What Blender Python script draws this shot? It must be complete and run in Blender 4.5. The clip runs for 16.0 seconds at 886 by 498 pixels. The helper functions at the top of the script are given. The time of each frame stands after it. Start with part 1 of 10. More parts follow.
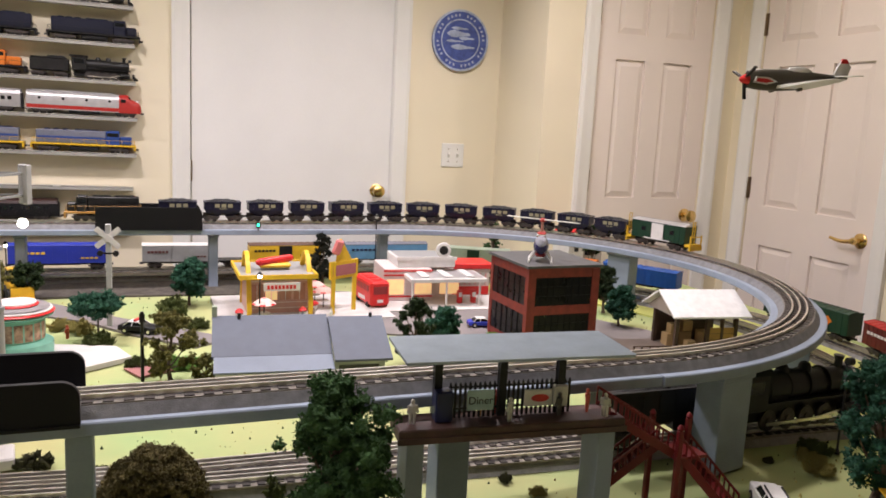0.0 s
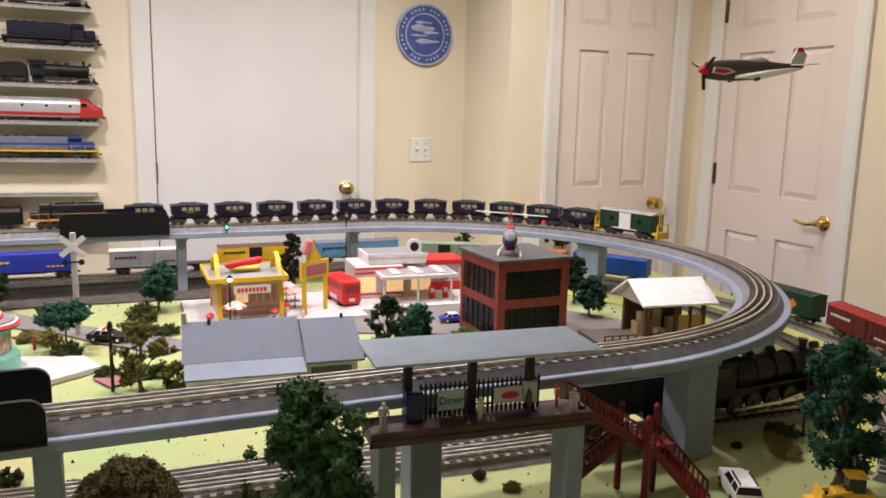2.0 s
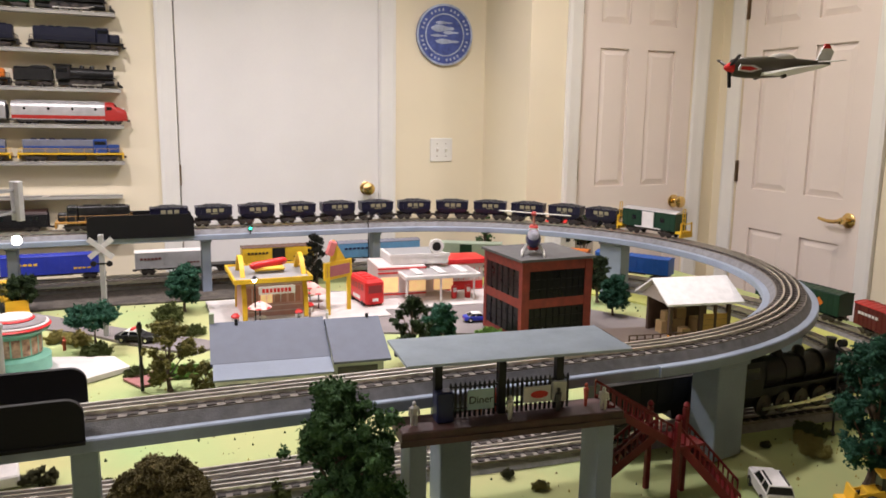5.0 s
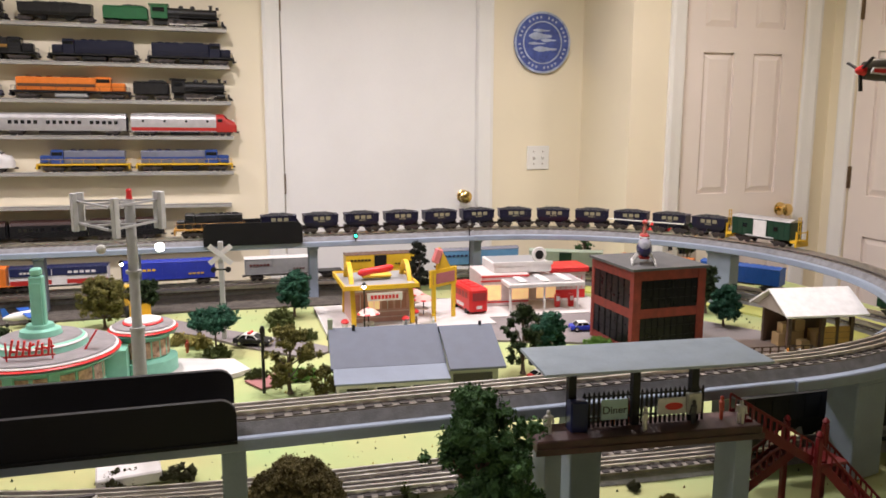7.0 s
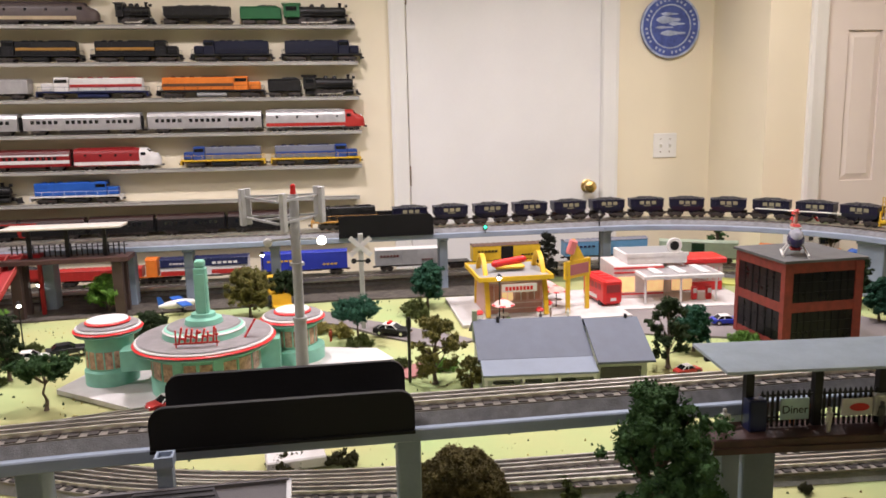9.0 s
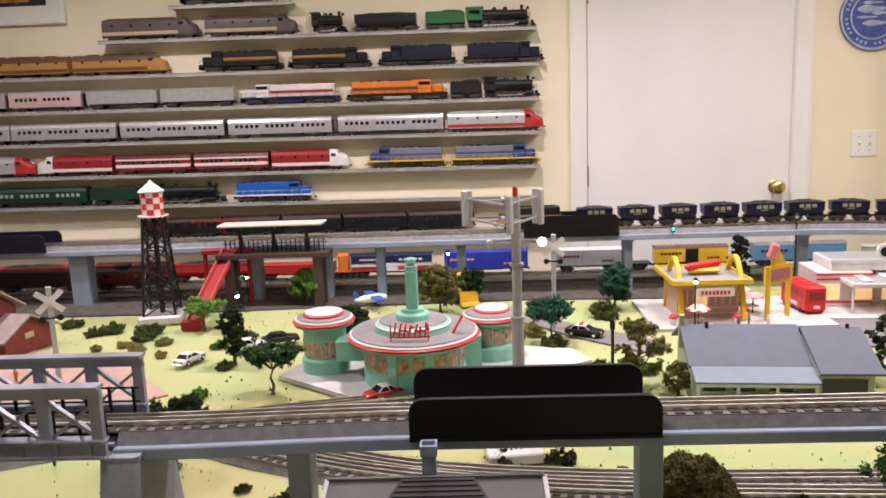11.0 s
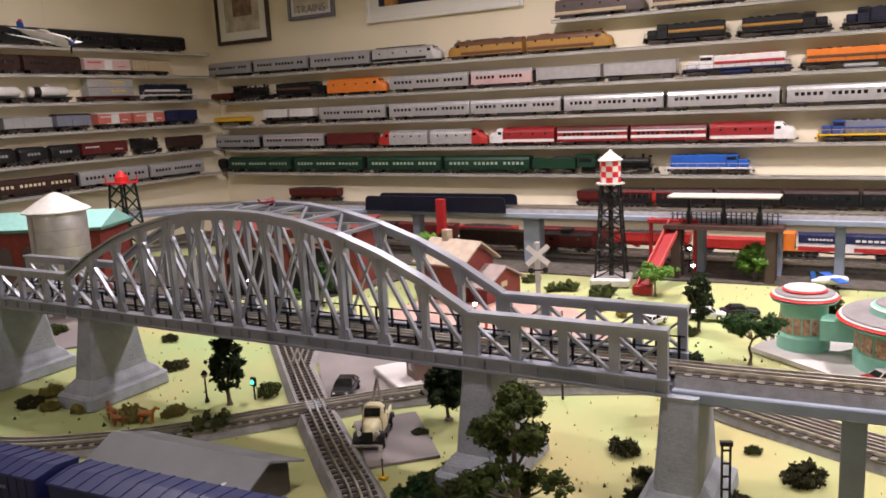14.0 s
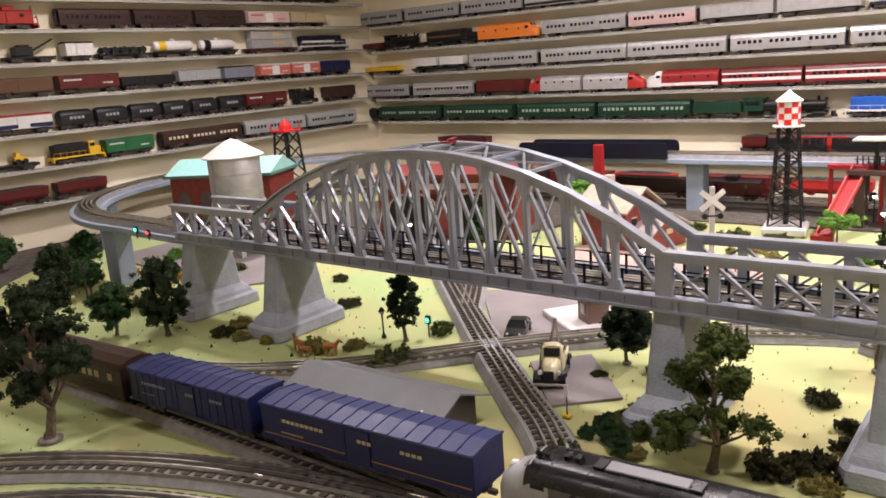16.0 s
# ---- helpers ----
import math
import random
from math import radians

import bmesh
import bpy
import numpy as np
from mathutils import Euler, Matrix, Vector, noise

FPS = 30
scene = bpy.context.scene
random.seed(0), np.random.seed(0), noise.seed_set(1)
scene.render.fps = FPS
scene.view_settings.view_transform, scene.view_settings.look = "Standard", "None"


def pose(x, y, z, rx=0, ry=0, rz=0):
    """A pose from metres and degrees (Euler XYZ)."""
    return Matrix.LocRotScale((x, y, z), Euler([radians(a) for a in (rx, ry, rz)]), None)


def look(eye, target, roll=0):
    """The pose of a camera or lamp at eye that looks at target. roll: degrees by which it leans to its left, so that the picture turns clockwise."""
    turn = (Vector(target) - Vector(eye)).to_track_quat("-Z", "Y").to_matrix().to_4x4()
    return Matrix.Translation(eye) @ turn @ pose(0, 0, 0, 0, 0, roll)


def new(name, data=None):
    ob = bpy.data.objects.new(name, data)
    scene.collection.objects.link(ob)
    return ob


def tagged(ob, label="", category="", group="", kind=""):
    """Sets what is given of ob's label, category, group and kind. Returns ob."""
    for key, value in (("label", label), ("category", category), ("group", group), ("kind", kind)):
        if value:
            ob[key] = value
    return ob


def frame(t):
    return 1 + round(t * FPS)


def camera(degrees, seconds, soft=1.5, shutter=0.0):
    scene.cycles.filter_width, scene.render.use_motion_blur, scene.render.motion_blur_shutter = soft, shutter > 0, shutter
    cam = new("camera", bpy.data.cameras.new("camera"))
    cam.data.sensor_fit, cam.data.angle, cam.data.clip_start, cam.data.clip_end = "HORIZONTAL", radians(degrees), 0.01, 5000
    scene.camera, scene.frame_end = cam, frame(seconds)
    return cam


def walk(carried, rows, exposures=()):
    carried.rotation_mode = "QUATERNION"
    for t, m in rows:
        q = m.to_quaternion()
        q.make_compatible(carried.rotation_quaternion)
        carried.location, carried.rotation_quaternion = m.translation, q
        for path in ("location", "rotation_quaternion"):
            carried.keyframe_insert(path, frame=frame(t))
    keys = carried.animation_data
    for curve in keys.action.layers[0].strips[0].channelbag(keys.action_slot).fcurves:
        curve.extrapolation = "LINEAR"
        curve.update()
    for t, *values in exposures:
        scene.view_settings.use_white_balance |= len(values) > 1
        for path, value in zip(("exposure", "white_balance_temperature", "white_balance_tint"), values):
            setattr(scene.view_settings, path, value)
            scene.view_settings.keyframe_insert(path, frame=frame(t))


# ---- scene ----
cam = camera(59.5, 16.0, soft=1.7)
PATH = [
    (0, (-0.001, 0.048, 1.28), (0.706, 1.891, 0.959), 2.9),
    (0.5, (0.008, 0.036, 1.284), (0.765, 1.858, 0.959), 3.6),
    (1, (0.009, 0.036, 1.292), (0.78, 1.852, 0.964), 3.2),
    (1.5, (0.009, 0.038, 1.294), (0.783, 1.852, 0.958), 2.2),
    (2, (0.01, 0.041, 1.297), (0.778, 1.856, 0.956), 1.3),
    (2.5, (0.002, 0.041, 1.3), (0.753, 1.866, 0.976), 0.9),
    (3, (-0.002, 0.042, 1.297), (0.734, 1.872, 0.964), 0.6),
    (5.5, (-0.015, 0.044, 1.299), (0.706, 1.878, 0.957), 0.9),
    (6, (-0.036, 0.049, 1.303), (0.66, 1.894, 0.969), 1.0),
    (6.5, (-0.054, 0.053, 1.305), (0.567, 1.927, 0.986), 1.1),
    (7, (-0.09, 0.063, 1.3), (0.445, 1.963, 0.975), 0.1),
    (7.5, (-0.108, 0.075, 1.3), (0.349, 1.992, 0.957), -0.5),
    (8, (-0.121, 0.078, 1.304), (0.301, 2.003, 0.96), -0.6),
    (8.5, (-0.142, 0.077, 1.309), (0.239, 2.01, 0.964), -0.8),
    (9, (-0.188, 0.084, 1.307), (0.089, 2.034, 0.958), -1.3),
    (11.5, (-0.383, 0.057, 1.325), (-0.605, 2.015, 0.984), -2.3),
    (12, (-0.434, 0.045, 1.324), (-0.824, 1.975, 0.969), -2.8),
    (12.5, (-0.484, 0.028, 1.321), (-1.034, 1.914, 0.944), -3.8),
    (13, (-0.53, -0.01, 1.32), (-1.228, 1.822, 0.928), -3.9),
    (13.5, (-0.568, -0.037, 1.315), (-1.4, 1.74, 0.926), -3.3),
    (14, (-0.607, -0.073, 1.318), (-1.572, 1.641, 0.957), -2.9),
    (14.5, (-0.634, -0.092, 1.315), (-1.703, 1.559, 0.95), -3.5),
    (15, (-0.666, -0.111, 1.312), (-1.82, 1.474, 0.916), -4.3),
    (15.5, (-0.686, -0.123, 1.302), (-1.888, 1.418, 0.875), -4.0),
    (16, (-0.695, -0.13, 1.297), (-1.93, 1.375, 0.838), -4.2),
]
EXPOSURE = [(0.0, -0.14, 6500, 10), (5.5, -0.13, 6500, 9), (9.0, -0.11, 6500, 10), (11.5, -0.06, 6550, 12), (13.5, 0.14, 6600, 13), (14.5, 0.32, 6600, 14), (16.0, 0.61, 6600, 12)]
walk(cam, [(t, look(eye, target, roll)) for t, eye, target, roll in PATH], EXPOSURE)

# ---- world and light ----
world = bpy.data.worlds.new("world")
scene.world = world
world.use_nodes = True
world.node_tree.nodes["Background"].inputs[0].default_value = (1.0, 0.96, 0.90, 1)
world.node_tree.nodes["Background"].inputs[1].default_value = 0.006
scene.view_settings.exposure = 0.0
LAMP_POWER = 15.0
LAMP_COLOUR = (1.0, 0.905, 0.955)
CEILING = 2.44
LAMPS = [(-3.05, 1.9), (-2.5, -1.0), (-1.75, 2.42), (-0.85, 0.75), (-0.4, 2.42), (0.5, 1.7), (0.9, 2.5), (2.0, 2.3)]


# ---- materials ----
def mat(name, col, rough=0.5, metal=0.0, var=0.12, scale=30.0, fine=250.0, bump=0.15, coat=0.0, emit=0.0, rand=0.0, col2=None, dist=0.0012, spec=0.5):
    m = bpy.data.materials.new(name)
    m.use_nodes = True
    nt = m.node_tree
    b = nt.nodes["Principled BSDF"]
    b.inputs["Roughness"].default_value = rough
    b.inputs["Metallic"].default_value = metal
    b.inputs["Coat Weight"].default_value = coat
    b.inputs["Specular IOR Level"].default_value = spec
    tc = nt.nodes.new("ShaderNodeTexCoord")
    n1 = nt.nodes.new("ShaderNodeTexNoise")
    n1.inputs["Scale"].default_value = scale
    n1.inputs["Detail"].default_value = 5
    n2 = nt.nodes.new("ShaderNodeTexNoise")
    n2.inputs["Scale"].default_value = fine
    n2.inputs["Detail"].default_value = 3
    nt.links.new(tc.outputs["Object"], n1.inputs["Vector"])
    nt.links.new(tc.outputs["Object"], n2.inputs["Vector"])
    ramp = nt.nodes.new("ShaderNodeMix")
    ramp.data_type = "RGBA"
    c2 = col2 or [max(0.0, c * (1 - 2.2 * var)) for c in col]
    c1 = [min(1.0, c * (1 + var)) for c in col]
    ramp.inputs[6].default_value = (*c2, 1)
    ramp.inputs[7].default_value = (*c1, 1)
    add = nt.nodes.new("ShaderNodeMath")
    add.operation = "MULTIPLY_ADD"
    nt.links.new(n2.outputs["Fac"], add.inputs[0])
    add.inputs[1].default_value = 0.45
    sub = nt.nodes.new("ShaderNodeMath")
    sub.operation = "MULTIPLY_ADD"
    nt.links.new(n1.outputs["Fac"], sub.inputs[0])
    sub.inputs[1].default_value = 1.6
    sub.inputs[2].default_value = -0.5
    nt.links.new(sub.outputs[0], add.inputs[2])
    add.use_clamp = True
    nt.links.new(add.outputs[0], ramp.inputs[0])
    out = ramp.outputs[2]
    if rand:
        info = nt.nodes.new("ShaderNodeObjectInfo")
        hsv = nt.nodes.new("ShaderNodeHueSaturation")
        mm = nt.nodes.new("ShaderNodeMapRange")
        mm.inputs["To Min"].default_value = 1 - rand
        mm.inputs["To Max"].default_value = 1 + rand
        nt.links.new(info.outputs["Random"], mm.inputs["Value"])
        nt.links.new(mm.outputs["Result"], hsv.inputs["Value"])
        nt.links.new(out, hsv.inputs["Color"])
        out = hsv.outputs["Color"]
    nt.links.new(out, b.inputs["Base Color"])
    if bump:
        bp = nt.nodes.new("ShaderNodeBump")
        bp.inputs["Strength"].default_value = bump
        bp.inputs["Distance"].default_value = dist
        nt.links.new(n2.outputs["Fac"], bp.inputs["Height"])
        nt.links.new(bp.outputs["Normal"], b.inputs["Normal"])
    if rough > 0.15:
        rr = nt.nodes.new("ShaderNodeMapRange")
        rr.inputs["To Min"].default_value = max(0.05, rough - 0.12)
        rr.inputs["To Max"].default_value = min(1.0, rough + 0.12)
        nt.links.new(n1.outputs["Fac"], rr.inputs["Value"])
        nt.links.new(rr.outputs["Result"], b.inputs["Roughness"])
    if emit:
        b.inputs["Emission Color"].default_value = (*col, 1)
        b.inputs["Emission Strength"].default_value = emit
    return m


PAINTS = {}


def paint(r, g, b, rough=0.42, var=0.07):
    key = (r, g, b, rough)
    if key not in PAINTS:
        PAINTS[key] = mat("model_paint", (r, g, b), rough, var=var, scale=45, fine=600, bump=0.05, spec=0.35)
    return PAINTS[key]


M_WALL = mat("wall_paint", (0.82, 0.74, 0.56), 0.75, var=0.03, scale=2.5, fine=350, bump=0.12)
M_TRIM = mat("trim_paint", (0.80, 0.79, 0.75), 0.4, var=0.03, scale=4, fine=200, bump=0.05)
M_DOOR = mat("door_paint", (0.80, 0.79, 0.77), 0.45, var=0.03, scale=3, fine=180, bump=0.08)
M_PDOOR = mat("panel_door_paint", (0.80, 0.72, 0.66), 0.42, var=0.03, scale=3, fine=180, bump=0.08)
M_CEIL = mat("ceiling_paint", (0.82, 0.80, 0.76), 0.85, var=0.03, scale=3, fine=250, bump=0.2)
M_FLOOR = mat("floor_carpet", (0.30, 0.26, 0.22), 0.9, var=0.2, scale=8, fine=400, bump=0.5)
M_BRASS = mat("brass", (0.78, 0.56, 0.22), 0.2, 1.0, var=0.06, scale=30, bump=0.03)
M_HINGE = mat("hinge_bronze", (0.25, 0.18, 0.11), 0.4, 0.9, bump=0.05)
M_EDGE = mat("shelf_edge", (0.80, 0.79, 0.77), 0.25, 0.7, var=0.08, scale=10, fine=150, bump=0.04)
M_SHELF = mat("shelf_grey", (0.50, 0.49, 0.46), 0.35, 0.35, var=0.1, scale=8, fine=150, bump=0.06)
M_GRASS = mat("ground_foam", (0.285, 0.385, 0.17), 0.95, var=0.12, scale=4.2, fine=420, bump=0.5, col2=(0.46, 0.405, 0.19), spec=0.2)


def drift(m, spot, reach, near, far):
    """Let the second colour of a material win round one spot of the layout."""
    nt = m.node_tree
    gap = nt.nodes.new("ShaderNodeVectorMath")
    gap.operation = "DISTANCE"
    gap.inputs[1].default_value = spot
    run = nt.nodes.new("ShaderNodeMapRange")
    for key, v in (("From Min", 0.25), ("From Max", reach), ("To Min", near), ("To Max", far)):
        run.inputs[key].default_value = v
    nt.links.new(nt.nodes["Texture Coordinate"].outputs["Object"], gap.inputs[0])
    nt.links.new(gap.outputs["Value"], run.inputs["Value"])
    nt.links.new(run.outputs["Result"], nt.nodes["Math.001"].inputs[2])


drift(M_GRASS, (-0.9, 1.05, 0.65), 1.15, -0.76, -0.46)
M_STRIP = mat("ground_strip", (0.55, 0.56, 0.15), 0.95, var=0.1, scale=8, fine=420, bump=0.5, col2=(0.42, 0.44, 0.16), spec=0.2)
M_ROAD = mat("road_grey", (0.22, 0.195, 0.19), 0.8, var=0.12, scale=9, fine=300, bump=0.25)
M_BALLAST = mat("grey_roadbed", (0.27, 0.26, 0.255), 0.75, var=0.18, scale=60, fine=500, bump=0.6, dist=0.002)
M_DARKBED = mat("ballast_dark", (0.23, 0.20, 0.17), 0.85, var=0.3, scale=90, fine=600, bump=0.8, dist=0.003)
M_BEDTOP = mat("roadbed_top", (0.03, 0.028, 0.026), 0.85, var=0.3, scale=90, fine=600, bump=0.8, dist=0.002)
M_SHOULDER = mat("roadbed_shoulder", (0.23, 0.205, 0.175), 0.85, var=0.2, scale=80, fine=500, bump=0.5, dist=0.0015)
M_TIE = mat("tie_brown", (0.034, 0.025, 0.02), 0.7, var=0.25, scale=60, rand=0.25)
M_RAIL = mat("rail_steel", (0.84, 0.81, 0.75), 0.33, 1.0, var=0.12, scale=40, bump=0.05)
M_DECK = mat("viaduct_grey", (0.255, 0.305, 0.385), 0.55, var=0.1, scale=14, fine=200, bump=0.15)
M_BRIDGE = mat("bridge_grey", (0.369, 0.395, 0.451), 0.34, 0.55, var=0.08, scale=18, fine=250, bump=0.1)
M_STONE = mat("pier_stone", (0.31, 0.335, 0.375), 0.75, var=0.14, scale=25, fine=160, bump=0.5, dist=0.003)


def blockwork(m, wide, high, depth):
    """Fine courses of blocks as relief over a material's own grain."""
    nt = m.node_tree
    bt = nt.nodes.new("ShaderNodeTexBrick")
    for key, v in (("Scale", 1.0), ("Mortar Size", 0.0007), ("Brick Width", wide), ("Row Height", high), ("Mortar Smooth", 0.4)):
        bt.inputs[key].default_value = v
    mix = nt.nodes.new("ShaderNodeSeparateXYZ")
    put = nt.nodes.new("ShaderNodeCombineXYZ")
    add = nt.nodes.new("ShaderNodeMath")
    nt.links.new(nt.nodes["Texture Coordinate"].outputs["Object"], mix.inputs[0])
    nt.links.new(mix.outputs["X"], add.inputs[0])
    nt.links.new(mix.outputs["Y"], add.inputs[1])
    nt.links.new(add.outputs[0], put.inputs["X"])
    nt.links.new(mix.outputs["Z"], put.inputs["Y"])
    nt.links.new(put.outputs[0], bt.inputs["Vector"])
    bp = nt.nodes.new("ShaderNodeBump")
    bp.invert = True
    bp.inputs["Strength"].default_value = 0.5
    bp.inputs["Distance"].default_value = depth
    nt.links.new(bt.outputs["Fac"], bp.inputs["Height"])
    nt.links.new(nt.nodes["Bump"].outputs["Normal"], bp.inputs["Normal"])
    nt.links.new(bp.outputs["Normal"], nt.nodes["Principled BSDF"].inputs["Normal"])


blockwork(M_STONE, 0.020, 0.011, 0.001)
M_BLACK = mat("black_plastic", (0.0045, 0.0042, 0.005), 0.55, var=0.2, scale=30, bump=0.04, spec=0.25)
M_SOOT = mat("loco_black", (0.014, 0.0135, 0.0135), 0.45, var=0.3, scale=60, bump=0.1, spec=0.35)
M_GLASS = mat("dark_glazing", (0.010, 0.012, 0.014), 0.15, var=0.3, scale=40, bump=0.0)
M_WHEEL = mat("wheel_dark", (0.07, 0.06, 0.055), 0.45, 0.5, var=0.25, scale=80)
M_BARK = mat("bark", (0.14, 0.10, 0.07), 0.9, var=0.3, scale=120, fine=500, bump=0.7, dist=0.002)
M_COAL = mat("coal_load", (0.03, 0.03, 0.032), 0.6, var=0.4, scale=200, fine=700, bump=1.0, dist=0.003)


def leafmat(name, col, col2):
    return mat(name, col, 0.85, var=0.25, scale=70, fine=700, bump=1.0, col2=col2, dist=0.004, rand=0.12, spec=0.2)


M_LEAF = leafmat("foliage_green", (0.06, 0.125, 0.04), (0.011, 0.034, 0.013))
M_LEAFDARK = leafmat("foliage_dark", (0.036, 0.058, 0.022), (0.006, 0.013, 0.006))
M_LEAFBLUE = leafmat("foliage_bluegreen", (0.04, 0.125, 0.075), (0.010, 0.04, 0.025))
M_LEAFOLIVE = leafmat("foliage_olive", (0.20, 0.18, 0.05), (0.06, 0.06, 0.02))
M_LEAFBRIGHT = leafmat("foliage_bright", (0.20, 0.38, 0.07), (0.06, 0.16, 0.03))
M_LEAFBLACK = leafmat("foliage_black", (0.02, 0.022, 0.015), (0.005, 0.006, 0.004))
M_STRAW = leafmat("foliage_straw", (0.42, 0.36, 0.10), (0.16, 0.14, 0.05))


# ---- mesh tools ----
class Geo:
    def __init__(self):
        self.v, self.f = [], []

    def add(self, vs, fs, m=None):
        n = len(self.v)
        self.v += [tuple(m @ Vector(p)) for p in vs] if m else [tuple(p) for p in vs]
        self.f += [tuple(n + i for i in q) for q in fs]
        return self

    def box(self, x0, x1, y0, y1, z0, z1, m=None, ch=0.0):
        if ch <= 0:
            vs = [(x, y, z) for z in (z0, z1) for x, y in ((x0, y0), (x1, y0), (x1, y1), (x0, y1))]
            return self.add(vs, [(3, 2, 1, 0), (4, 5, 6, 7), (0, 1, 5, 4), (1, 2, 6, 5), (2, 3, 7, 6), (3, 0, 4, 7)], m)
        c = min(ch, (x1 - x0) / 2.1, (y1 - y0) / 2.1, (z1 - z0) / 2.1)
        rings = []
        for z, i in ((z0, c), (z0 + c, 0), (z1 - c, 0), (z1, c)):
            rings.append([(x0 + c + i * 0, y0 + i, z), (x1 - c, y0 + i, z), (x1 - i, y0 + c, z), (x1 - i, y1 - c, z), (x1 - c, y1 - i, z), (x0 + c, y1 - i, z), (x0 + i, y1 - c, z), (x0 + i, y0 + c, z)])
        return self.loft(rings, m)

    def loft(self, rings, m=None, caps=True):
        k = len(rings[0])
        vs = [p for r in rings for p in r]
        fs = [(a * k + i, a * k + (i + 1) % k, (a + 1) * k + (i + 1) % k, (a + 1) * k + i) for a in range(len(rings) - 1) for i in range(k)]
        if caps:
            fs += [tuple(reversed(range(k))), tuple(range((len(rings) - 1) * k, len(rings) * k))]
        return self.add(vs, fs, m)

    def lathe(self, prof, n=24, m=None, caps=True):
        return self.loft([[(r * math.cos(2 * math.pi * i / n), r * math.sin(2 * math.pi * i / n), z) for i in range(n)] for r, z in prof], m, caps)

    def cyl(self, a, b, r, n=10, r2=None):
        a, b = Vector(a), Vector(b)
        q = (b - a).to_track_quat("Z", "Y").to_matrix().to_4x4()
        return self.lathe([(r, 0), (r2 if r2 is not None else r, (b - a).length)], n, Matrix.Translation(a) @ q)

    def bar(self, a, b, w, h, up=(0, 0, 1)):
        a, b = Vector(a), Vector(b)
        d = (b - a).normalized()
        s = d.cross(Vector(up))
        s = s.normalized() if s.length > 1e-5 else Vector((1, 0, 0))
        u = s.cross(d)
        vs = [p + s * i * w / 2 + u * j * h / 2 for p in (a, b) for i, j in ((-1, -1), (1, -1), (1, 1), (-1, 1))]
        return self.add(vs, [(0, 1, 2, 3), (7, 6, 5, 4), (0, 4, 5, 1), (1, 5, 6, 2), (2, 6, 7, 3), (3, 7, 4, 0)])

    def prism(self, poly, a0, a1, axis="y", m=None):
        """A polygon in the plane across the axis, drawn out from a0 to a1."""
        put = {"y": lambda p, a: (p[0], a, p[1]), "x": lambda p, a: (a, p[0], p[1]), "z": lambda p, a: (p[0], p[1], a)}[axis]
        return self.loft([[put(p, a) for p in poly] for a in (a0, a1)], m)

    def mesh(self, smooth=False):
        me = bpy.data.meshes.new("mesh")
        me.from_pydata(self.v, [], self.f)
        bm = bmesh.new()
        bm.from_mesh(me)
        bmesh.ops.recalc_face_normals(bm, faces=bm.faces)
        bm.to_mesh(me)
        bm.free()
        if smooth:
            me.shade_smooth()
            me.set_sharp_from_angle(angle=radians(38))
        return me


def link(name, geo, material, smooth=False):
    me = geo.mesh(smooth) if isinstance(geo, Geo) else geo
    if material and not me.materials:
        me.materials.append(material)
    return new(name, me)


def part(name, geo, material, parent, label="", smooth=False, m=None):
    ob = link(name, geo, material, smooth)
    ob.parent = parent
    if m:
        ob.matrix_basis = m
    return tagged(ob, label) if label else ob


def thing(name, x, y, z, rz=0.0, label="", category="", group="", kind=""):
    ob = new(name)
    ob.empty_display_size = 0.05
    ob.matrix_basis = pose(x, y, z, 0, 0, rz)
    return tagged(ob, label, category, group, kind)


def solid(name, geo, material, label="", category="", kind="structure", smooth=False):
    return tagged(link(name, geo, material, smooth), label, category, "", kind)


def sweep(line, prof, closed=False):
    """A profile of (sideways, up) drawn along a line of (x, y, z)."""
    g, rings = Geo(), []
    P = [Vector(p) for p in line]
    for i, p in enumerate(P):
        d = P[min(i + 1, len(P) - 1)] - P[max(i - 1, 0)]
        d.z = 0
        d.normalize()
        s = Vector((d.y, -d.x, 0))
        rings.append([tuple(p + s * a + Vector((0, 0, b))) for a, b in prof])
    return g.loft(rings)


def arc(cx, cy, r, a0, a1, z, n=40):
    return [(cx + r * math.cos(radians(a0 + (a1 - a0) * i / n)), cy + r * math.sin(radians(a0 + (a1 - a0) * i / n)), z) for i in range(n + 1)]


def smoothline(pts, z, n=14):
    P = [Vector((x, y, z)) for x, y in pts]
    out = []
    for i in range(len(P) - 1):
        p0, p1, p2, p3 = P[max(i - 1, 0)], P[i], P[i + 1], P[min(i + 2, len(P) - 1)]
        for k in range(n):
            t = k / n
            out.append(tuple(0.5 * (2 * p1 + (p2 - p0) * t + (2 * p0 - 5 * p1 + 4 * p2 - p3) * t * t + (3 * p1 - p0 - 3 * p2 + p3) * t ** 3)))
    out.append(tuple(P[-1]))
    return out


G = 0.657          # top of the layout's ground
NEAR, FAR = 1.163, 2.90     # centre lines of the raised track
DECKZ, RAILZ = 0.870, 0.895
CXR, CXL, CY = 0.82, -3.14, (NEAR + FAR) / 2
R = (FAR - NEAR) / 2
BX0, BX1, PX0, PX1 = -2.662, -0.868, -2.283, -1.205     # ends and arch feet of the truss bridge
BY0, BY1 = 1.073, 1.213
BZ, LOWZ, TOPZ = 0.872, 0.970, 1.133


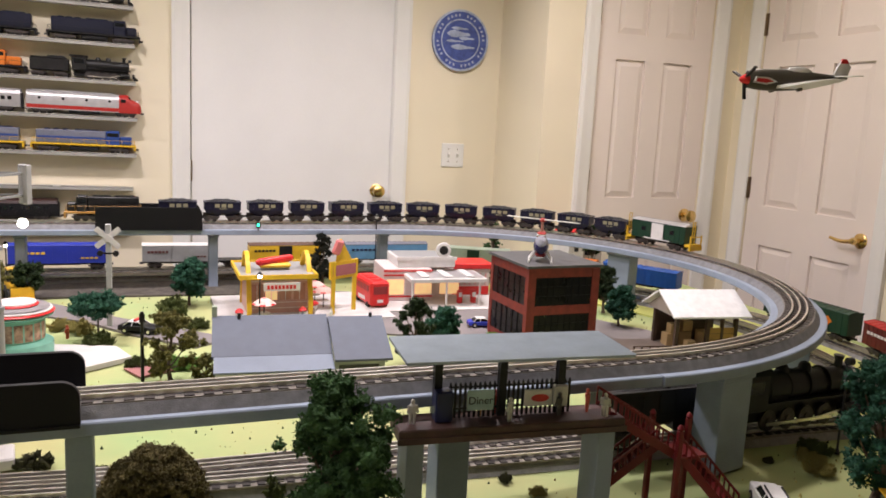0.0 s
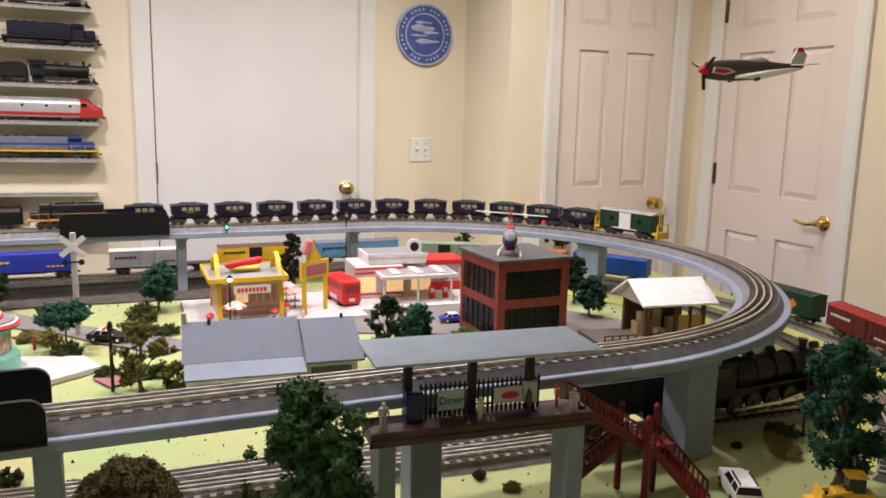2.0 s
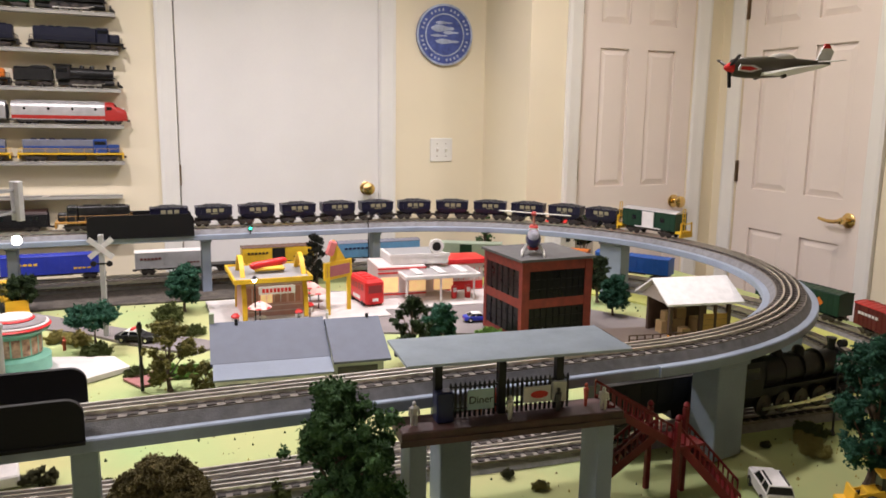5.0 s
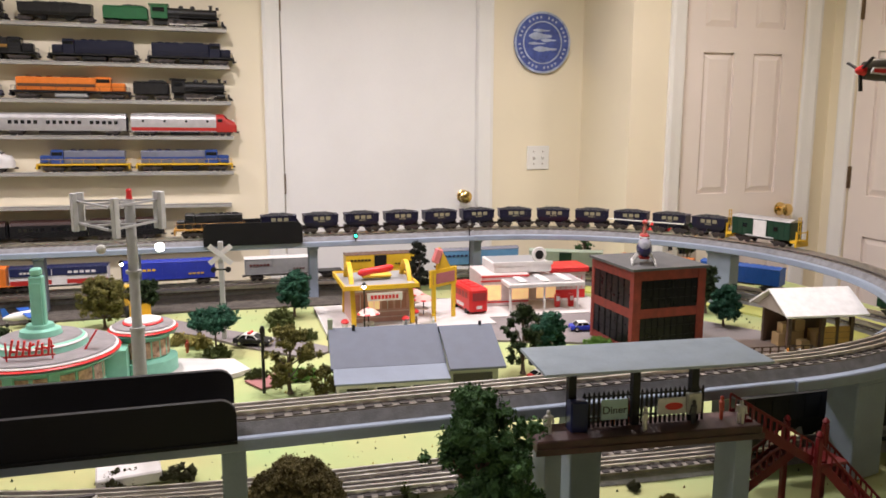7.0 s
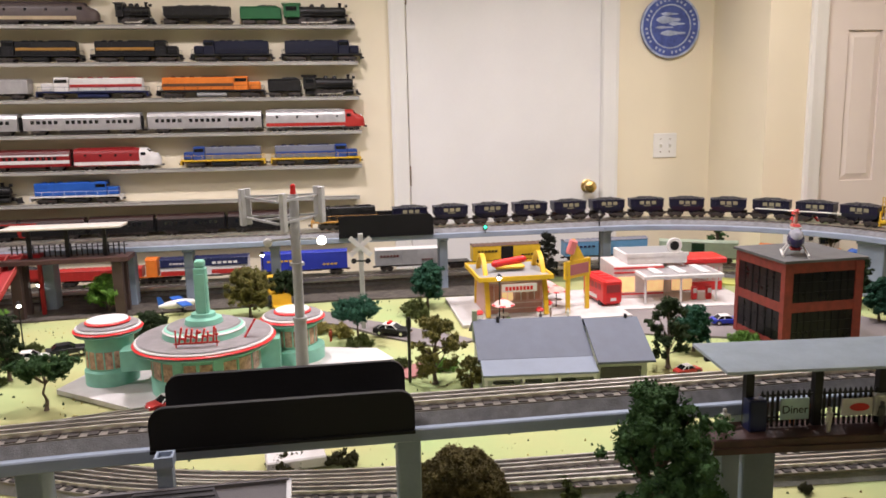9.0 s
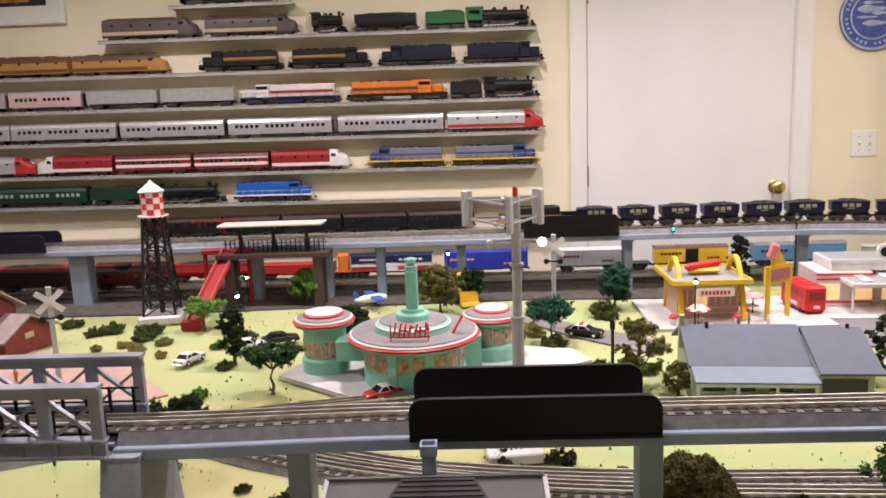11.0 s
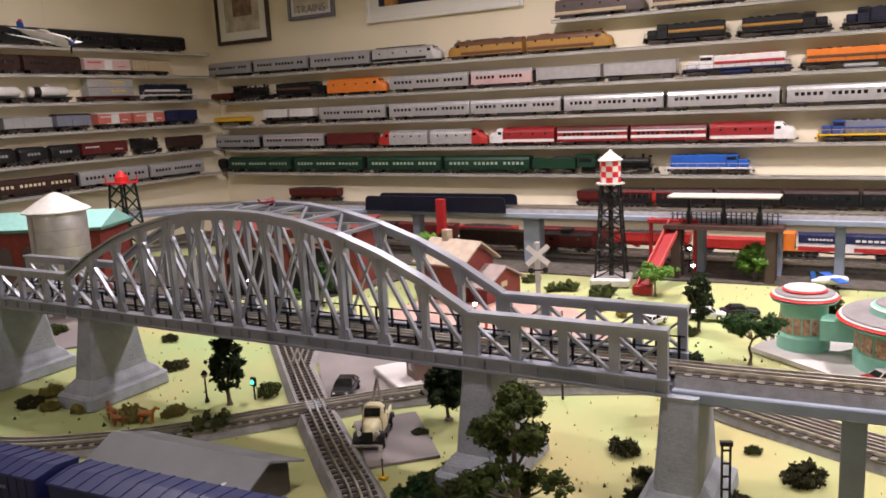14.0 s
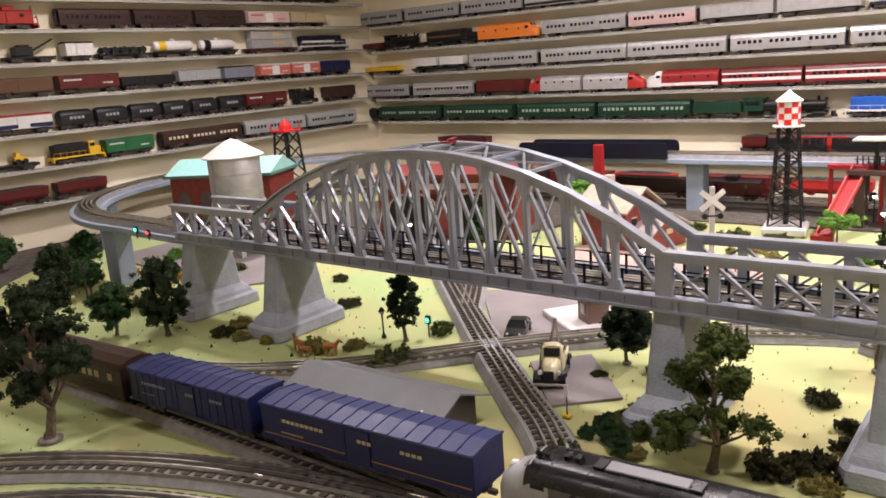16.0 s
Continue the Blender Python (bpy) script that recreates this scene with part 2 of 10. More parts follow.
def train_track(line, label, bed=0.083, high=0.022, material=None, ties=True, inset=0.012, step=0.024, bed_m=None, shoulder=True):
    """Three-rail track on a sloped roadbed; the line runs along its foot."""
    th = thing("train_track", *line[0], 0, label, "track", "tracks")
    o = Vector(line[0])
    L = [tuple(Vector(p) - o) for p in line]
    part("roadbed", sweep(L, [(-bed / 2, 0), (bed / 2, 0), (bed / 2 - inset, high * 0.8), (-bed / 2 + inset, high * 0.8)]), material or M_BALLAST, th)
    part("bed_top", sweep(L, [(-0.0285, high * 0.7), (0.0285, high * 0.7), (0.028, high * 0.86), (-0.028, high * 0.86)]), bed_m or M_BEDTOP, th, "strip between the ties")
    if shoulder:
        for a, b in ((-0.0335, -0.0195), (0.0195, 0.0335)):
            part("bed_shoulder", sweep(L, [(a, high * 0.7), (b, high * 0.7), (b, high * 0.91), (a, high * 0.91)]), M_SHOULDER, th, "beige strip along the tie ends")
    for s in (-0.016, 0.0, 0.016):
        part("rail", sweep(L, [(s - 0.0022, high), (s + 0.0022, high), (s + 0.0020, high + 0.006), (s - 0.0020, high + 0.006)]), M_RAIL, th)
    if ties:
        g = Geo()
        P = [Vector(p) for p in L]
        run, nxt = 0.0, 0.006
        for a, b in zip(P, P[1:]):
            d = b - a
            while nxt <= run + d.length:
                c = a + d * ((nxt - run) / d.length)
                rot = Matrix.Translation(c) @ Matrix.Rotation(math.atan2(d.y, d.x), 4, "Z")
                g.box(-step * 0.27, step * 0.27, -0.0285 - 0.003 * shoulder, 0.0285 + 0.003 * shoulder, high * 0.6, high, rot)
                nxt += step
            run += d.length
        tagged(part("tie", g, M_TIE, th, "row of dark brown ties"), kind="stuff")
    return th


# ---- the room ----
def wall(name, x0, x1, y0, y1, label):
    return solid(name, Geo().box(x0, x1, y0, y1, 0, CEILING), M_WALL, label, "wall")


WN = 3.62
solid("floor", Geo().box(-4.4, 2.9, -1.6, 3.8, -0.1, 0), M_FLOOR, "brown carpeted floor of the train room", "floor")
solid("ceiling", Geo().box(-4.4, 2.9, -1.6, 3.8, CEILING, CEILING + 0.1), M_CEIL, "plain white painted ceiling", "ceiling")
D1 = (0.168, 1.078, 2.04)
gw = Geo()
gw.box(-4.4, D1[0], WN, WN + 0.14, 0, CEILING)
gw.box(D1[1], 1.62, WN, WN + 0.14, 0, CEILING)
gw.box(D1[0], D1[1], WN, WN + 0.14, D1[2], CEILING)
solid("wall_north", gw, M_WALL, "pale yellow painted wall with shelves", "wall")
wall("wall_west", -4.4, -4.25, -1.6, WN, "pale yellow painted wall with shelves")
wall("wall_closet_side", 1.62, 1.75, 3.26, WN + 0.14, "pale yellow side wall of a closet")
WC = 3.14
D2 = (1.875, 2.50, 2.04)
gw = Geo()
gw.box(1.62, D2[0], WC, WC + 0.12, 0, CEILING)
gw.box(D2[1], 2.66, WC, WC + 0.12, 0, CEILING)
gw.box(D2[0], D2[1], WC, WC + 0.12, D2[2], CEILING)
solid("wall_closet_front", gw, M_WALL, "pale yellow closet wall with a door", "wall")
WE = 2.66
D3 = (2.27, 2.99, 2.04)
gw = Geo()
gw.box(WE, WE + 0.14, -1.6, D3[0], 0, CEILING)
gw.box(WE, WE + 0.14, D3[1], WC + 0.12, 0, CEILING)
gw.box(WE, WE + 0.14, D3[0], D3[1], D3[2], CEILING)
solid("wall_east", gw, M_WALL, "pale yellow wall with a panelled door", "wall")
wall("wall_south", -4.4, 2.9, -1.75, -1.6, "plain pale yellow wall")


def knob(parent, m, lever=False):
    g = Geo()
    g.lathe([(0.031, 0), (0.031, 0.005), (0.024, 0.009), (0.011, 0.011), (0.010, 0.03)], 20)
    if lever:
        g.lathe([(0.013, 0.03), (0.016, 0.04), (0.012, 0.052), (0.002, 0.055)], 16)
        for i in range(6):
            a, b = i / 6, (i + 1) / 6
            g.cyl((-0.11 * a, 0.008 * math.sin(a * 3.1), 0.046), (-0.11 * b, 0.008 * math.sin(b * 3.1), 0.046), 0.009 - 0.003 * a, 8)
    else:
        g.lathe([(0.010, 0.03), (0.022, 0.036), (0.029, 0.047), (0.028, 0.058), (0.018, 0.067), (0.004, 0.069)], 20)
    part("door_knob", g, M_BRASS, parent, "polished brass knob", True, m)


def casing(name, x0, x1, h, m):
    """Moulded trim round an opening that spans x0..x1 in its wall's own plane, y pointing into the room."""
    w, th = 0.075, thing(name, 0, 0, 0, 0, "white painted door casing", "trim", "", "structure")
    th.matrix_basis = m
    pro = [(0, 0), (w, 0), (w, 0.018), (w * 0.8, 0.021), (w * 0.45, 0.016), (0.006, 0.013), (0, 0.009)]
    part("casing_side", Geo().prism([(x0 - a, b) for a, b in pro], 0, h + w, "z"), M_TRIM, th)
    part("casing_side", Geo().prism([(x1 + a, b) for a, b in pro], 0, h + w, "z"), M_TRIM, th)
    part("casing_head", Geo().prism([(b, h + a) for a, b in pro], x0, x1, "x"), M_TRIM, th)


def plain_door():
    th = thing("door_1", D1[0], WN, 0, 0, "plain white flush door, closed", "door", "", "structure")
    w = D1[1] - D1[0]
    part("slab", Geo().box(0.004, w - 0.004, 0.008, 0.052, 0.01, D1[2] - 0.004, ch=0.002), M_DOOR, th)
    part("jamb_stop", Geo().box(w - 0.004, w, -0.002, 0.09, 0, D1[2]), M_TRIM, th)
    for z in (0.25, 1.02, 1.82):
        part("hinge", Geo().cyl((0.002, 0.002, z - 0.045), (0.002, 0.002, z + 0.045), 0.006, 8), M_HINGE, th, "dark bronze hinge")
    knob(th, pose(w - 0.065, 0.008, 0.945, 90, 0, 0))


plain_door()
casing("trim_1", D1[0], D1[1], D1[2], Matrix.Translation((0, WN, 0)) @ Matrix.Scale(-1, 4, (0, 1, 0)))


def panel_door(name, w, m, swap):
    """Six-panel door: x runs along it from the hinges, y into the room."""
    th = thing(name, 0, 0, 0, 0, "cream painted six-panel door, closed", "door", "", "structure")
    th.matrix_basis = m
    g = Geo()
    H, stile, mid = 2.03, 0.105, 0.10
    pw = (w - 2 * stile - mid) / 2
    rows = [(0.22, 0.79), (0.975, 1.605), (1.715, 1.93)]
    g.box(0.003, w - 0.003, -0.045, -0.012, 0.01, H)
    for x0, x1 in ((0.003, stile), (stile + pw, stile + pw + mid), (w - stile, w - 0.003)):
        g.box(x0, x1, -0.012, 0, 0.01, H)
    zs = [0.01] + [z for r in rows for z in r] + [H]
    for x0 in (stile, stile + pw + mid):
        for a, b in zip(zs[::2], zs[1::2]):
            g.box(x0, x0 + pw, -0.012, 0, a, b)
    part("frame", g, M_PDOOR, th)
    for x0 in (stile, stile + pw + mid):
        for a, b in rows:
            r0 = [(x0 + 0.004, a + 0.004), (x0 + pw - 0.004, a + 0.004), (x0 + pw - 0.004, b - 0.004), (x0 + 0.004, b - 0.004)]
            i = 0.03
            r1 = [(x0 + i, a + i), (x0 + pw - i, a + i), (x0 + pw - i, b - i), (x0 + i, b - i)]
            part("panel", Geo().loft([[(x, -0.0119, z) for x, z in r0], [(x, -0.011, z) for x, z in r0], [(x, -0.003, z) for x, z in r1]]), M_PDOOR, th)
    for z in (0.25, 1.05, 1.80):
        part("hinge", Geo().cyl((-0.002, 0.006, z - 0.05), (-0.002, 0.006, z + 0.05), 0.007, 8).box(-0.016, 0.012, -0.001, 0.003, z - 0.05, z + 0.05), M_HINGE, th, "dark bronze hinge")
    knob(th, pose(w - 0.065, 0.0, 0.895, -90, 0, 0), swap)
    return th


flip = Matrix.Scale(-1, 4, (0, 1, 0))
panel_door("door_2", D2[1] - D2[0], Matrix.Translation((D2[0], WC + 0.01, 0)) @ flip, False)
casing("trim_2", D2[0], D2[1], D2[2], Matrix.Translation((0, WC, 0)) @ flip)
east = Matrix(((0, -1, 0, 0), (-1, 0, 0, 0), (0, 0, 1, 0), (0, 0, 0, 1)))
panel_door("door_3", D3[1] - D3[0], Matrix.Translation((WE + 0.01, D3[1], 0)) @ east, True)
casing("trim_3", -D3[1], -D3[0], D3[2], Matrix.Translation((WE, 0, 0)) @ east)


def light_switch():
    th = thing("light_switch", 1.393, WN, 1.125, 0, "white double light switch plate on the wall", "light switch")
    part("plate", Geo().box(-0.058, 0.058, -0.006, 0, -0.058, 0.058, ch=0.003), M_TRIM, th)
    for x in (-0.023, 0.023):
        part("toggle", Geo().prism([(-0.006, -0.011), (-0.016, 0.006), (-0.012, 0.011), (-0.006, 0.010)], x - 0.005, x + 0.005, "x"), M_TRIM, th)
        for z in (-0.03, 0.03):
            part("screw", Geo().cyl((x, -0.006, z), (x, -0.0075, z), 0.003, 8), M_HINGE, th)


light_switch()
M_BLUE = mat("plate_blue", (0.07, 0.11, 0.36), 0.35, var=0.2, scale=30, fine=120, bump=0.05)
M_PALEBLUE = mat("plate_pale", (0.45, 0.52, 0.68), 0.35, var=0.25, scale=25, fine=120, bump=0.05)


def wall_plate():
    th = thing("wall_plaque", 1.400, WN - 0.004, 1.672, 0, "round blue and white decorated plaque hung on the wall", "plaque")
    m = pose(0, 0, 0, 90, 0, 0)
    part("disc", Geo().lathe([(0.143, 0), (0.143, 0.008), (0.138, 0.012), (0.10, 0.010)], 48, m), M_BLUE, th, "", True)
    part("rim", Geo().lathe([(0.143, 0.009), (0.143, 0.0125), (0.134, 0.0132), (0.134, 0.011)], 48, m, False), M_PALEBLUE, th)
    part("ring", Geo().lathe([(0.100, 0.009), (0.100, 0.0126), (0.094, 0.0126), (0.094, 0.009)], 48, m, False), M_PALEBLUE, th, "pale ring round the picture")
    for x, z, w, h in ((-0.012, 0.030, 0.060, 0.014), (0.030, 0.012, 0.040, 0.007), (-0.030, -0.004, 0.045, 0.005), (0.012, -0.030, 0.062, 0.010), (-0.006, 0.056, 0.044, 0.006)):
        lens = [(x + w * math.cos(a), z + h * math.sin(a) * (1 + 0.4 * math.cos(3 * a))) for a in np.linspace(0, 2 * math.pi, 18, endpoint=False)]
        part("picture_patch", Geo().prism(lens, -0.0118, -0.009), M_PALEBLUE, th, "pale landscape shape")
    me = Geo().prism([(-0.005, -0.006), (0.005, -0.006), (0.004, 0.006), (-0.004, 0.006)], -0.0006, 0.0006).mesh()
    me.materials.append(M_PALEBLUE)
    for i in range(36):
        if i % 9 not in (4, 8):
            a = math.radians(i * 10 + 5)
            part("letter_bar", me, None, th, m=Matrix.Translation((0.118 * math.cos(a), -0.0116, 0.118 * math.sin(a))) @ Matrix.Rotation(math.pi / 2 - a, 4, "Y"))


wall_plate()


def picture(x0, x1, z0, z1, frame_m, matw, label, inner):
    th = thing("framed_picture", (x0 + x1) / 2, WN, (z0 + z1) / 2, 0, label, "picture")
    w, h, b = (x1 - x0) / 2, (z1 - z0) / 2, 0.022
    part("backing", Geo().box(-w + b, w - b, -0.012, 0, -h + b, h - b), M_TRIM, th, "white mat board")
    for s in (-1, 1):
        part("frame_side", Geo().box(min(s * w, s * (w - b)), max(s * w, s * (w - b)), -0.024, 0, -h, h, ch=0.004), frame_m, th)
        part("frame_rail", Geo().box(-w + b, w - b, -0.024, 0, min(s * h, s * (h - b)), max(s * h, s * (h - b)), ch=0.004), frame_m, th)
    w, h = w - b - matw, h - b - matw
    for i, (a, bb, c, d, mm) in enumerate(inner):
        part("print", Geo().box(-w + 2 * w * a, -w + 2 * w * bb, -0.0135 - i * 0.0006, -0.012, -h + 2 * h * c, -h + 2 * h * d), mm, th)


P_DARK = mat("print_dark", (0.03, 0.035, 0.06), 0.25, var=0.5, scale=14, fine=60, bump=0.0)
P_WARM = mat("print_warm", (0.55, 0.25, 0.06), 0.3, var=0.4, scale=25, fine=90, bump=0.0)
P_PAPER = mat("print_paper", (0.62, 0.56, 0.45), 0.6, var=0.25, scale=12, fine=70, bump=0.0)
P_BROWN = mat("print_brown", (0.28, 0.18, 0.13), 0.5, var=0.5, scale=20, fine=80, bump=0.0)
M_FRAMEDARK = mat("frame_dark", (0.05, 0.03, 0.02), 0.35, var=0.2, scale=40)
M_FRAMEGREY = mat("frame_grey", (0.18, 0.19, 0.24), 0.4, var=0.2, scale=40)
picture(-3.085, -2.155, 1.785, 2.30, M_TRIM, 0.06, "night train picture in a wide white frame", [(0, 1, 0, 1, P_DARK), (0.05, 0.16, 0.0, 0.35, P_WARM), (0.55, 0.9, 0.05, 0.2, P_WARM)])
picture(-3.63, -3.30, 1.85, 2.06, M_FRAMEGREY, 0.02, "small framed trains sign with grey border", [(0, 1, 0, 1, P_PAPER)])
picture(-4.20, -3.78, 1.755, 2.25, M_FRAMEDARK, 0.05, "old print in a dark wooden frame", [(0, 1, 0, 1, P_PAPER), (0.25, 0.8, 0.25, 0.8, P_BROWN)])
for txt, x, z, s in (("TRAINS", -3.465, 1.885, 0.062),):
    cu = bpy.data.curves.new("text", "FONT")
    cu.body, cu.size, cu.extrude, cu.align_x = txt, s, 0.0008, "CENTER"
    tmp = bpy.data.objects.new("text", cu)
    me = bpy.data.meshes.new_from_object(tmp)
    ob = new("lettering", me)
    me.materials.clear()
    me.materials.append(M_FRAMEGREY)
    ob.matrix_basis = pose(x, WN - 0.0155, z, 90, 0, 0)
    for o in scene.objects:
        if o.name.startswith("framed_picture") and abs(o.location.x + 3.465) < 0.05:
            ob.parent = o
            ob.matrix_basis = pose(0, -0.0155, z - o.location.z, 90, 0, 0)


def ceiling_light(x, y):
    th = thing("ceiling_light", x, y, CEILING, 0, "round recessed ceiling light, switched on", "lamp", "ceiling lights")
    part("trim_ring", Geo().lathe([(0.10, 0), (0.10, -0.006), (0.085, -0.010), (0.075, -0.004), (0.075, 0)], 24), M_TRIM, th)
    part("diffuser", Geo().lathe([(0.074, -0.002), (0.05, -0.005), (0.001, -0.006)], 24), M_LENS, th, "glowing diffuser")
    la = bpy.data.lights.new("downlight", "AREA")
    la.shape, la.size, la.energy, la.color = "DISK", 0.15, LAMP_POWER * (0.55 if x > 1.5 else 0.58 if y < 1.0 else 1.48 if x < 0 and y > 2.3 else 1.18), (1.0, 0.86, 0.80) if x > 1.5 else LAMP_COLOUR
    la.spread = radians(150)
    lo = new("downlight", la)
    lo.parent = th
    lo.matrix_basis = Matrix.Translation((0, 0, -0.012))


M_LENS = mat("lamp_diffuser", (1.0, 0.9, 0.75), 0.5, emit=6.0, bump=0)
for x, y in LAMPS:
    ceiling_light(x, y)

# ---- shelves ----
NORTH_Z = [1.678, 1.527, 1.378, 1.232, 1.083, 0.944]
SLOPE = 0.0075


def shelf_z(i, x):
    return NORTH_Z[i] + SLOPE * (-0.05 - x)


def wall_shelf(length, m, label):
    th = thing("wall_shelf", 0, 0, 0, 0, label, "shelf", "display shelves")
    th.matrix_basis = m
    part("board", Geo().box(0, length, -0.074, 0, -0.008, 0.0, ch=0.0015), M_SHELF, th)
    part("front_lip", Geo().box(0, length, -0.078, -0.074, -0.012, 0.0, ch=0.001), M_SHELF, th)
    part("edge_trim", Geo().box(0, length, -0.0795, -0.0735, 0.0, 0.0045, ch=0.001), M_EDGE, th, "bright metal edge trim")
    for s in (-0.053, -0.021):
        part("rail_strip", Geo().box(0.01, length - 0.01, s - 0.0015, s + 0.0015, 0.0, 0.003), M_RAIL, th)
    return th


ends = [(-1.99, -0.055), (-4.17, -0.05), (-4.17, -0.05), (-4.17, -0.045), (-4.17, -0.05), (-4.17, -0.065)]
for i, (a, b) in enumerate(ends):
    wall_shelf(b - a, Matrix.Translation((b, WN, shelf_z(i, b))) @ Matrix.Rotation(math.atan(SLOPE), 4, "Y") @ Matrix.Translation((a - b, 0, 0)), "long grey display shelf carrying model trains")
wall_shelf(0.55, pose(-1.66, WN, 1.828), "short grey display shelf carrying model trains")
WEST_Z = [1.70, 1.567, 1.429, 1.286, 1.134, 0.985, 0.832]
for z in WEST_Z:
    wall_shelf(3.6 if z > 0.9 else 2.6, pose(-4.25, -0.1 if z > 0.9 else -0.1, z, 0, 0, 90), "long grey display shelf carrying model trains")


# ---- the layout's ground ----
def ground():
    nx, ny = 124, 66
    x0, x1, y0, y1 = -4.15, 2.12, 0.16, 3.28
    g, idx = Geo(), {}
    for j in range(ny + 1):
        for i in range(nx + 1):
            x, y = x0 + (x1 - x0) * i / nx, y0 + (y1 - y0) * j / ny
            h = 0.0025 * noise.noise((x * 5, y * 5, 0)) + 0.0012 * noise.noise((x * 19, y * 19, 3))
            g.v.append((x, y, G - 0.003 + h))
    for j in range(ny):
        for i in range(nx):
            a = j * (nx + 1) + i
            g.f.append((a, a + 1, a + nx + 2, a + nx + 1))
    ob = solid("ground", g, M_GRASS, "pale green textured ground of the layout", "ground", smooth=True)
    return ob


ground()
M_WOOD = mat("benchwork_wood", (0.30, 0.20, 0.11), 0.6, var=0.2, scale=12, fine=90)
th = thing("layout_table", -1.0, 1.7, 0, 0, "wooden benchwork table under the train layout", "table")
part("top", Geo().box(-3.15, 3.12, -1.54, 1.58, G - 0.06, G - 0.012), M_WOOD, th)
for x in (-3.0, -1.0, 1.0, 2.9):
    for y in (-1.4, 1.4):
        part("leg", Geo().box(x - 0.045, x + 0.045, y - 0.045, y + 0.045, 0, G - 0.06, ch=0.004), M_WOOD, th)


M_YARD = mat("cinder_ballast", (0.10, 0.085, 0.07), 0.9, var=0.35, scale=40, fine=500, bump=0.8, dist=0.003)


def flat_patch(name, poly, z0, z1, m, label, cat):
    return tagged(link(name, Geo().prism(poly, z0, z1, "z"), m), label, cat, "", "structure")


flat_patch("road", [(-0.36, 2.58), (-0.17, 2.44), (-0.05, 2.285), (0.11, 2.135), (0.20, 2.20), (0.15, 2.26), (-0.09, 2.48), (-0.30, 2.70)], G - 0.006, G + 0.0035, M_ROAD, "grey model road beside the diner", "road")
flat_patch("road", [(0.56, 2.20), (1.45, 1.86), (1.52, 2.0), (1.2, 2.5), (0.62, 2.75), (0.56, 2.45)], G - 0.006, G + 0.0035, M_ROAD, "grey model road beside the brick building", "road")
flat_patch("road", [(-1.565, 1.20), (-1.415, 1.029), (-1.313, 1.129), (-1.47, 1.30)], G - 0.006, G + 0.0035, M_ROAD, "grey paved square under a pickup truck", "road")
flat_patch("road", [(-1.98, 1.60), (-1.70, 1.27), (-1.55, 1.36), (-1.45, 1.50), (-1.68, 1.75)], G - 0.006, G + 0.0035, M_ROAD, "grey paved square beside the crossing", "road")
flat_patch("road", [(-1.78, 0.80), (-1.50, 0.72), (-1.46, 0.86), (-1.62, 0.98)], G - 0.006, G + 0.0035, M_ROAD, "dark paved strip beside the shed", "road")
flat_patch("road", [(-3.6, 1.35), (-2.75, 1.28), (-2.62, 1.45), (-2.8, 1.62), (-3.6, 1.70)], G - 0.006, G + 0.0035, M_ROAD, "grey road beside the water tank", "road")
flat_patch("pavement", [(-2.0, 1.92), (-1.30, 1.72), (-1.12, 1.88), (-1.42, 2.22), (-1.95, 2.35)], G - 0.006, G + 0.003, mat("clay_yard", (0.46, 0.30, 0.25), 0.8, var=0.15, scale=14), "pinkish brick yard by the farmhouse", "pavement")

flat_patch("roadbed", [(-3.3, 2.70), (-1.5, 2.70), (-0.2, 2.78), (0.35, 2.74), (0.55, 2.95), (0.6, 3.22), (-3.4, 3.22)], G - 0.006, G + 0.0032, M_YARD, "dark cinder ballast under the back tracks", "ballast")
flat_patch("roadbed", [(-3.75, 1.98), (-2.9, 1.86), (-2.32, 2.12), (-2.2, 2.5), (-2.35, 2.695), (-3.3, 2.695), (-3.75, 2.5)], G - 0.006, G + 0.0035, M_YARD, "dark cinder yard round the engine house", "ballast")
flat_patch("roadbed", [(-4.14, 0.55), (-3.35, 0.72), (-3.62, 0.98), (-3.86, 1.3), (-4.02, 1.8), (-4.04, 2.3), (-3.9, 2.75), (-3.42, 3.22), (-4.14, 3.22)], G - 0.006, G + 0.003, M_YARD, "dark cinder ballast along the end wall", "ballast")
# ---- tracks on the ground ----
TZ = G - 0.002
solid("grass_strip", sweep(arc(0.68, 1.865, 1.22, 88, -56, 0, 60), [(-0.036, G - 0.006), (0.036, G - 0.006), (0.034, G + 0.006), (-0.034, G + 0.006)]), M_STRIP, "bright yellow-green strip between two tracks", "ground")
solid("grass_strip", sweep(arc(0.68, 1.865, 1.045, 80, -56, 0, 60), [(-0.06, G - 0.006), (0.05, G - 0.006), (0.05, G + 0.004), (-0.06, G + 0.003)]), M_STRIP, "bright yellow-green strip inside the curved track", "ground")
T_BACK = [(-3.0, 3.14, TZ)] + [(-3.0 + 3.68 * i / 20, 3.14, TZ) for i in range(1, 20)] + arc(0.68, 1.84, 1.30, 90, -62, TZ, 60)
train_track(arc(-3.0, 2.06, 1.08, 255, 90, TZ, 40)[:-1] + T_BACK, "outer three-rail track along the back wall")
T_BACK2 = [(-3.0, 3.03, TZ)] + [(-3.0 + 3.68 * i / 20, 3.03, TZ) for i in range(1, 20)] + arc(0.68, 1.89, 1.14, 90, -58, TZ, 60)
train_track(T_BACK2, "second three-rail track along the back wall")
T_NEAR = smoothline([(-0.98, 1.61), (-0.75, 1.49), (-0.55, 1.405), (-0.30, 1.345), (0.0, 1.31), (0.45, 1.285), (0.80, 1.265), (1.12, 1.262), (1.45, 1.24), (1.75, 1.16)], TZ)
train_track(T_NEAR, "three-rail track passing under the raised platform")
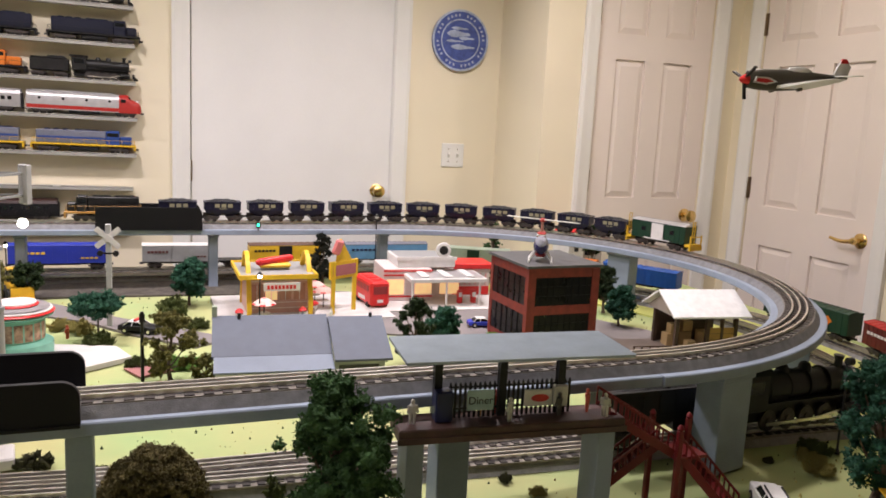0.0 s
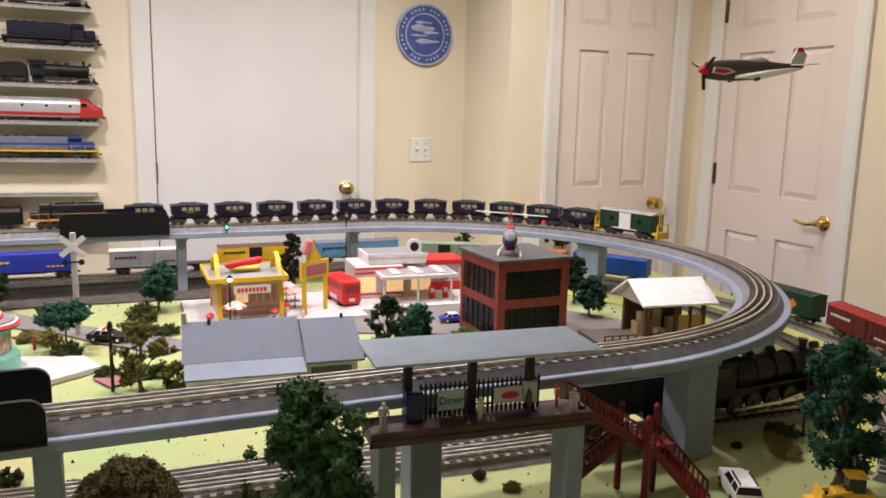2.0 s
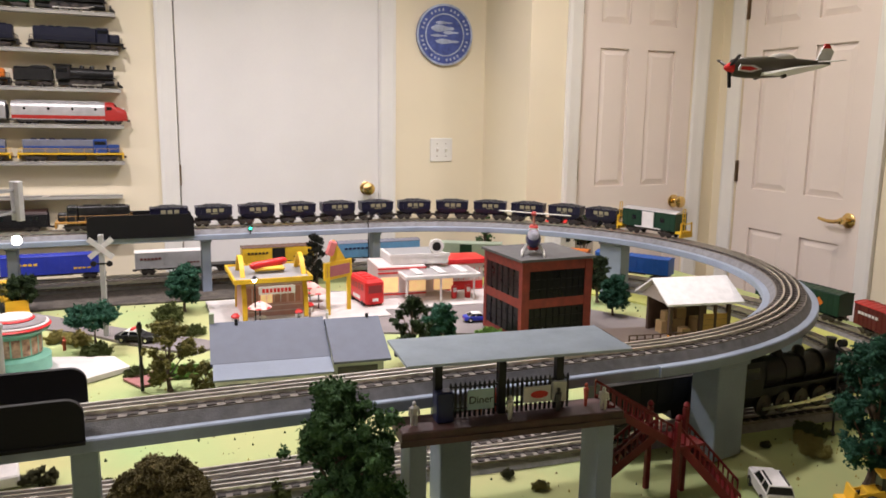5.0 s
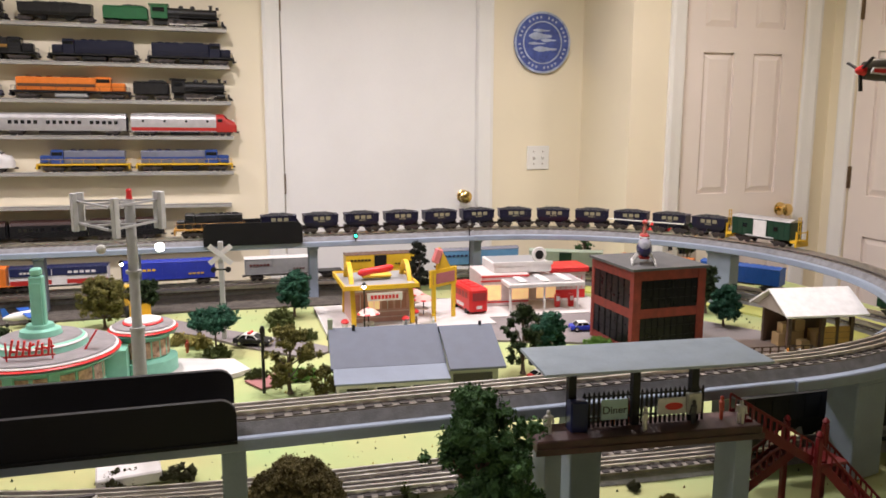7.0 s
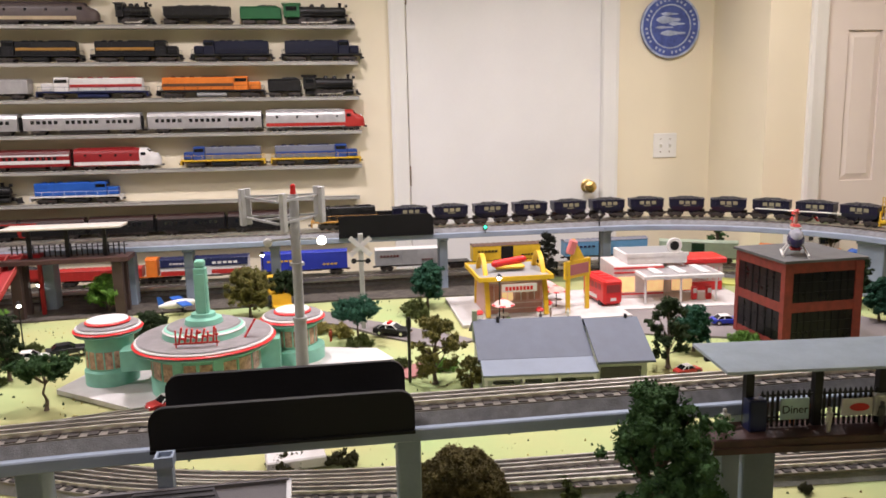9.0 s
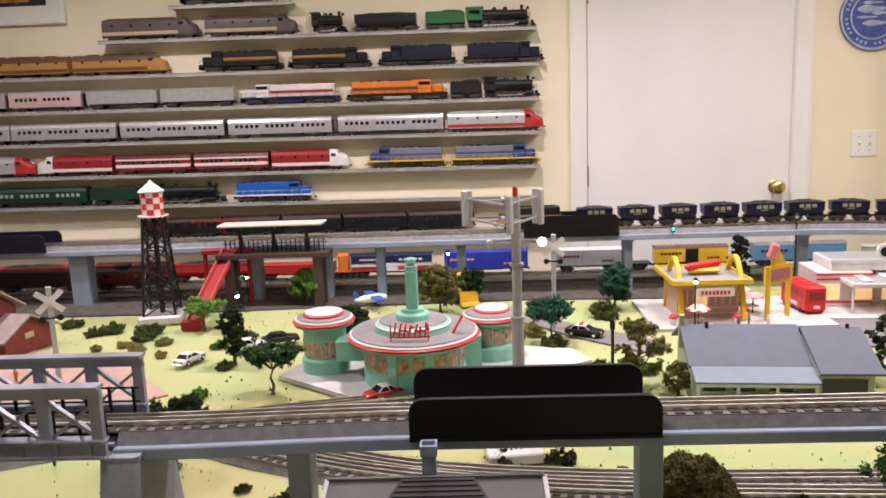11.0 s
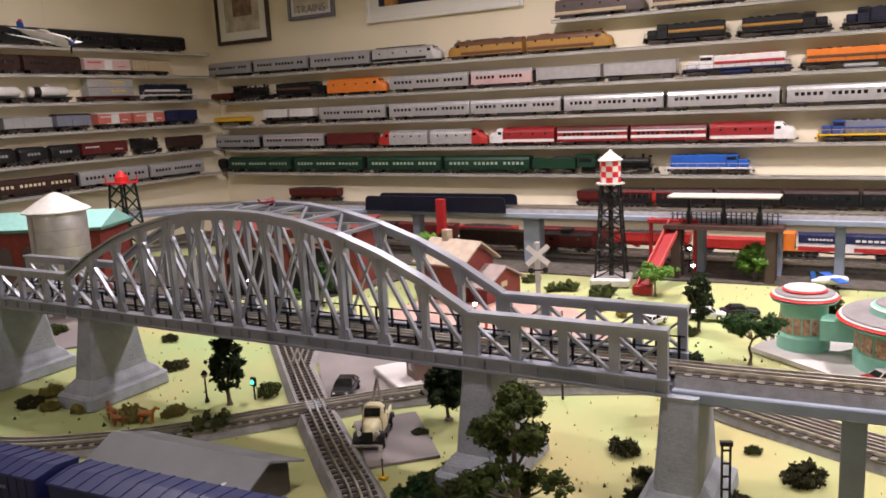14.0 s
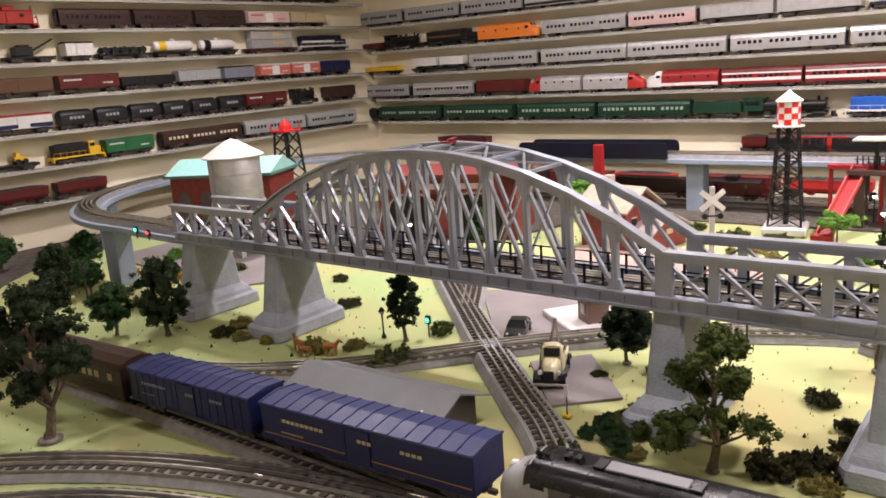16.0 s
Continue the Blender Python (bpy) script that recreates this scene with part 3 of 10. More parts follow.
train_track(smoothline([(-0.80, 1.57), (-0.60, 1.47), (-0.40, 1.405), (-0.1, 1.365), (0.3, 1.352), (0.6, 1.345), (0.95, 1.36)], TZ + 0.001), "siding track beside the platform")
T_CROSS = smoothline([(-2.7, 0.70), (-2.4, 0.735), (-2.15, 0.80), (-1.98, 0.90), (-1.87, 0.995), (-1.805, 1.065), (-1.745, 1.135), (-1.676, 1.209), (-1.555, 1.335), (-1.395, 1.47), (-1.17, 1.585), (-1.05, 1.63), (-0.80, 1.72), (-0.45, 1.80)], TZ)
train_track(T_CROSS, "three-rail track across the meadow")
T_DIAG = smoothline([(-2.47, 2.02), (-2.34, 1.85), (-2.21, 1.714), (-2.084, 1.595), (-1.879, 1.399), (-1.66, 1.193), (-1.472, 1.022), (-1.355, 0.92), (-1.26, 0.81), (-1.20, 0.68), (-1.19, 0.5)], TZ + 0.0015)
M_PALEBED = mat("pale_ballast", (0.30, 0.28, 0.26), 0.85, var=0.2, scale=90, fine=600, bump=0.6, dist=0.002)
train_track(T_DIAG, "dark-tied track crossing another track squarely", bed=0.096, high=0.0215, step=0.021, shoulder=False, bed_m=M_PALEBED)
train_track(smoothline([(-1.90, 1.425), (-1.96, 1.52), (-2.03, 1.63), (-2.08, 1.75), (-2.11, 1.9)], TZ + 0.003), "short pale-ballasted branch leaving at a switch", high=0.0205, step=0.021, shoulder=False, bed_m=M_PALEBED)
th = thing("track_crossing", -1.676, 1.209, TZ + 0.0225, -43, "grey plate where two model tracks cross", "track crossing")
part("plate", Geo().box(-0.026, 0.026, -0.022, 0.022, 0, 0.0035, ch=0.001), M_DECK, th)
for e in (-0.016, 0.0, 0.016):
    part("rail", Geo().box(-0.030, 0.030, e - 0.001, e + 0.001, 0.0035, 0.0055), M_RAIL, th)
T_FG = smoothline([(-3.3, 0.75), (-2.9, 0.65), (-2.5, 0.618), (-2.1, 0.625), (-1.7, 0.635), (-1.3, 0.645), (-0.9, 0.645), (-0.4, 0.64), (0.4, 0.62)], TZ)
train_track(T_FG, "three-rail track carrying the long freight train")
train_track(smoothline([(-2.35, 0.10), (-2.16, 0.29), (-1.96, 0.43), (-1.75, 0.525), (-1.52, 0.59), (-1.28, 0.63), (-1.0, 0.646)], TZ + 0.001), "curved three-rail track joining at a switch")
train_track(smoothline([(-2.2, 0.05), (-2.02, 0.22), (-1.84, 0.36), (-1.62, 0.45), (-1.36, 0.51), (-1.0, 0.545), (-0.6, 0.55)], TZ), "second curved three-rail track")

# ---- raised viaduct ----
def viaduct():
    th = thing("elevated_viaduct", 0, 0, 0, 0, "grey raised viaduct deck carrying a three-rail loop", "viaduct")
    bridge_y = (BY0 + BY1) / 2
    def ease(x, a, b):
        u = min(1.0, max(0.0, (x - a) / (b - a)))
        return bridge_y + (NEAR - bridge_y) * u * u * (3 - 2 * u)
    near = [(x, ease(x, BX1, -0.45), 0) for x in np.linspace(BX1 + 0.001, CXR, 36)]
    loop_r = arc(CXR, CY, R, -90, 90, 0, 48)
    far = [(x, FAR, 0) for x in np.linspace(CXR, CXL, 50)]
    loop_l = arc(CXL, CY, R, 90, 270, 0, 48)
    last = [(x, ease(x, BX0, CXL), 0) for x in np.linspace(CXL, BX0 - 0.001, 9)]
    w, W = 0.052, 0.056
    def deck(line, hw):
        z = DECKZ
        return sweep([(float(x), float(y), 0) for x, y, _ in line], [(-hw - 0.004, z - 0.019), (hw + 0.004, z - 0.019), (hw + 0.006, z - 0.017), (hw + 0.006, z - 0.002), (hw + 0.004, z), (-hw - 0.004, z), (-hw - 0.006, z - 0.002), (-hw - 0.006, z - 0.017)])
    for line, hw in ((near, w), (loop_r, W), (far, w), (loop_l, W), (last, w)):
        part("deck", deck(line, hw), M_DECK, th)
    return [(float(x), float(y), DECKZ) for x, y, _ in near + loop_r[1:] + far[1:] + loop_l[1:] + last[1:]]


M_LOOPBED = mat("loop_roadbed", (0.21, 0.21, 0.22), 0.7, var=0.2, scale=60, fine=500, bump=0.5, dist=0.002)
LOOP = viaduct()
train_track(LOOP, "raised three-rail loop track on the viaduct", bed=0.092, high=0.019, material=M_LOOPBED, inset=0.011, step=0.026, shoulder=True)


def column(x, y, wx, wy, rz=0, label="grey square viaduct post"):
    th = thing("viaduct_post", x, y, G, rz, label, "post", "viaduct posts")
    h = DECKZ - 0.0195 - G
    part("shaft", Geo().box(-wx / 2, wx / 2, -wy / 2, wy / 2, 0, h - 0.012, ch=0.002), M_DECK, th)
    part("cap", Geo().box(-wx / 2 - 0.004, wx / 2 + 0.004, -wy / 2 - 0.004, wy / 2 + 0.004, h - 0.012, h, ch=0.002), M_DECK, th)


for x in (-0.094, -0.616):
    column(x, 1.165, 0.034, 0.05)
for x in (0.21, 0.84, -0.40, -0.70, -0.90, -2.4, -2.9):
    column(x, 2.90, 0.032, 0.05)
column(0.455, 1.165, 0.055, 0.05)
column(-1.84, 2.90, 0.07, 0.06)
column(-1.17, 2.90, 0.04, 0.06)
column(1.008, 1.165, 0.085, 0.06, 12)
column(1.47, 1.45, 0.085, 0.06, 48)
column(1.60, 2.40, 0.09, 0.06, 115)
column(-3.17, 1.163, 0.085, 0.06, -3)
column(-3.80, 1.47, 0.075, 0.06, -50)
column(-3.98, 2.25, 0.075, 0.06, -100)


def girder_plate(x0, x1, y, z0, z1, m, label):
    w, c = x1 - x0, 0.022
    pts = [(0, z0), (w, z0)] + [(w - c + c * math.cos(a), z1 - c + c * math.sin(a)) for a in np.linspace(0, 1.57, 6)] + [(c - c * math.sin(a), z1 - c + c * math.cos(a)) for a in np.linspace(0, 1.57, 6)]
    th = thing("girder_plate", x0, y, 0, 0, label, "bridge side plate")
    part("plate", Geo().prism(pts, -0.0045, 0.0045), m, th)
    part("foot_flange", Geo().box(0, w, -0.008, 0.008, z0, z0 + 0.004), m, th)


M_NAVYP = mat("navy_plastic", (0.008, 0.009, 0.018), 0.4, var=0.2, scale=20, bump=0.04, spec=0.3)
girder_plate(-0.444, -0.088, NEAR - 0.056, DECKZ - 0.004, 0.928, M_BLACK, "black plastic girder bridge side plate with rounded corners")
girder_plate(-0.446, -0.090, NEAR + 0.066, DECKZ - 0.004, 0.932, M_BLACK, "black plastic girder bridge side plate with rounded corners")
girder_plate(-0.17, 0.17, FAR - 0.060, DECKZ, 0.948, M_BLACK, "black plastic girder bridge side plate with rounded corners")
girder_plate(-0.17, 0.17, FAR + 0.060, DECKZ, 0.948, M_BLACK, "black plastic girder bridge side plate with rounded corners")
girder_plate(-2.64, -1.94, FAR - 0.060, DECKZ, 0.935, M_NAVYP, "long navy girder bridge side plate")
girder_plate(-2.64, -1.94, FAR + 0.060, DECKZ, 0.935, M_NAVYP, "long navy girder bridge side plate")


# ---- the arched truss bridge ----


def arch_z(x):
    u = (x - (PX0 + PX1) / 2) / ((PX1 - PX0) / 2)
    return LOWZ + (TOPZ - LOWZ) * (1 - abs(u) ** 2.1) if abs(u) < 1 else LOWZ


def truss_bridge():
    th = thing("truss_bridge", (BX0 + BX1) / 2, (BY0 + BY1) / 2, G, 0, "long grey plastic arched truss railway bridge", "bridge")
    o = Matrix.Translation((-(BX0 + BX1) / 2, -(BY0 + BY1) / 2, -G))
    def P(name, g, m=M_BRIDGE, label=""):
        g.v = [tuple(o @ Vector(p)) for p in g.v]
        return part(name, g, m, th, label)
    NA, NE = 12, 4
    xs = [PX0 + (PX1 - PX0) * i / NA for i in range(NA + 1)]
    el = [BX0 + (PX0 - BX0) * i / NE for i in range(NE + 1)]
    er = [PX1 + (BX1 - PX1) * i / NE for i in range(NE + 1)]
    for y, s in ((BY0, -1), (BY1, 1)):
        P("bottom_chord", Geo().box(BX0, BX1, y - 0.004, y + 0.004, BZ - 0.003, BZ + 0.016))
        P("chord_flange", Geo().box(BX0, BX1, y - 0.011, y + 0.011, BZ + 0.016, BZ + 0.020))
        P("chord_flange", Geo().box(BX0, BX1, y - 0.011, y + 0.011, BZ - 0.007, BZ - 0.003))
        P("arch_flange", Geo().loft([[(x, y - 0.011, arch_z(x) - 0.0025), (x, y + 0.011, arch_z(x) - 0.0025), (x, y + 0.011, arch_z(x) + 0.0025), (x, y - 0.011, arch_z(x) + 0.0025)] for x in xs]))
        P("arch_chord", Geo().loft([[(x, y - 0.0035, arch_z(x) - 0.018), (x, y + 0.0035, arch_z(x) - 0.018), (x, y + 0.0035, arch_z(x) - 0.0025), (x, y - 0.0035, arch_z(x) - 0.0025)] for x in xs]))
        for a, b in ((BX0, PX0), (PX1, BX1)):
            P("end_flange", Geo().box(a, b, y - 0.011, y + 0.011, LOWZ - 0.004, LOWZ + 0.001))
            P("end_chord", Geo().box(a, b, y - 0.004, y + 0.004, LOWZ - 0.018, LOWZ - 0.004))
        for x in np.linspace(BX0 + 0.02, BX1 - 0.02, 37):
            P("stiffener", Geo().box(x - 0.0015, x + 0.0015, y - 0.008, y + 0.008, BZ - 0.0035, BZ + 0.0165))
        for i, x in enumerate(xs):
            wide = 0.030 if i in (0, NA) else 0.0108
            P("post", Geo().box(x - wide / 2 + 0.0012, x + wide / 2 - 0.0012, y - 0.0045, y + 0.0045, BZ, arch_z(x) - 0.010).box(x - wide / 2, x - wide / 2 + 0.003, y - 0.006, y + 0.006, BZ, arch_z(x) - 0.010).box(x + wide / 2 - 0.003, x + wide / 2, y - 0.006, y + 0.006, BZ, arch_z(x) - 0.010))
            if i not in (0, NA):
                P("gusset", Geo().prism([(x - 0.018, BZ + 0.012), (x + 0.018, BZ + 0.012), (x + 0.009, BZ + 0.04), (x - 0.009, BZ + 0.04)], y - 0.005, y + 0.005))
                t = arch_z(x) - 0.012
                P("gusset", Geo().prism([(x - 0.018, t), (x - 0.009, t - 0.03), (x + 0.009, t - 0.03), (x + 0.018, t)], y - 0.005, y + 0.005))
        for i in range(NA):
            a, b = xs[i], xs[i + 1]
            if i < NA / 2:
                p, q = (a, y, arch_z(a) - 0.02), (b, y, BZ + 0.015)
                if i == 0:
                    p, q = (b, y, arch_z(b) - 0.02), (a, y, BZ + 0.015)
                    P("diagonal", Geo().bar((a, y, arch_z(a) - 0.02), (b, y, BZ + 0.015), 0.006, 0.010, (0, 1, 0)))
            else:
                p, q = (a, y, BZ + 0.015), (b, y, arch_z(b) - 0.02)
                p, q = (a, y, arch_z(a) - 0.02), (b, y, BZ + 0.015)
            P("diagonal", Geo().bar(p, q, 0.006, 0.008, (0, 1, 0)))
            if 2 < i < 9:
                P("diagonal", Geo().bar((a, y, BZ + 0.015), (b, y, arch_z(b) - 0.02), 0.004, 0.006, (0, 1, 0)))
        for row in (el, er):
            for x in row:
                if x not in (PX0, PX1):
                    e = min(max(x, BX0 + 0.009), BX1 - 0.009)
                    P("post", Geo().box(e - 0.008, e + 0.008, y - 0.005, y + 0.005, BZ, LOWZ - 0.002))
            for a, b in zip(row, row[1:]):
                P("diagonal", Geo().bar((a, y, LOWZ - 0.016), (b, y, BZ + 0.015), 0.005, 0.008, (0, 1, 0)))
                P("diagonal", Geo().bar((a, y + 0.003, BZ + 0.015), (b, y + 0.003, LOWZ - 0.016), 0.004, 0.007, (0, 1, 0)))
    for i in range(3, 10):
        x = xs[i]
        P("top_strut", Geo().bar((x, BY0, arch_z(x) - 0.002), (x, BY1, arch_z(x) - 0.002), 0.010, 0.006))
        if i < 9:
            b = xs[i + 1]
            P("top_brace", Geo().bar((x, BY0, arch_z(x) - 0.003), (b, BY1, arch_z(b) - 0.003), 0.005, 0.004))
            P("top_brace", Geo().bar((x, BY1, arch_z(x) - 0.003), (b, BY0, arch_z(b) - 0.003), 0.005, 0.004))
    for x in np.linspace(BX0 + 0.02, BX1 - 0.02, 40):
        P("floor_beam", Geo().box(x - 0.004, x + 0.004, BY0 + 0.006, BY1 - 0.006, BZ - 0.006, BZ - 0.002))
    P("floor_deck", Geo().box(BX0, BX1, BY0 + 0.02, BY1 - 0.02, BZ - 0.002, BZ + 0.003))
    for y in (BY0 + 0.022, BY1 - 0.022):
        for h in (0.03, 0.052):
            P("handrail", Geo().cyl((BX0, y, BZ + h), (BX1, y, BZ + h), 0.0016, 6), M_BLACK, "thin black handrail")
        for x in np.linspace(BX0 + 0.01, BX1 - 0.01, 48):
            P("handrail_post", Geo().box(x - 0.002, x + 0.002, y - 0.002, y + 0.002, BZ + 0.012, BZ + 0.054), M_BLACK)


truss_bridge()
train_track([(float(x), (BY0 + BY1) / 2, BZ + 0.003) for x in np.linspace(BX0, BX1, 30)], "three-rail track across the truss bridge", bed=0.07, high=0.014, material=M_SOOT)


def bridge_pier(x, y=1.13):
    th = thing("bridge_pier", x, y, G, 0, "tapered grey concrete bridge pier on a flared stepped base", "pier", "bridge piers")

    def ring(hx, hy, z, c=0.006):
        return [(hx, -hy + c, z), (hx, hy - c, z), (hx - c, hy, z), (-hx + c, hy, z), (-hx, hy - c, z), (-hx, -hy + c, z), (-hx + c, -hy, z), (hx - c, -hy, z)]
    H = BZ - 0.0075 - G
    part("shaft", Geo().loft([ring(0.034, 0.083, 0.060), ring(0.028, 0.060, H - 0.004)]), M_STONE, th)
    part("cap", Geo().loft([ring(0.029, 0.062, H - 0.004), ring(0.029, 0.062, H)]), M_STONE, th)
    part("footing", Geo().loft([ring(0.054, 0.108, 0.030), ring(0.049, 0.102, 0.042), ring(0.0345, 0.0835, 0.060)]), M_STONE, th)
    part("plinth", Geo().loft([ring(0.066, 0.122, 0, 0.012), ring(0.064, 0.120, 0.026, 0.012), ring(0.058, 0.113, 0.031, 0.012)]), M_STONE, th)


for x in (-2.61, -2.244, -1.199, -0.853):
    bridge_pier(x)


# ---- rolling stock ----
MESHES = {}


def shared(key, make, material, smooth=False):
    key = (key, material.name)
    if key not in MESHES:
        me = make().mesh(smooth)
        me.materials.append(material)
        MESHES[key] = me
    return MESHES[key]


SILVER = mat("silver_paint", (0.52, 0.51, 0.51), 0.38, 0.45, var=0.1, scale=35, fine=300, bump=0.05)
WHITE = paint(0.72, 0.70, 0.68)
BLACKP = paint(0.010, 0.010, 0.011, 0.5)
DARKBROWN = paint(0.042, 0.02, 0.016)
MAROON = paint(0.105, 0.016, 0.014)
RED = paint(0.42, 0.03, 0.024)
ORANGE = paint(0.72, 0.20, 0.03)
YELLOW = paint(0.75, 0.47, 0.03)
GOLD = paint(0.40, 0.21, 0.045)
DARKNAVY = paint(0.010, 0.012, 0.030)
CRIMSON = paint(0.27, 0.016, 0.018)
SMOKE = paint(0.10, 0.075, 0.07)
NAVY = paint(0.015, 0.02, 0.07)
ROYAL = paint(0.03, 0.05, 0.40)
BLUE = paint(0.022, 0.11, 0.46)
SKY = paint(0.12, 0.28, 0.48)
GREEN = paint(0.02, 0.13, 0.045)
DKGREEN = paint(0.010, 0.042, 0.022)
GREY = paint(0.33, 0.33, 0.33)
SLATE = paint(0.19, 0.20, 0.25)
BROWN = paint(0.13, 0.065, 0.035)
TAN = paint(0.50, 0.40, 0.26)
PINKISH = paint(0.60, 0.42, 0.40)
PALEGREEN = paint(0.38, 0.46, 0.36)
CREAM = paint(0.72, 0.65, 0.45)


def truck_mesh(axles):
    g = Geo()
    w = 0.02 * axles
    for k in range(axles):
        x = (k - (axles - 1) / 2) * 0.026
        for y in (-0.019, 0.019):
            g.cyl((x, y - 0.002, 0.0105), (x, y + 0.002, 0.0105), 0.0105, 12)
        g.cyl((x, -0.018, 0.0105), (x, 0.018, 0.0105), 0.003, 6)
    h = 0.013 * axles + 0.003
    for y in (-0.025, 0.025):
        g.prism([(-h, 0.013), (-h * 0.4, 0.008), (h * 0.4, 0.008), (h, 0.013), (h, 0.017), (h * 0.5, 0.020), (-h * 0.5, 0.020), (-h, 0.017)], y - 0.002, y + 0.002)
        g.box(-0.006, 0.006, y - 0.004, y + 0.004, 0.010, 0.019)
    g.box(-0.006, 0.006, -0.026, 0.026, 0.012, 0.022)
    return g


def trucks(th, L, axles=2, inset=0.045, m=None):
    me = shared(("truck", axles), lambda: truck_mesh(axles), m or M_WHEEL)
    for s in (-1, 1):
        part("truck", me, None, th, m=Matrix.Translation((s * (L / 2 - inset), 0, 0)))
    g = lambda: Geo().box(-0.004, 0.010, -0.004, 0.004, 0.014, 0.021)
    for s in (-1, 1):
        part("coupler", shared("coupler", g, M_WHEEL), None, th, m=Matrix.Translation((s * L / 2, 0, 0)) @ Matrix.Rotation(0 if s > 0 else math.pi, 4, "Z"))


def marks(th, L, y, z, w, h, n, m, label="illegible lettering"):
    """A row of small bars that stand for lettering on both sides."""
    def make():
        g = Geo()
        for s in (-1, 1):
            for k in range(n):
                x0 = -w / 2 + w * k / n
                g.box(x0, x0 + w / n * 0.72, min(s * y, s * (y + 0.0006)), max(s * y, s * (y + 0.0006)), 0, h)
        return g
    tagged(part("lettering", shared(("marks", y, w, h, n), make, m), None, th, label, m=Matrix.Translation((L, 0, z))), kind="stuff")


def box_car(th, L, body, roof=None, door=None, H=0.088, W=0.062, mark=None, rib=True, band=None, fine=False, line=None, upper=None):
    roof, door = roof or body, door or body
    z0 = 0.026
    def b():
        return Geo().box(-L / 2, L / 2, -W / 2, W / 2, z0, H - 0.008, ch=0.001)
    part("body", shared(("boxbody", L, H, W), b, body), None, th)
    if rib:
        n = max(6, int(L / 0.02))
        me = shared(("boxrib", H), lambda: Geo().box(-0.001, 0.001, -0.001, 0.001, z0, H - 0.009), body)
        for k in range(n + 1):
            for s in (-1, 1):
                part("rib", me, None, th, m=Matrix.Translation((-L / 2 + 0.003 + (L - 0.006) * k / n, s * W / 2, 0)))
    def r():
        return Geo().prism([(-W / 2 - 0.0015, H - 0.009), (W / 2 + 0.0015, H - 0.009), (W / 2, H - 0.0065), (0, H - 0.001), (-W / 2, H - 0.0065)], -L / 2 - 0.001, L / 2 + 0.001, "x")
    top = part("roof", shared(("boxroof", L, H, W), r, roof), None, th)
    n = max(8, int(L / (0.028 if fine else 0.022)))
    t = 0.0018 if fine else 0.0012
    seam = shared(("boxseam", H, W, t), lambda: Geo().prism([(-W / 2 - 0.002, H - 0.0075), (W / 2 + 0.002, H - 0.0075), (W / 2, H - 0.0050), (0, H + 0.0005), (-W / 2, H - 0.0050)], -t, t, "x"), roof)
    for k in range(n + 1):
        part("roof_seam", seam, None, top, m=Matrix.Translation((-L / 2 + L * k / n, 0, 0)))
    dw = 0.05 if L > 0.2 else 0.03
    for s in (-1, 1):
        part("door", shared(("boxdoor", dw, H, W, s), lambda: Geo().box(-dw / 2, dw / 2, min(s * W / 2, s * (W / 2 + 0.002)), max(s * W / 2, s * (W / 2 + 0.002)), z0 + 0.004, H - 0.012).box(-dw / 2, -dw / 2 + 0.002, min(s * W / 2, s * (W / 2 + 0.003)), max(s * W / 2, s * (W / 2 + 0.003)), z0 + 0.004, H - 0.012).box(-dw / 2 - 0.03, dw / 2 + 0.03, min(s * W / 2, s * (W / 2 + 0.003)), max(s * W / 2, s * (W / 2 + 0.003)), z0 + 0.001, z0 + 0.004), door), None, th)
    part("underframe", shared(("under", L, W), lambda: Geo().box(-L / 2 + 0.004, L / 2 - 0.004, -0.012, 0.012, 0.018, z0).box(-L / 5, L / 5, -W / 2 + 0.004, W / 2 - 0.004, 0.019, z0), M_WHEEL), None, th)
    if band:
        for s in (-1, 1):
            part("stripe", shared(("band", L, W, s), lambda: Geo().box(-L / 2 + 0.002, L / 2 - 0.002, min(s * (W / 2 + 0.0012), s * (W / 2 + 0.0016)), max(s * (W / 2 + 0.0012), s * (W / 2 + 0.0016)), z0 + 0.002, z0 + 0.020), band), None, th)
    if upper:
        for s in (-1, 1):
            part("upper_panel", shared(("upper", L, W, H, s), lambda: Geo().box(-L / 2 + 0.002, L / 2 - 0.002, min(s * (W / 2 + 0.0022), s * (W / 2 + 0.0026)), max(s * (W / 2 + 0.0022), s * (W / 2 + 0.0026)), H - 0.037, H - 0.009), upper), None, th)
        marks(th, L * 0.24, W / 2 + 0.0027, H - 0.030, L * 0.30, 0.009, 5, WHITE)
        marks(th, -L * 0.26, W / 2 + 0.0027, H - 0.028, L * 0.26, 0.007, 7, WHITE)
    if line:
        for s in (-1, 1):
            part("line", shared(("line", L, W, s), lambda: Geo().box(-L / 2 + 0.004, L / 2 - 0.004, min(s * (W / 2 + 0.0004), s * (W / 2 + 0.0008)), max(s * (W / 2 + 0.0004), s * (W / 2 + 0.0008)), z0 + 0.0135, z0 + 0.0150), line), None, th)
    if fine:
        marks(th, -L * 0.27, W / 2 + 0.0012, z0 + 0.040, L * 0.22, 0.0055, 9, mark)
        marks(th, L * 0.04, W / 2 + 0.0022, z0 + 0.040, L * 0.07, 0.0055, 3, mark)
        marks(th, L * 0.25, W / 2 + 0.0012, z0 + 0.040, L * 0.10, 0.0055, 4, mark)
        marks(th, -L * 0.33, W / 2 + 0.0012, z0 + 0.021, L * 0.12, 0.002, 7, mark)
    elif mark:
        marks(th, -L * 0.28, W / 2 + 0.0012, z0 + 0.034, L * 0.30, 0.008, 6, mark)
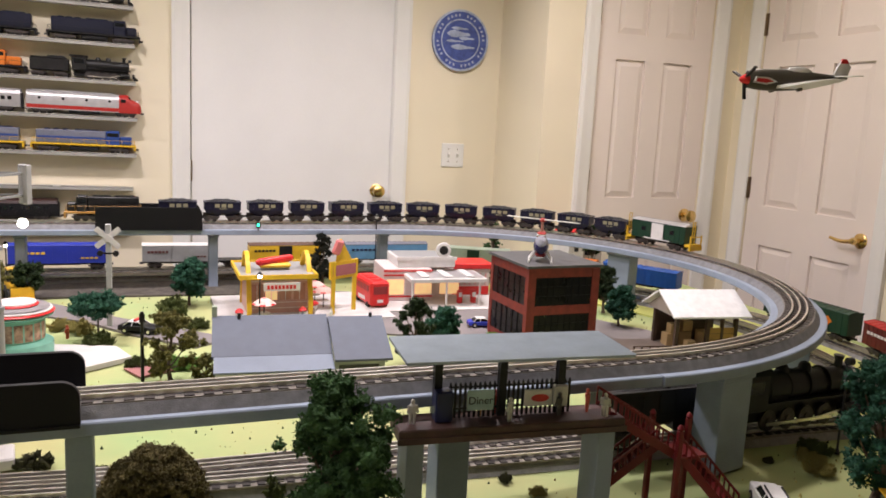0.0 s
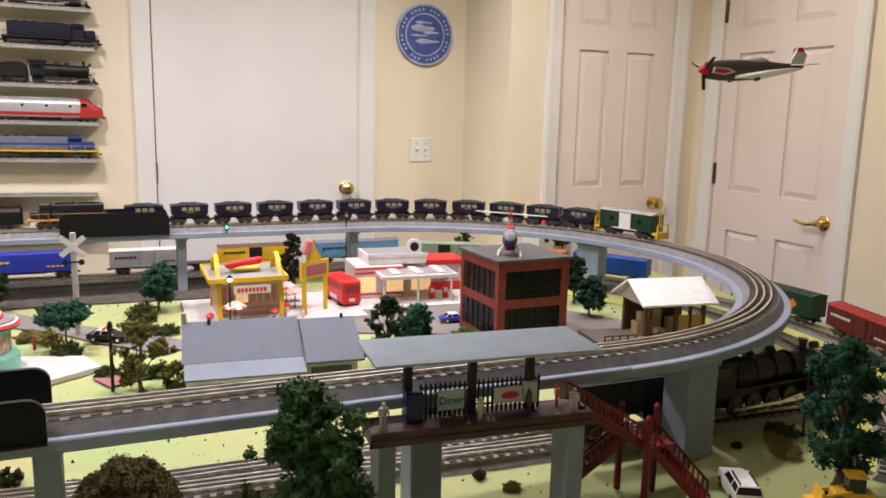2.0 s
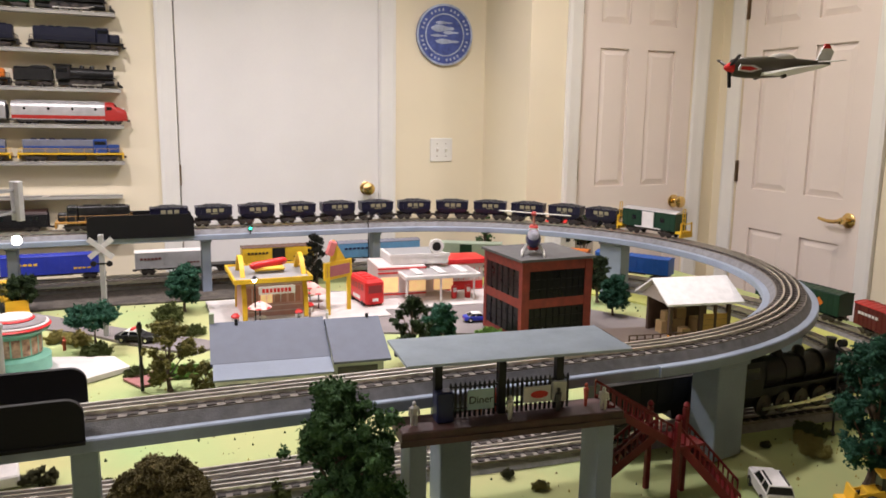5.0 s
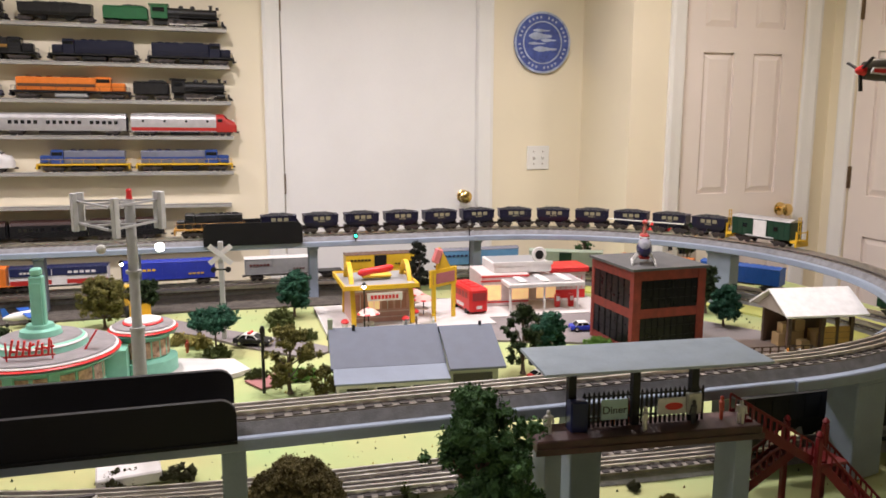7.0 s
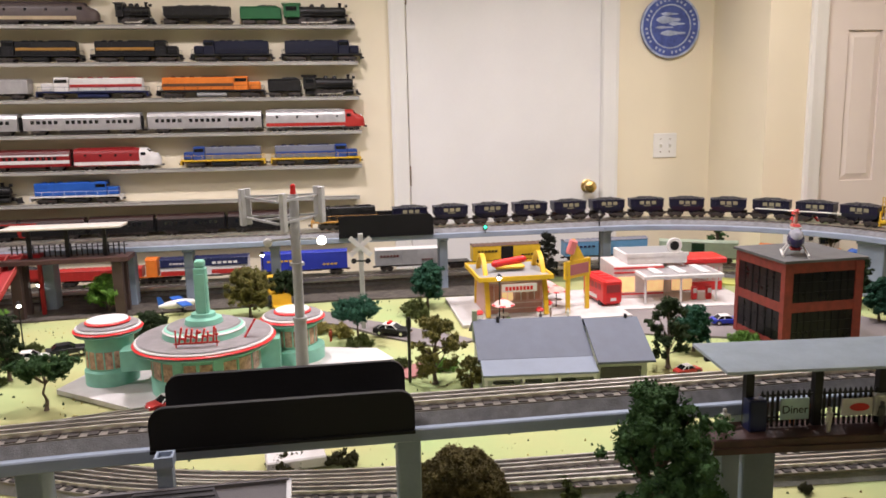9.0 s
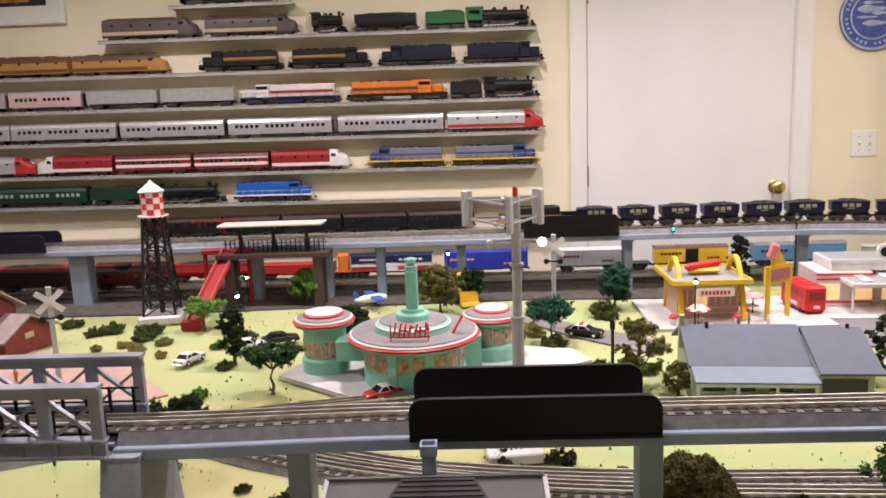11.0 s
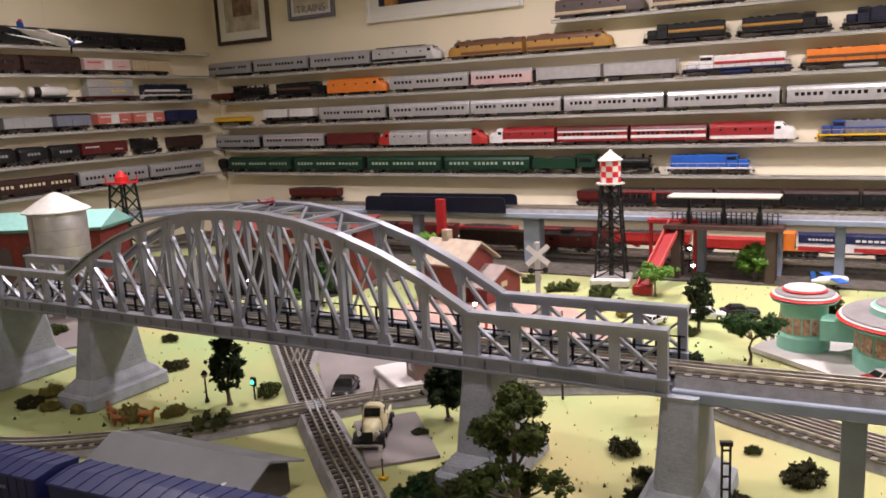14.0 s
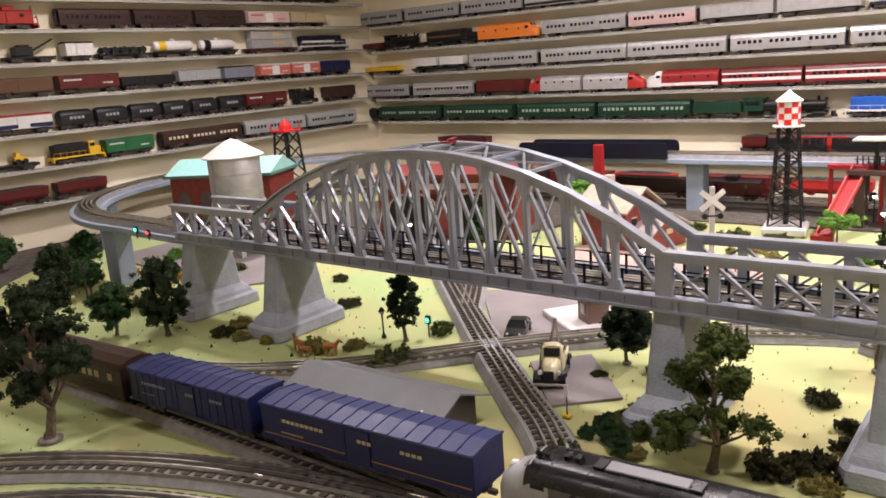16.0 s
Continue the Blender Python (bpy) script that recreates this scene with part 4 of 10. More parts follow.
        marks(th, L * 0.30, W / 2 + 0.0012, z0 + 0.016, L * 0.18, 0.006, 4, mark)
    trucks(th, L)


def passenger_car(th, L, body=None, roof=None, windows=None, H=0.09, W=0.060, stripe=None, skirt=None):
    body = body or SILVER
    z0 = 0.020
    prof = [(-W / 2, z0), (W / 2, z0), (W / 2, H - 0.018), (W / 2 - 0.006, H - 0.007), (0.012, H), (-0.012, H), (-W / 2 + 0.006, H - 0.007), (-W / 2, H - 0.018)]
    part("body", shared(("passbody", L, H, W), lambda: Geo().prism(prof, -L / 2 + 0.004, L / 2 - 0.004, "x"), body), None, th)
    for e in (-1, 1):
        flute = shared(("flute", L, W, e), lambda: Geo().box(-L / 2 + 0.006, L / 2 - 0.006, e * W / 2 - 0.0008, e * W / 2 + 0.0008, 0, 0.002), body)
        for k in range(5):
            part("flute", flute, None, th, m=Matrix.Translation((0, 0, z0 + 0.004 + k * 0.004)))
    part("roof", shared(("passroof", L, H, W), lambda: Geo().prism([(-W / 2 - 0.0006, H - 0.019), (W / 2 + 0.0006, H - 0.019), (W / 2 - 0.005, H - 0.0065), (0.012, H + 0.001), (-0.012, H + 0.001), (-W / 2 + 0.005, H - 0.0065)], -L / 2 + 0.003, L / 2 - 0.003, "x"), roof or body), None, th)
    wm = windows or M_GLASS
    def win():
        g = Geo()
        n = max(6, int(L / 0.026))
        for s in (-1, 1):
            for k in range(n):
                x = -L / 2 + 0.03 + (L - 0.06) * (k + 0.5) / n
                if k % 7 == 5:
                    continue
                g.box(x - 0.007, x + 0.007, s * (W / 2) - 0.0009, s * (W / 2) + 0.0009, H - 0.043, H - 0.029)
        return g
    tagged(part("glazing", shared(("passwin", L, H, W), win, wm), None, th, "row of small windows"), kind="stuff")
    if skirt:
        for s in (-1, 1):
            part("lower_band", shared(("pskirt", L, W, s), lambda: Geo().box(-L / 2 + 0.005, L / 2 - 0.005, s * W / 2 - 0.0012, s * W / 2 + 0.0012, z0 + 0.012, z0 + 0.026), skirt), None, th)
    if stripe:
        for s in (-1, 1):
            part("stripe", shared(("pstripe", L, H, W, s), lambda: Geo().box(-L / 2 + 0.005, L / 2 - 0.005, s * W / 2 - 0.0007, s * W / 2 + 0.0007, H - 0.027, H - 0.020), stripe), None, th)
    for s in (-1, 1):
        part("vestibule", shared(("vest", H), lambda: Geo().box(-0.004, 0.004, -0.014, 0.014, 0.022, H - 0.014), BLACKP), None, th, m=Matrix.Translation((s * (L / 2 - 0.002), 0, 0)))
    part("underframe", shared(("punder", L), lambda: Geo().box(-L / 5, L / 5, -0.022, 0.022, 0.008, z0), M_WHEEL), None, th)
    trucks(th, L, inset=0.06)


def hood_diesel(th, L, body, cab=None, low=None, stripe=None, nose=1, H=0.094, top=None, band=None):
    cab, low = cab or body, low or M_SOOT
    d = nose
    x = lambda a: d * a * L / 2
    def xb(a, b):
        return (min(x(a), x(b)), max(x(a), x(b)))
    part("walkway", shared(("walk", L), lambda: Geo().box(-L / 2, L / 2, -0.031, 0.031, 0.027, 0.034, ch=0.001).box(-L / 2, -L / 2 + 0.006, -0.031, 0.031, 0.012, 0.030).box(L / 2 - 0.006, L / 2, -0.031, 0.031, 0.012, 0.030), stripe or low), None, th)
    a, b = xb(-0.90, 0.42)
    part("long_hood", shared(("hood", L, d, H), lambda: Geo().box(a, b, -0.021, 0.021, 0.034, H - 0.006, ch=0.003).box(a + 0.01, a + 0.07, -0.023, 0.023, H - 0.022, H - 0.010).box(b - 0.08, b - 0.02, -0.0225, 0.0225, H - 0.03, H - 0.012), body), None, th)
    if band:
        for s in (-1, 1):
            part("side_band", shared(("hband", L, d, H, s), lambda: Geo().box(a + 0.004, b - 0.002, s * 0.0215 - 0.0012, s * 0.0215 + 0.0012, 0.050, 0.062), band), None, th)
    def topm():
        g = Geo()
        for k in range(3):
            c = a + (b - a) * (0.15 + 0.13 * k)
            g.lathe([(0.011, H - 0.006), (0.011, H - 0.002), (0.002, H - 0.001)], 14, Matrix.Translation((c, 0, 0)))
        g.box(a + (b - a) * 0.55, a + (b - a) * 0.9, -0.014, 0.014, H - 0.007, H - 0.002)
        return g
    part("roof_fan", shared(("fans", L, d, H), topm, top or body), None, th)
    a2, b2 = xb(0.42, 0.68)
    part("cab", shared(("cab", L, d, H), lambda: Geo().box(a2, b2, -0.030, 0.030, 0.030, H - 0.003, ch=0.003), cab), None, th)
    part("cab_glazing", shared(("cabw", L, d, H), lambda: Geo().box(a2 + 0.004, b2 - 0.004, -0.0306, 0.0306, H - 0.026, H - 0.012).box(a2 - 0.0006, b2 + 0.0006, -0.024, 0.024, H - 0.024, H - 0.012), M_GLASS), None, th)
    a3, b3 = xb(0.68, 0.92)
    part("short_hood", shared(("nose", L, d, H), lambda: Geo().box(a3, b3, -0.020, 0.020, 0.034, H - 0.026, ch=0.004), cab), None, th)
    part("fuel_tank", shared(("tank", L), lambda: Geo().box(-L * 0.14, L * 0.14, -0.026, 0.026, 0.007, 0.026, ch=0.005), low), None, th)
    def rails():
        g = Geo()
        n = 9
        for s in (-1, 1):
            for k in range(n):
                g.cyl((-L / 2 + 0.006 + (L - 0.012) * k / (n - 1), s * 0.030, 0.034), (-L / 2 + 0.006 + (L - 0.012) * k / (n - 1), s * 0.030, 0.052), 0.0007, 5)
            g.cyl((-L / 2 + 0.006, s * 0.030, 0.052), (L / 2 - 0.006, s * 0.030, 0.052), 0.0008, 5)
        return g
    part("handrail", shared(("hrails", L), rails, stripe or low), None, th)
    trucks(th, L, 3, 0.065)


def cab_diesel(th, L, body=None, noseb=None, stripe=None, roof=None, nose=1, H=0.092, W=0.060, cap=None):
    body = body or SILVER
    noseb = noseb or body
    def ring(x, w, h, z0=0.018):
        k = min(1.0, w / W)
        up = [(0, 0.026), (0.002, 0.017), (0.006, 0.0095), (0.012, 0.004), (0.020, 0.0012)]
        right = [(x, w / 2 - a * k, h - b * k) for a, b in up]
        return [(x, -w / 2, z0), (x, w / 2, z0)] + right + [(x, 0, h)] + [(x, -p[1], p[2]) for p in reversed(right)]
    q = Matrix.Rotation(0 if nose > 0 else math.pi, 4, "Z")
    xn = L / 2 - 0.085
    part("body", shared(("fbody", L, H), lambda: Geo().loft([ring(-L / 2 + 0.003, W, H), ring(xn, W, H)]), body, True), None, th, m=q)
    part("nose", shared(("fnose", L, H), lambda: Geo().loft([ring(xn, W + 0.0004, H + 0.0004), ring(xn + 0.03, W, H), ring(xn + 0.036, W, H - 0.004), ring(xn + 0.046, W - 0.001, H - 0.017), ring(xn + 0.058, W - 0.004, H - 0.022), ring(xn + 0.070, W - 0.012, H - 0.027), ring(xn + 0.079, W - 0.025, H - 0.034), ring(xn + 0.084, W - 0.040, H - 0.044), ring(xn + 0.085, W - 0.050, H - 0.052)]), noseb, True), None, th, m=q)
    part("windshield", shared(("fshield", L, H), lambda: Geo().prism([(xn + 0.0335, H - 0.006), (xn + 0.0445, H - 0.0135), (xn + 0.0435, H - 0.019), (xn + 0.032, H - 0.018)], -0.0215, 0.0215).box(xn + 0.006, xn + 0.026, -W / 2 - 0.0006, W / 2 + 0.0006, H - 0.032, H - 0.019), M_GLASS), None, th, m=q)
    part("headlight", shared(("flight", L, H), lambda: Geo().cyl((xn + 0.064, 0, H - 0.028), (xn + 0.074, 0, H - 0.029), 0.006, 12), WHITE), None, th, m=q)
    if stripe:
        part("stripe", shared(("fstripe", L), lambda: Geo().box(-L / 2 + 0.004, xn, -W / 2 - 0.0006, W / 2 + 0.0006, 0.022, 0.036), stripe), None, th, m=q)
    part("roof", shared(("froof", L, H), lambda: Geo().box(-L / 2 + 0.02, xn - 0.02, -0.015, 0.015, H - 0.002, H + 0.003, ch=0.001), roof or body), None, th, m=q) if not cap else None
    if cap:
        def top(x, drop=0.0):
            up = [(0.0, 0.026), (0.002, 0.017), (0.006, 0.0095), (0.012, 0.004), (0.020, 0.0012)]
            right = [(x, W / 2 - a + 0.0008, H - b + 0.0008 - drop) for a, b in up]
            row = right + [(x, 0, H + 0.0008 - drop)] + [(x, -p[1], p[2]) for p in reversed(right)]
            return row + [(p[0], p[1] * 0.9, p[2] - 0.006) for p in reversed(row)]
        part("roof_cap", shared(("fcap", L, H), lambda: Geo().loft([top(-L / 2 + 0.002), top(xn + 0.028), top(xn + 0.036, 0.005)]), cap, True), None, th, "glossy black roof", m=q)
        for a, b, w in ((-0.15, -0.10, 0.010), (-0.055, 0.050, 0.012), (-0.072, -0.056, 0.013), (0.051, 0.066, 0.013)):
            part("roof_hatch", shared(("fhatch", L, a), lambda: Geo().box(a, b, -w, w, H + 0.0005, H + 0.0040, ch=0.001), roof if b - a > 0.06 else cap), None, th, m=q)
        for x in (0.09, 0.105):
            part("exhaust_stack", shared(("fstack", L, x), lambda: Geo().box(x - 0.004, x + 0.004, -0.008, 0.008, H, H + 0.006, ch=0.001), cap), None, th, m=q)
        part("horn", shared(("fhorn", L), lambda: Geo().cyl((xn + 0.01, 0.012, H + 0.004), (xn + 0.03, 0.012, H + 0.004), 0.002, 8, 0.0035).cyl((xn + 0.015, 0.012, H - 0.002), (xn + 0.015, 0.012, H + 0.004), 0.0012, 6), cap), None, th, m=q)
    for k in range(4):
        part("porthole", shared(("fport", H), lambda: Geo().cyl((0, -W / 2 - 0.0008, H - 0.030), (0, W / 2 + 0.0008, H - 0.030), 0.005, 12), M_GLASS), None, th, m=q @ Matrix.Translation((-L / 2 + 0.05 + k * (L - 0.17) / 3, 0, 0)))
    part("fuel_tank", shared(("tank", L), lambda: Geo().box(-L * 0.14, L * 0.14, -0.026, 0.026, 0.007, 0.026, ch=0.005), M_SOOT), None, th)
    trucks(th, L, 2 if L < 0.4 else 3, 0.06)


def steam_engine(th, L, body=None, cabm=None, nose=1, tender=True, H=0.095, wheelm=None, rods=None):
    """A steam locomotive with its tender coupled behind, noses along +x when nose is 1."""
    body = body or M_SOOT
    cabm = cabm or body
    q = Matrix.Rotation(0 if nose > 0 else math.pi, 4, "Z")
    lt = L * 0.38 if tender else 0.0
    x0, x1 = -L / 2 + lt, L / 2
    E = x1 - x0
    rot = Matrix.Rotation(math.pi / 2, 4, "Y")
    def boiler():
        g = Geo()
        g.lathe([(0.0225, x0 + E * 0.22), (0.0225, x0 + E * 0.50), (0.0195, x0 + E * 0.60), (0.0195, x1 - E * 0.10), (0.017, x1 - E * 0.10 + 0.002), (0.014, x1 - E * 0.085)], 20, Matrix.Translation((0, 0, 0.058)) @ rot)
        for k in range(5):
            c = x0 + E * (0.28 + 0.14 * k)
            g.lathe([(0.0235, c), (0.0235, c + 0.002)], 20, Matrix.Translation((0, 0, 0.058)) @ rot)
        return g
    part("boiler", shared(("boiler", L, tender), boiler, body, True), None, th, m=q)
    part("smokestack", shared(("stack", L, tender), lambda: Geo().lathe([(0.006, 0.074), (0.006, 0.088), (0.0085, H)], 14, Matrix.Translation((x1 - E * 0.17, 0, 0))), body), None, th, m=q)
    for k, f in enumerate((0.42, 0.58)):
        part("dome", shared(("dome", L, tender, k), lambda: Geo().lathe([(0.010, 0.074), (0.010, 0.084), (0.007, 0.089), (0.001, 0.091)], 14, Matrix.Translation((x0 + E * f, 0, 0))), body, True), None, th, m=q)
    part("cab", shared(("scab", L, tender), lambda: Geo().box(x0 + 0.004, x0 + E * 0.24, -0.030, 0.030, 0.034, H - 0.008, ch=0.001).prism([(-0.033, H - 0.009), (0.033, H - 0.009), (0.02, H - 0.002), (-0.02, H - 0.002)], x0 - 0.004, x0 + E * 0.26, "x"), cabm), None, th, m=q)
    part("cab_glazing", shared(("scabw", L, tender), lambda: Geo().box(x0 + 0.012, x0 + E * 0.2, -0.0305, 0.0305, 0.060, 0.077), M_GLASS), None, th, m=q)
    part("firebox_frame", shared(("sfire", L, tender), lambda: Geo().box(x0 + E * 0.05, x1 - E * 0.10, -0.013, 0.013, 0.012, 0.044).box(x0 + E * 0.10, x0 + E * 0.40, -0.020, 0.020, 0.028, 0.050), body), None, th, m=q)
    part("running_board", shared(("sboard", L, tender), lambda: Geo().box(x0 + E * 0.2, x1 - E * 0.06, -0.028, 0.028, 0.041, 0.044).box(x1 - 0.008, x1, -0.027, 0.027, 0.012, 0.030), body), None, th, m=q)
    for s in (-1, 1):
        part("cylinder", shared(("scyl", L, tender, s), lambda: Geo().cyl((x1 - E * 0.22, s * 0.027, 0.022), (x1 - E * 0.08, s * 0.027, 0.022), 0.009, 12), body), None, th, m=q)
    part("pilot", shared(("spilot", L, tender), lambda: Geo().loft([[(x1 - 0.004, -0.024, 0.026), (x1 - 0.004, 0.024, 0.026), (x1 - 0.004, 0.024, 0.006), (x1 - 0.004, -0.024, 0.006)], [(x1 + 0.012, -0.005, 0.012), (x1 + 0.012, 0.005, 0.012), (x1 + 0.014, 0.008, 0.005), (x1 + 0.014, -0.008, 0.005)]]), body), None, th, m=q)
    part("headlight", shared(("slight", L, tender), lambda: Geo().cyl((x1 - E * 0.10, 0, 0.083), (x1 - E * 0.10 + 0.012, 0, 0.083), 0.006, 12), body), None, th, m=q)
    n = 4 if E > 0.16 else 3
    for k in range(n):
        c = x0 + E * (0.28 + 0.40 * k / (n - 1))
        for s in (-1, 1):
            part("driving_wheel", shared(("driver", s), lambda: Geo().cyl((0, s * 0.017, 0.016), (0, s * 0.022, 0.016), 0.016, 18).cyl((0, s * 0.022, 0.016), (0, s * 0.0235, 0.016), 0.005, 8), wheelm or M_WHEEL), None, th, m=q @ Matrix.Translation((c, 0, 0)))
    for s in (-1, 1):
        part("side_rod", shared(("srod", L, tender, s), lambda: Geo().box(x0 + E * 0.26, x0 + E * 0.72, s * 0.025 - 0.001, s * 0.025 + 0.001, 0.010, 0.014).bar((x0 + E * 0.6, s * 0.026, 0.013), (x1 - E * 0.2, s * 0.026, 0.022), 0.002, 0.003), M_RAIL), None, th, m=q)
    if tender:
        t0, t1 = -L / 2, x0 - 0.008
        part("tender_body", shared(("tbody", L), lambda: Geo().box(t0, t1, -0.029, 0.029, 0.026, 0.072, ch=0.002).box(t0 + 0.002, t1 - 0.01, -0.027, 0.027, 0.072, 0.078, ch=0.002), cabm), None, th, m=q)
        part("coal", shared(("tcoal", L), lambda: rubble(t0 + lt * 0.35, t1 - 0.006, -0.023, 0.023, 0.077, 0.010, 5), M_COAL), None, th, m=q)
        for f in (0.2, 0.8):
            part("tender_truck", shared(("truck", 2), lambda: truck_mesh(2), M_WHEEL), None, th, m=q @ Matrix.Translation((t0 + (t1 - t0) * f, 0, 0)))


def rubble(x0, x1, y0, y1, z, h, seed, n=None):
    rnd = random.Random(seed)
    g = Geo()
    nx, ny = max(4, int((x1 - x0) / 0.006)), max(3, int((y1 - y0) / 0.006))
    for j in range(ny + 1):
        for i in range(nx + 1):
            u, v = 2 * i / nx - 1, 2 * j / ny - 1
            e = (1 - u ** 4) * (1 - v ** 4)
            g.v.append((x0 + (x1 - x0) * i / nx, y0 + (y1 - y0) * j / ny, z + h * e * rnd.uniform(0.55, 1.1) - 0.001))
    for j in range(ny):
        for i in range(nx):
            a = j * (nx + 1) + i
            g.f.append((a, a + 1, a + nx + 2, a + nx + 1))
    return g


def hopper_car(th, L, body=None, load=True, H=0.075, W=0.058, mark=None):
    body = body or NAVY
    def b():
        g = Geo()
        g.loft([[(-L / 2 + 0.012, -W / 2 + 0.004, 0.030), (L / 2 - 0.012, -W / 2 + 0.004, 0.030), (L / 2 - 0.012, W / 2 - 0.004, 0.030), (-L / 2 + 0.012, W / 2 - 0.004, 0.030)], [(-L / 2 + 0.004, -W / 2, 0.042), (L / 2 - 0.004, -W / 2, 0.042), (L / 2 - 0.004, W / 2, 0.042), (-L / 2 + 0.004, W / 2, 0.042)], [(-L / 2 + 0.004, -W / 2, H), (L / 2 - 0.004, -W / 2, H), (L / 2 - 0.004, W / 2, H), (-L / 2 + 0.004, W / 2, H)]])
        for s in (-1, 1):
            g.box(-L / 2 + 0.003, L / 2 - 0.003, s * W / 2 - 0.0018, s * W / 2 + 0.0018, H - 0.004, H + 0.001)
            g.box(s * (L / 2 - 0.004) - 0.0015, s * (L / 2 - 0.004) + 0.0015, -W / 2, W / 2, H - 0.004, H + 0.001)
            g.loft([[(s * L * 0.20 - 0.022, -0.02, 0.030), (s * L * 0.20 + 0.022, -0.02, 0.030), (s * L * 0.20 + 0.022, 0.02, 0.030), (s * L * 0.20 - 0.022, 0.02, 0.030)], [(s * L * 0.17 - 0.008, -0.016, 0.013), (s * L * 0.17 + 0.008, -0.016, 0.013), (s * L * 0.17 + 0.008, 0.016, 0.013), (s * L * 0.17 - 0.008, 0.016, 0.013)]])
        return g
    part("body", shared(("hopper", L, H, W), b, body), None, th)
    me = shared(("hoprib", H), lambda: Geo().box(-0.0009, 0.0009, -0.0012, 0.0012, 0.042, H - 0.003), body)
    for k in range(8):
        for s in (-1, 1):
            part("rib", me, None, th, m=Matrix.Translation((-L / 2 + 0.006 + (L - 0.012) * k / 7, s * W / 2, 0)))
    part("frame", shared(("hframe", L), lambda: Geo().box(-L / 2, L / 2, -0.008, 0.008, 0.020, 0.030), M_WHEEL), None, th)
    if load:
        part("coal_load", shared(("hload", L, H, W), lambda: rubble(-L / 2 + 0.007, L / 2 - 0.007, -W / 2 + 0.003, W / 2 - 0.003, H - 0.002, 0.012, 7), M_COAL), None, th)
        part("cross_bar", shared(("hbar", H, W), lambda: Geo().box(-0.0015, 0.0015, -W / 2, W / 2, H + 0.002, H + 0.006), body), None, th)
    if mark:
        marks(th, 0, W / 2 + 0.0008, 0.051, L * 0.50, 0.0125, 3, mark)
        marks(th, 0, W / 2 + 0.0008, 0.0445, L * 0.2, 0.0035, 4, mark)
    trucks(th, L, inset=0.026)


def flat_car(th, L, m=None):
    part("bed", shared(("flat", L), lambda: Geo().box(-L / 2, L / 2, -0.030, 0.030, 0.022, 0.029, ch=0.001).box(-L / 2 + 0.01, L / 2 - 0.01, -0.012, 0.012, 0.016, 0.022), m or M_SOOT), None, th)
    trucks(th, L)


def tank_car(th, L, body, band=None, H=0.085):
    flat_car(th, L)
    rot = Matrix.Translation((0, 0, 0.055)) @ Matrix.Rotation(math.pi / 2, 4, "Y")
    part("tank", shared(("tankb", L), lambda: Geo().lathe([(0.004, -L / 2 + 0.010), (0.018, -L / 2 + 0.014), (0.025, -L / 2 + 0.024), (0.025, L / 2 - 0.024), (0.018, L / 2 - 0.014), (0.004, L / 2 - 0.010)], 20, rot), body, True), None, th)
    part("tank_dome", shared("tankd", lambda: Geo().lathe([(0.012, 0.075), (0.012, 0.088), (0.004, 0.091)], 14), body), None, th)
    if band:
        part("tank_band", shared(("tankband", L), lambda: Geo().lathe([(0.0255, -L * 0.36), (0.0255, -L * 0.20)], 20, rot, False), band), None, th)


def caboose(th, L, body, roof=None, ends=None, centre=None):
    box_car(th, L * 0.84, body, roof, centre or body, 0.094 if centre else 0.084)
    part("cupola", shared(("cup", L), lambda: Geo().box(-0.022, 0.022, -0.024, 0.024, 0.080, 0.096, ch=0.001).box(-0.026, 0.026, -0.028, 0.028, 0.096, 0.099), roof or body), None, th) if not centre else None
    for s in (-1, 1):
        part("end_platform", shared(("cplat", L, s), lambda: Geo().box(min(s * L * 0.42, s * L / 2), max(s * L * 0.42, s * L / 2), -0.030, 0.030, 0.020, 0.028), ends or body), None, th)
        part("end_beam", shared(("cbeam", L, s), lambda: Geo().box(s * L / 2 - 0.003, s * L / 2 + 0.003, -0.032, 0.032, 0.008, 0.022), ends or body), None, th)
        rail = part("end_railing", shared(("crail", L, s), lambda: Geo().box(s * L / 2 - 0.002, s * L / 2 + 0.002, -0.030, 0.030, 0.052, 0.055), ends or body), None, th)
        for y in (-0.0285, 0.0285):
            part("railing_post", shared(("crpost", L, s), lambda: Geo().box(s * L / 2 - 0.002, s * L / 2 + 0.002, -0.0015, 0.0015, 0.022, 0.058), ends or body), None, rail, m=Matrix.Translation((0, y, 0)))
        ladder = part("ladder", shared(("cladder", L, s), lambda: Geo().box(s * L / 2 - 0.001, s * L / 2 + 0.001, 0.008, 0.010, 0.022, 0.104).box(s * L / 2 - 0.001, s * L / 2 + 0.001, 0.010, 0.022, 0.102, 0.104).box(s * L / 2 - 0.001, s * L / 2 + 0.001, 0.020, 0.022, 0.022, 0.102), ends or body), None, th)
        for z in (0.06, 0.074, 0.088):
            part("rung", shared(("crung", L, s), lambda: Geo().box(s * L / 2 - 0.001, s * L / 2 + 0.001, 0.010, 0.020, -0.001, 0.001), ends or body), None, ladder, m=Matrix.Translation((0, 0, z)))
    for s in (-1, 1):
        for f in (-0.22, 0.22):
            part("window", shared(("cwin", s), lambda: Geo().box(-0.008, 0.008, s * 0.031 - 0.0012, s * 0.031 + 0.0012, 0.052, 0.066), M_GLASS), None, th, m=Matrix.Translation((f * L, 0, 0)))


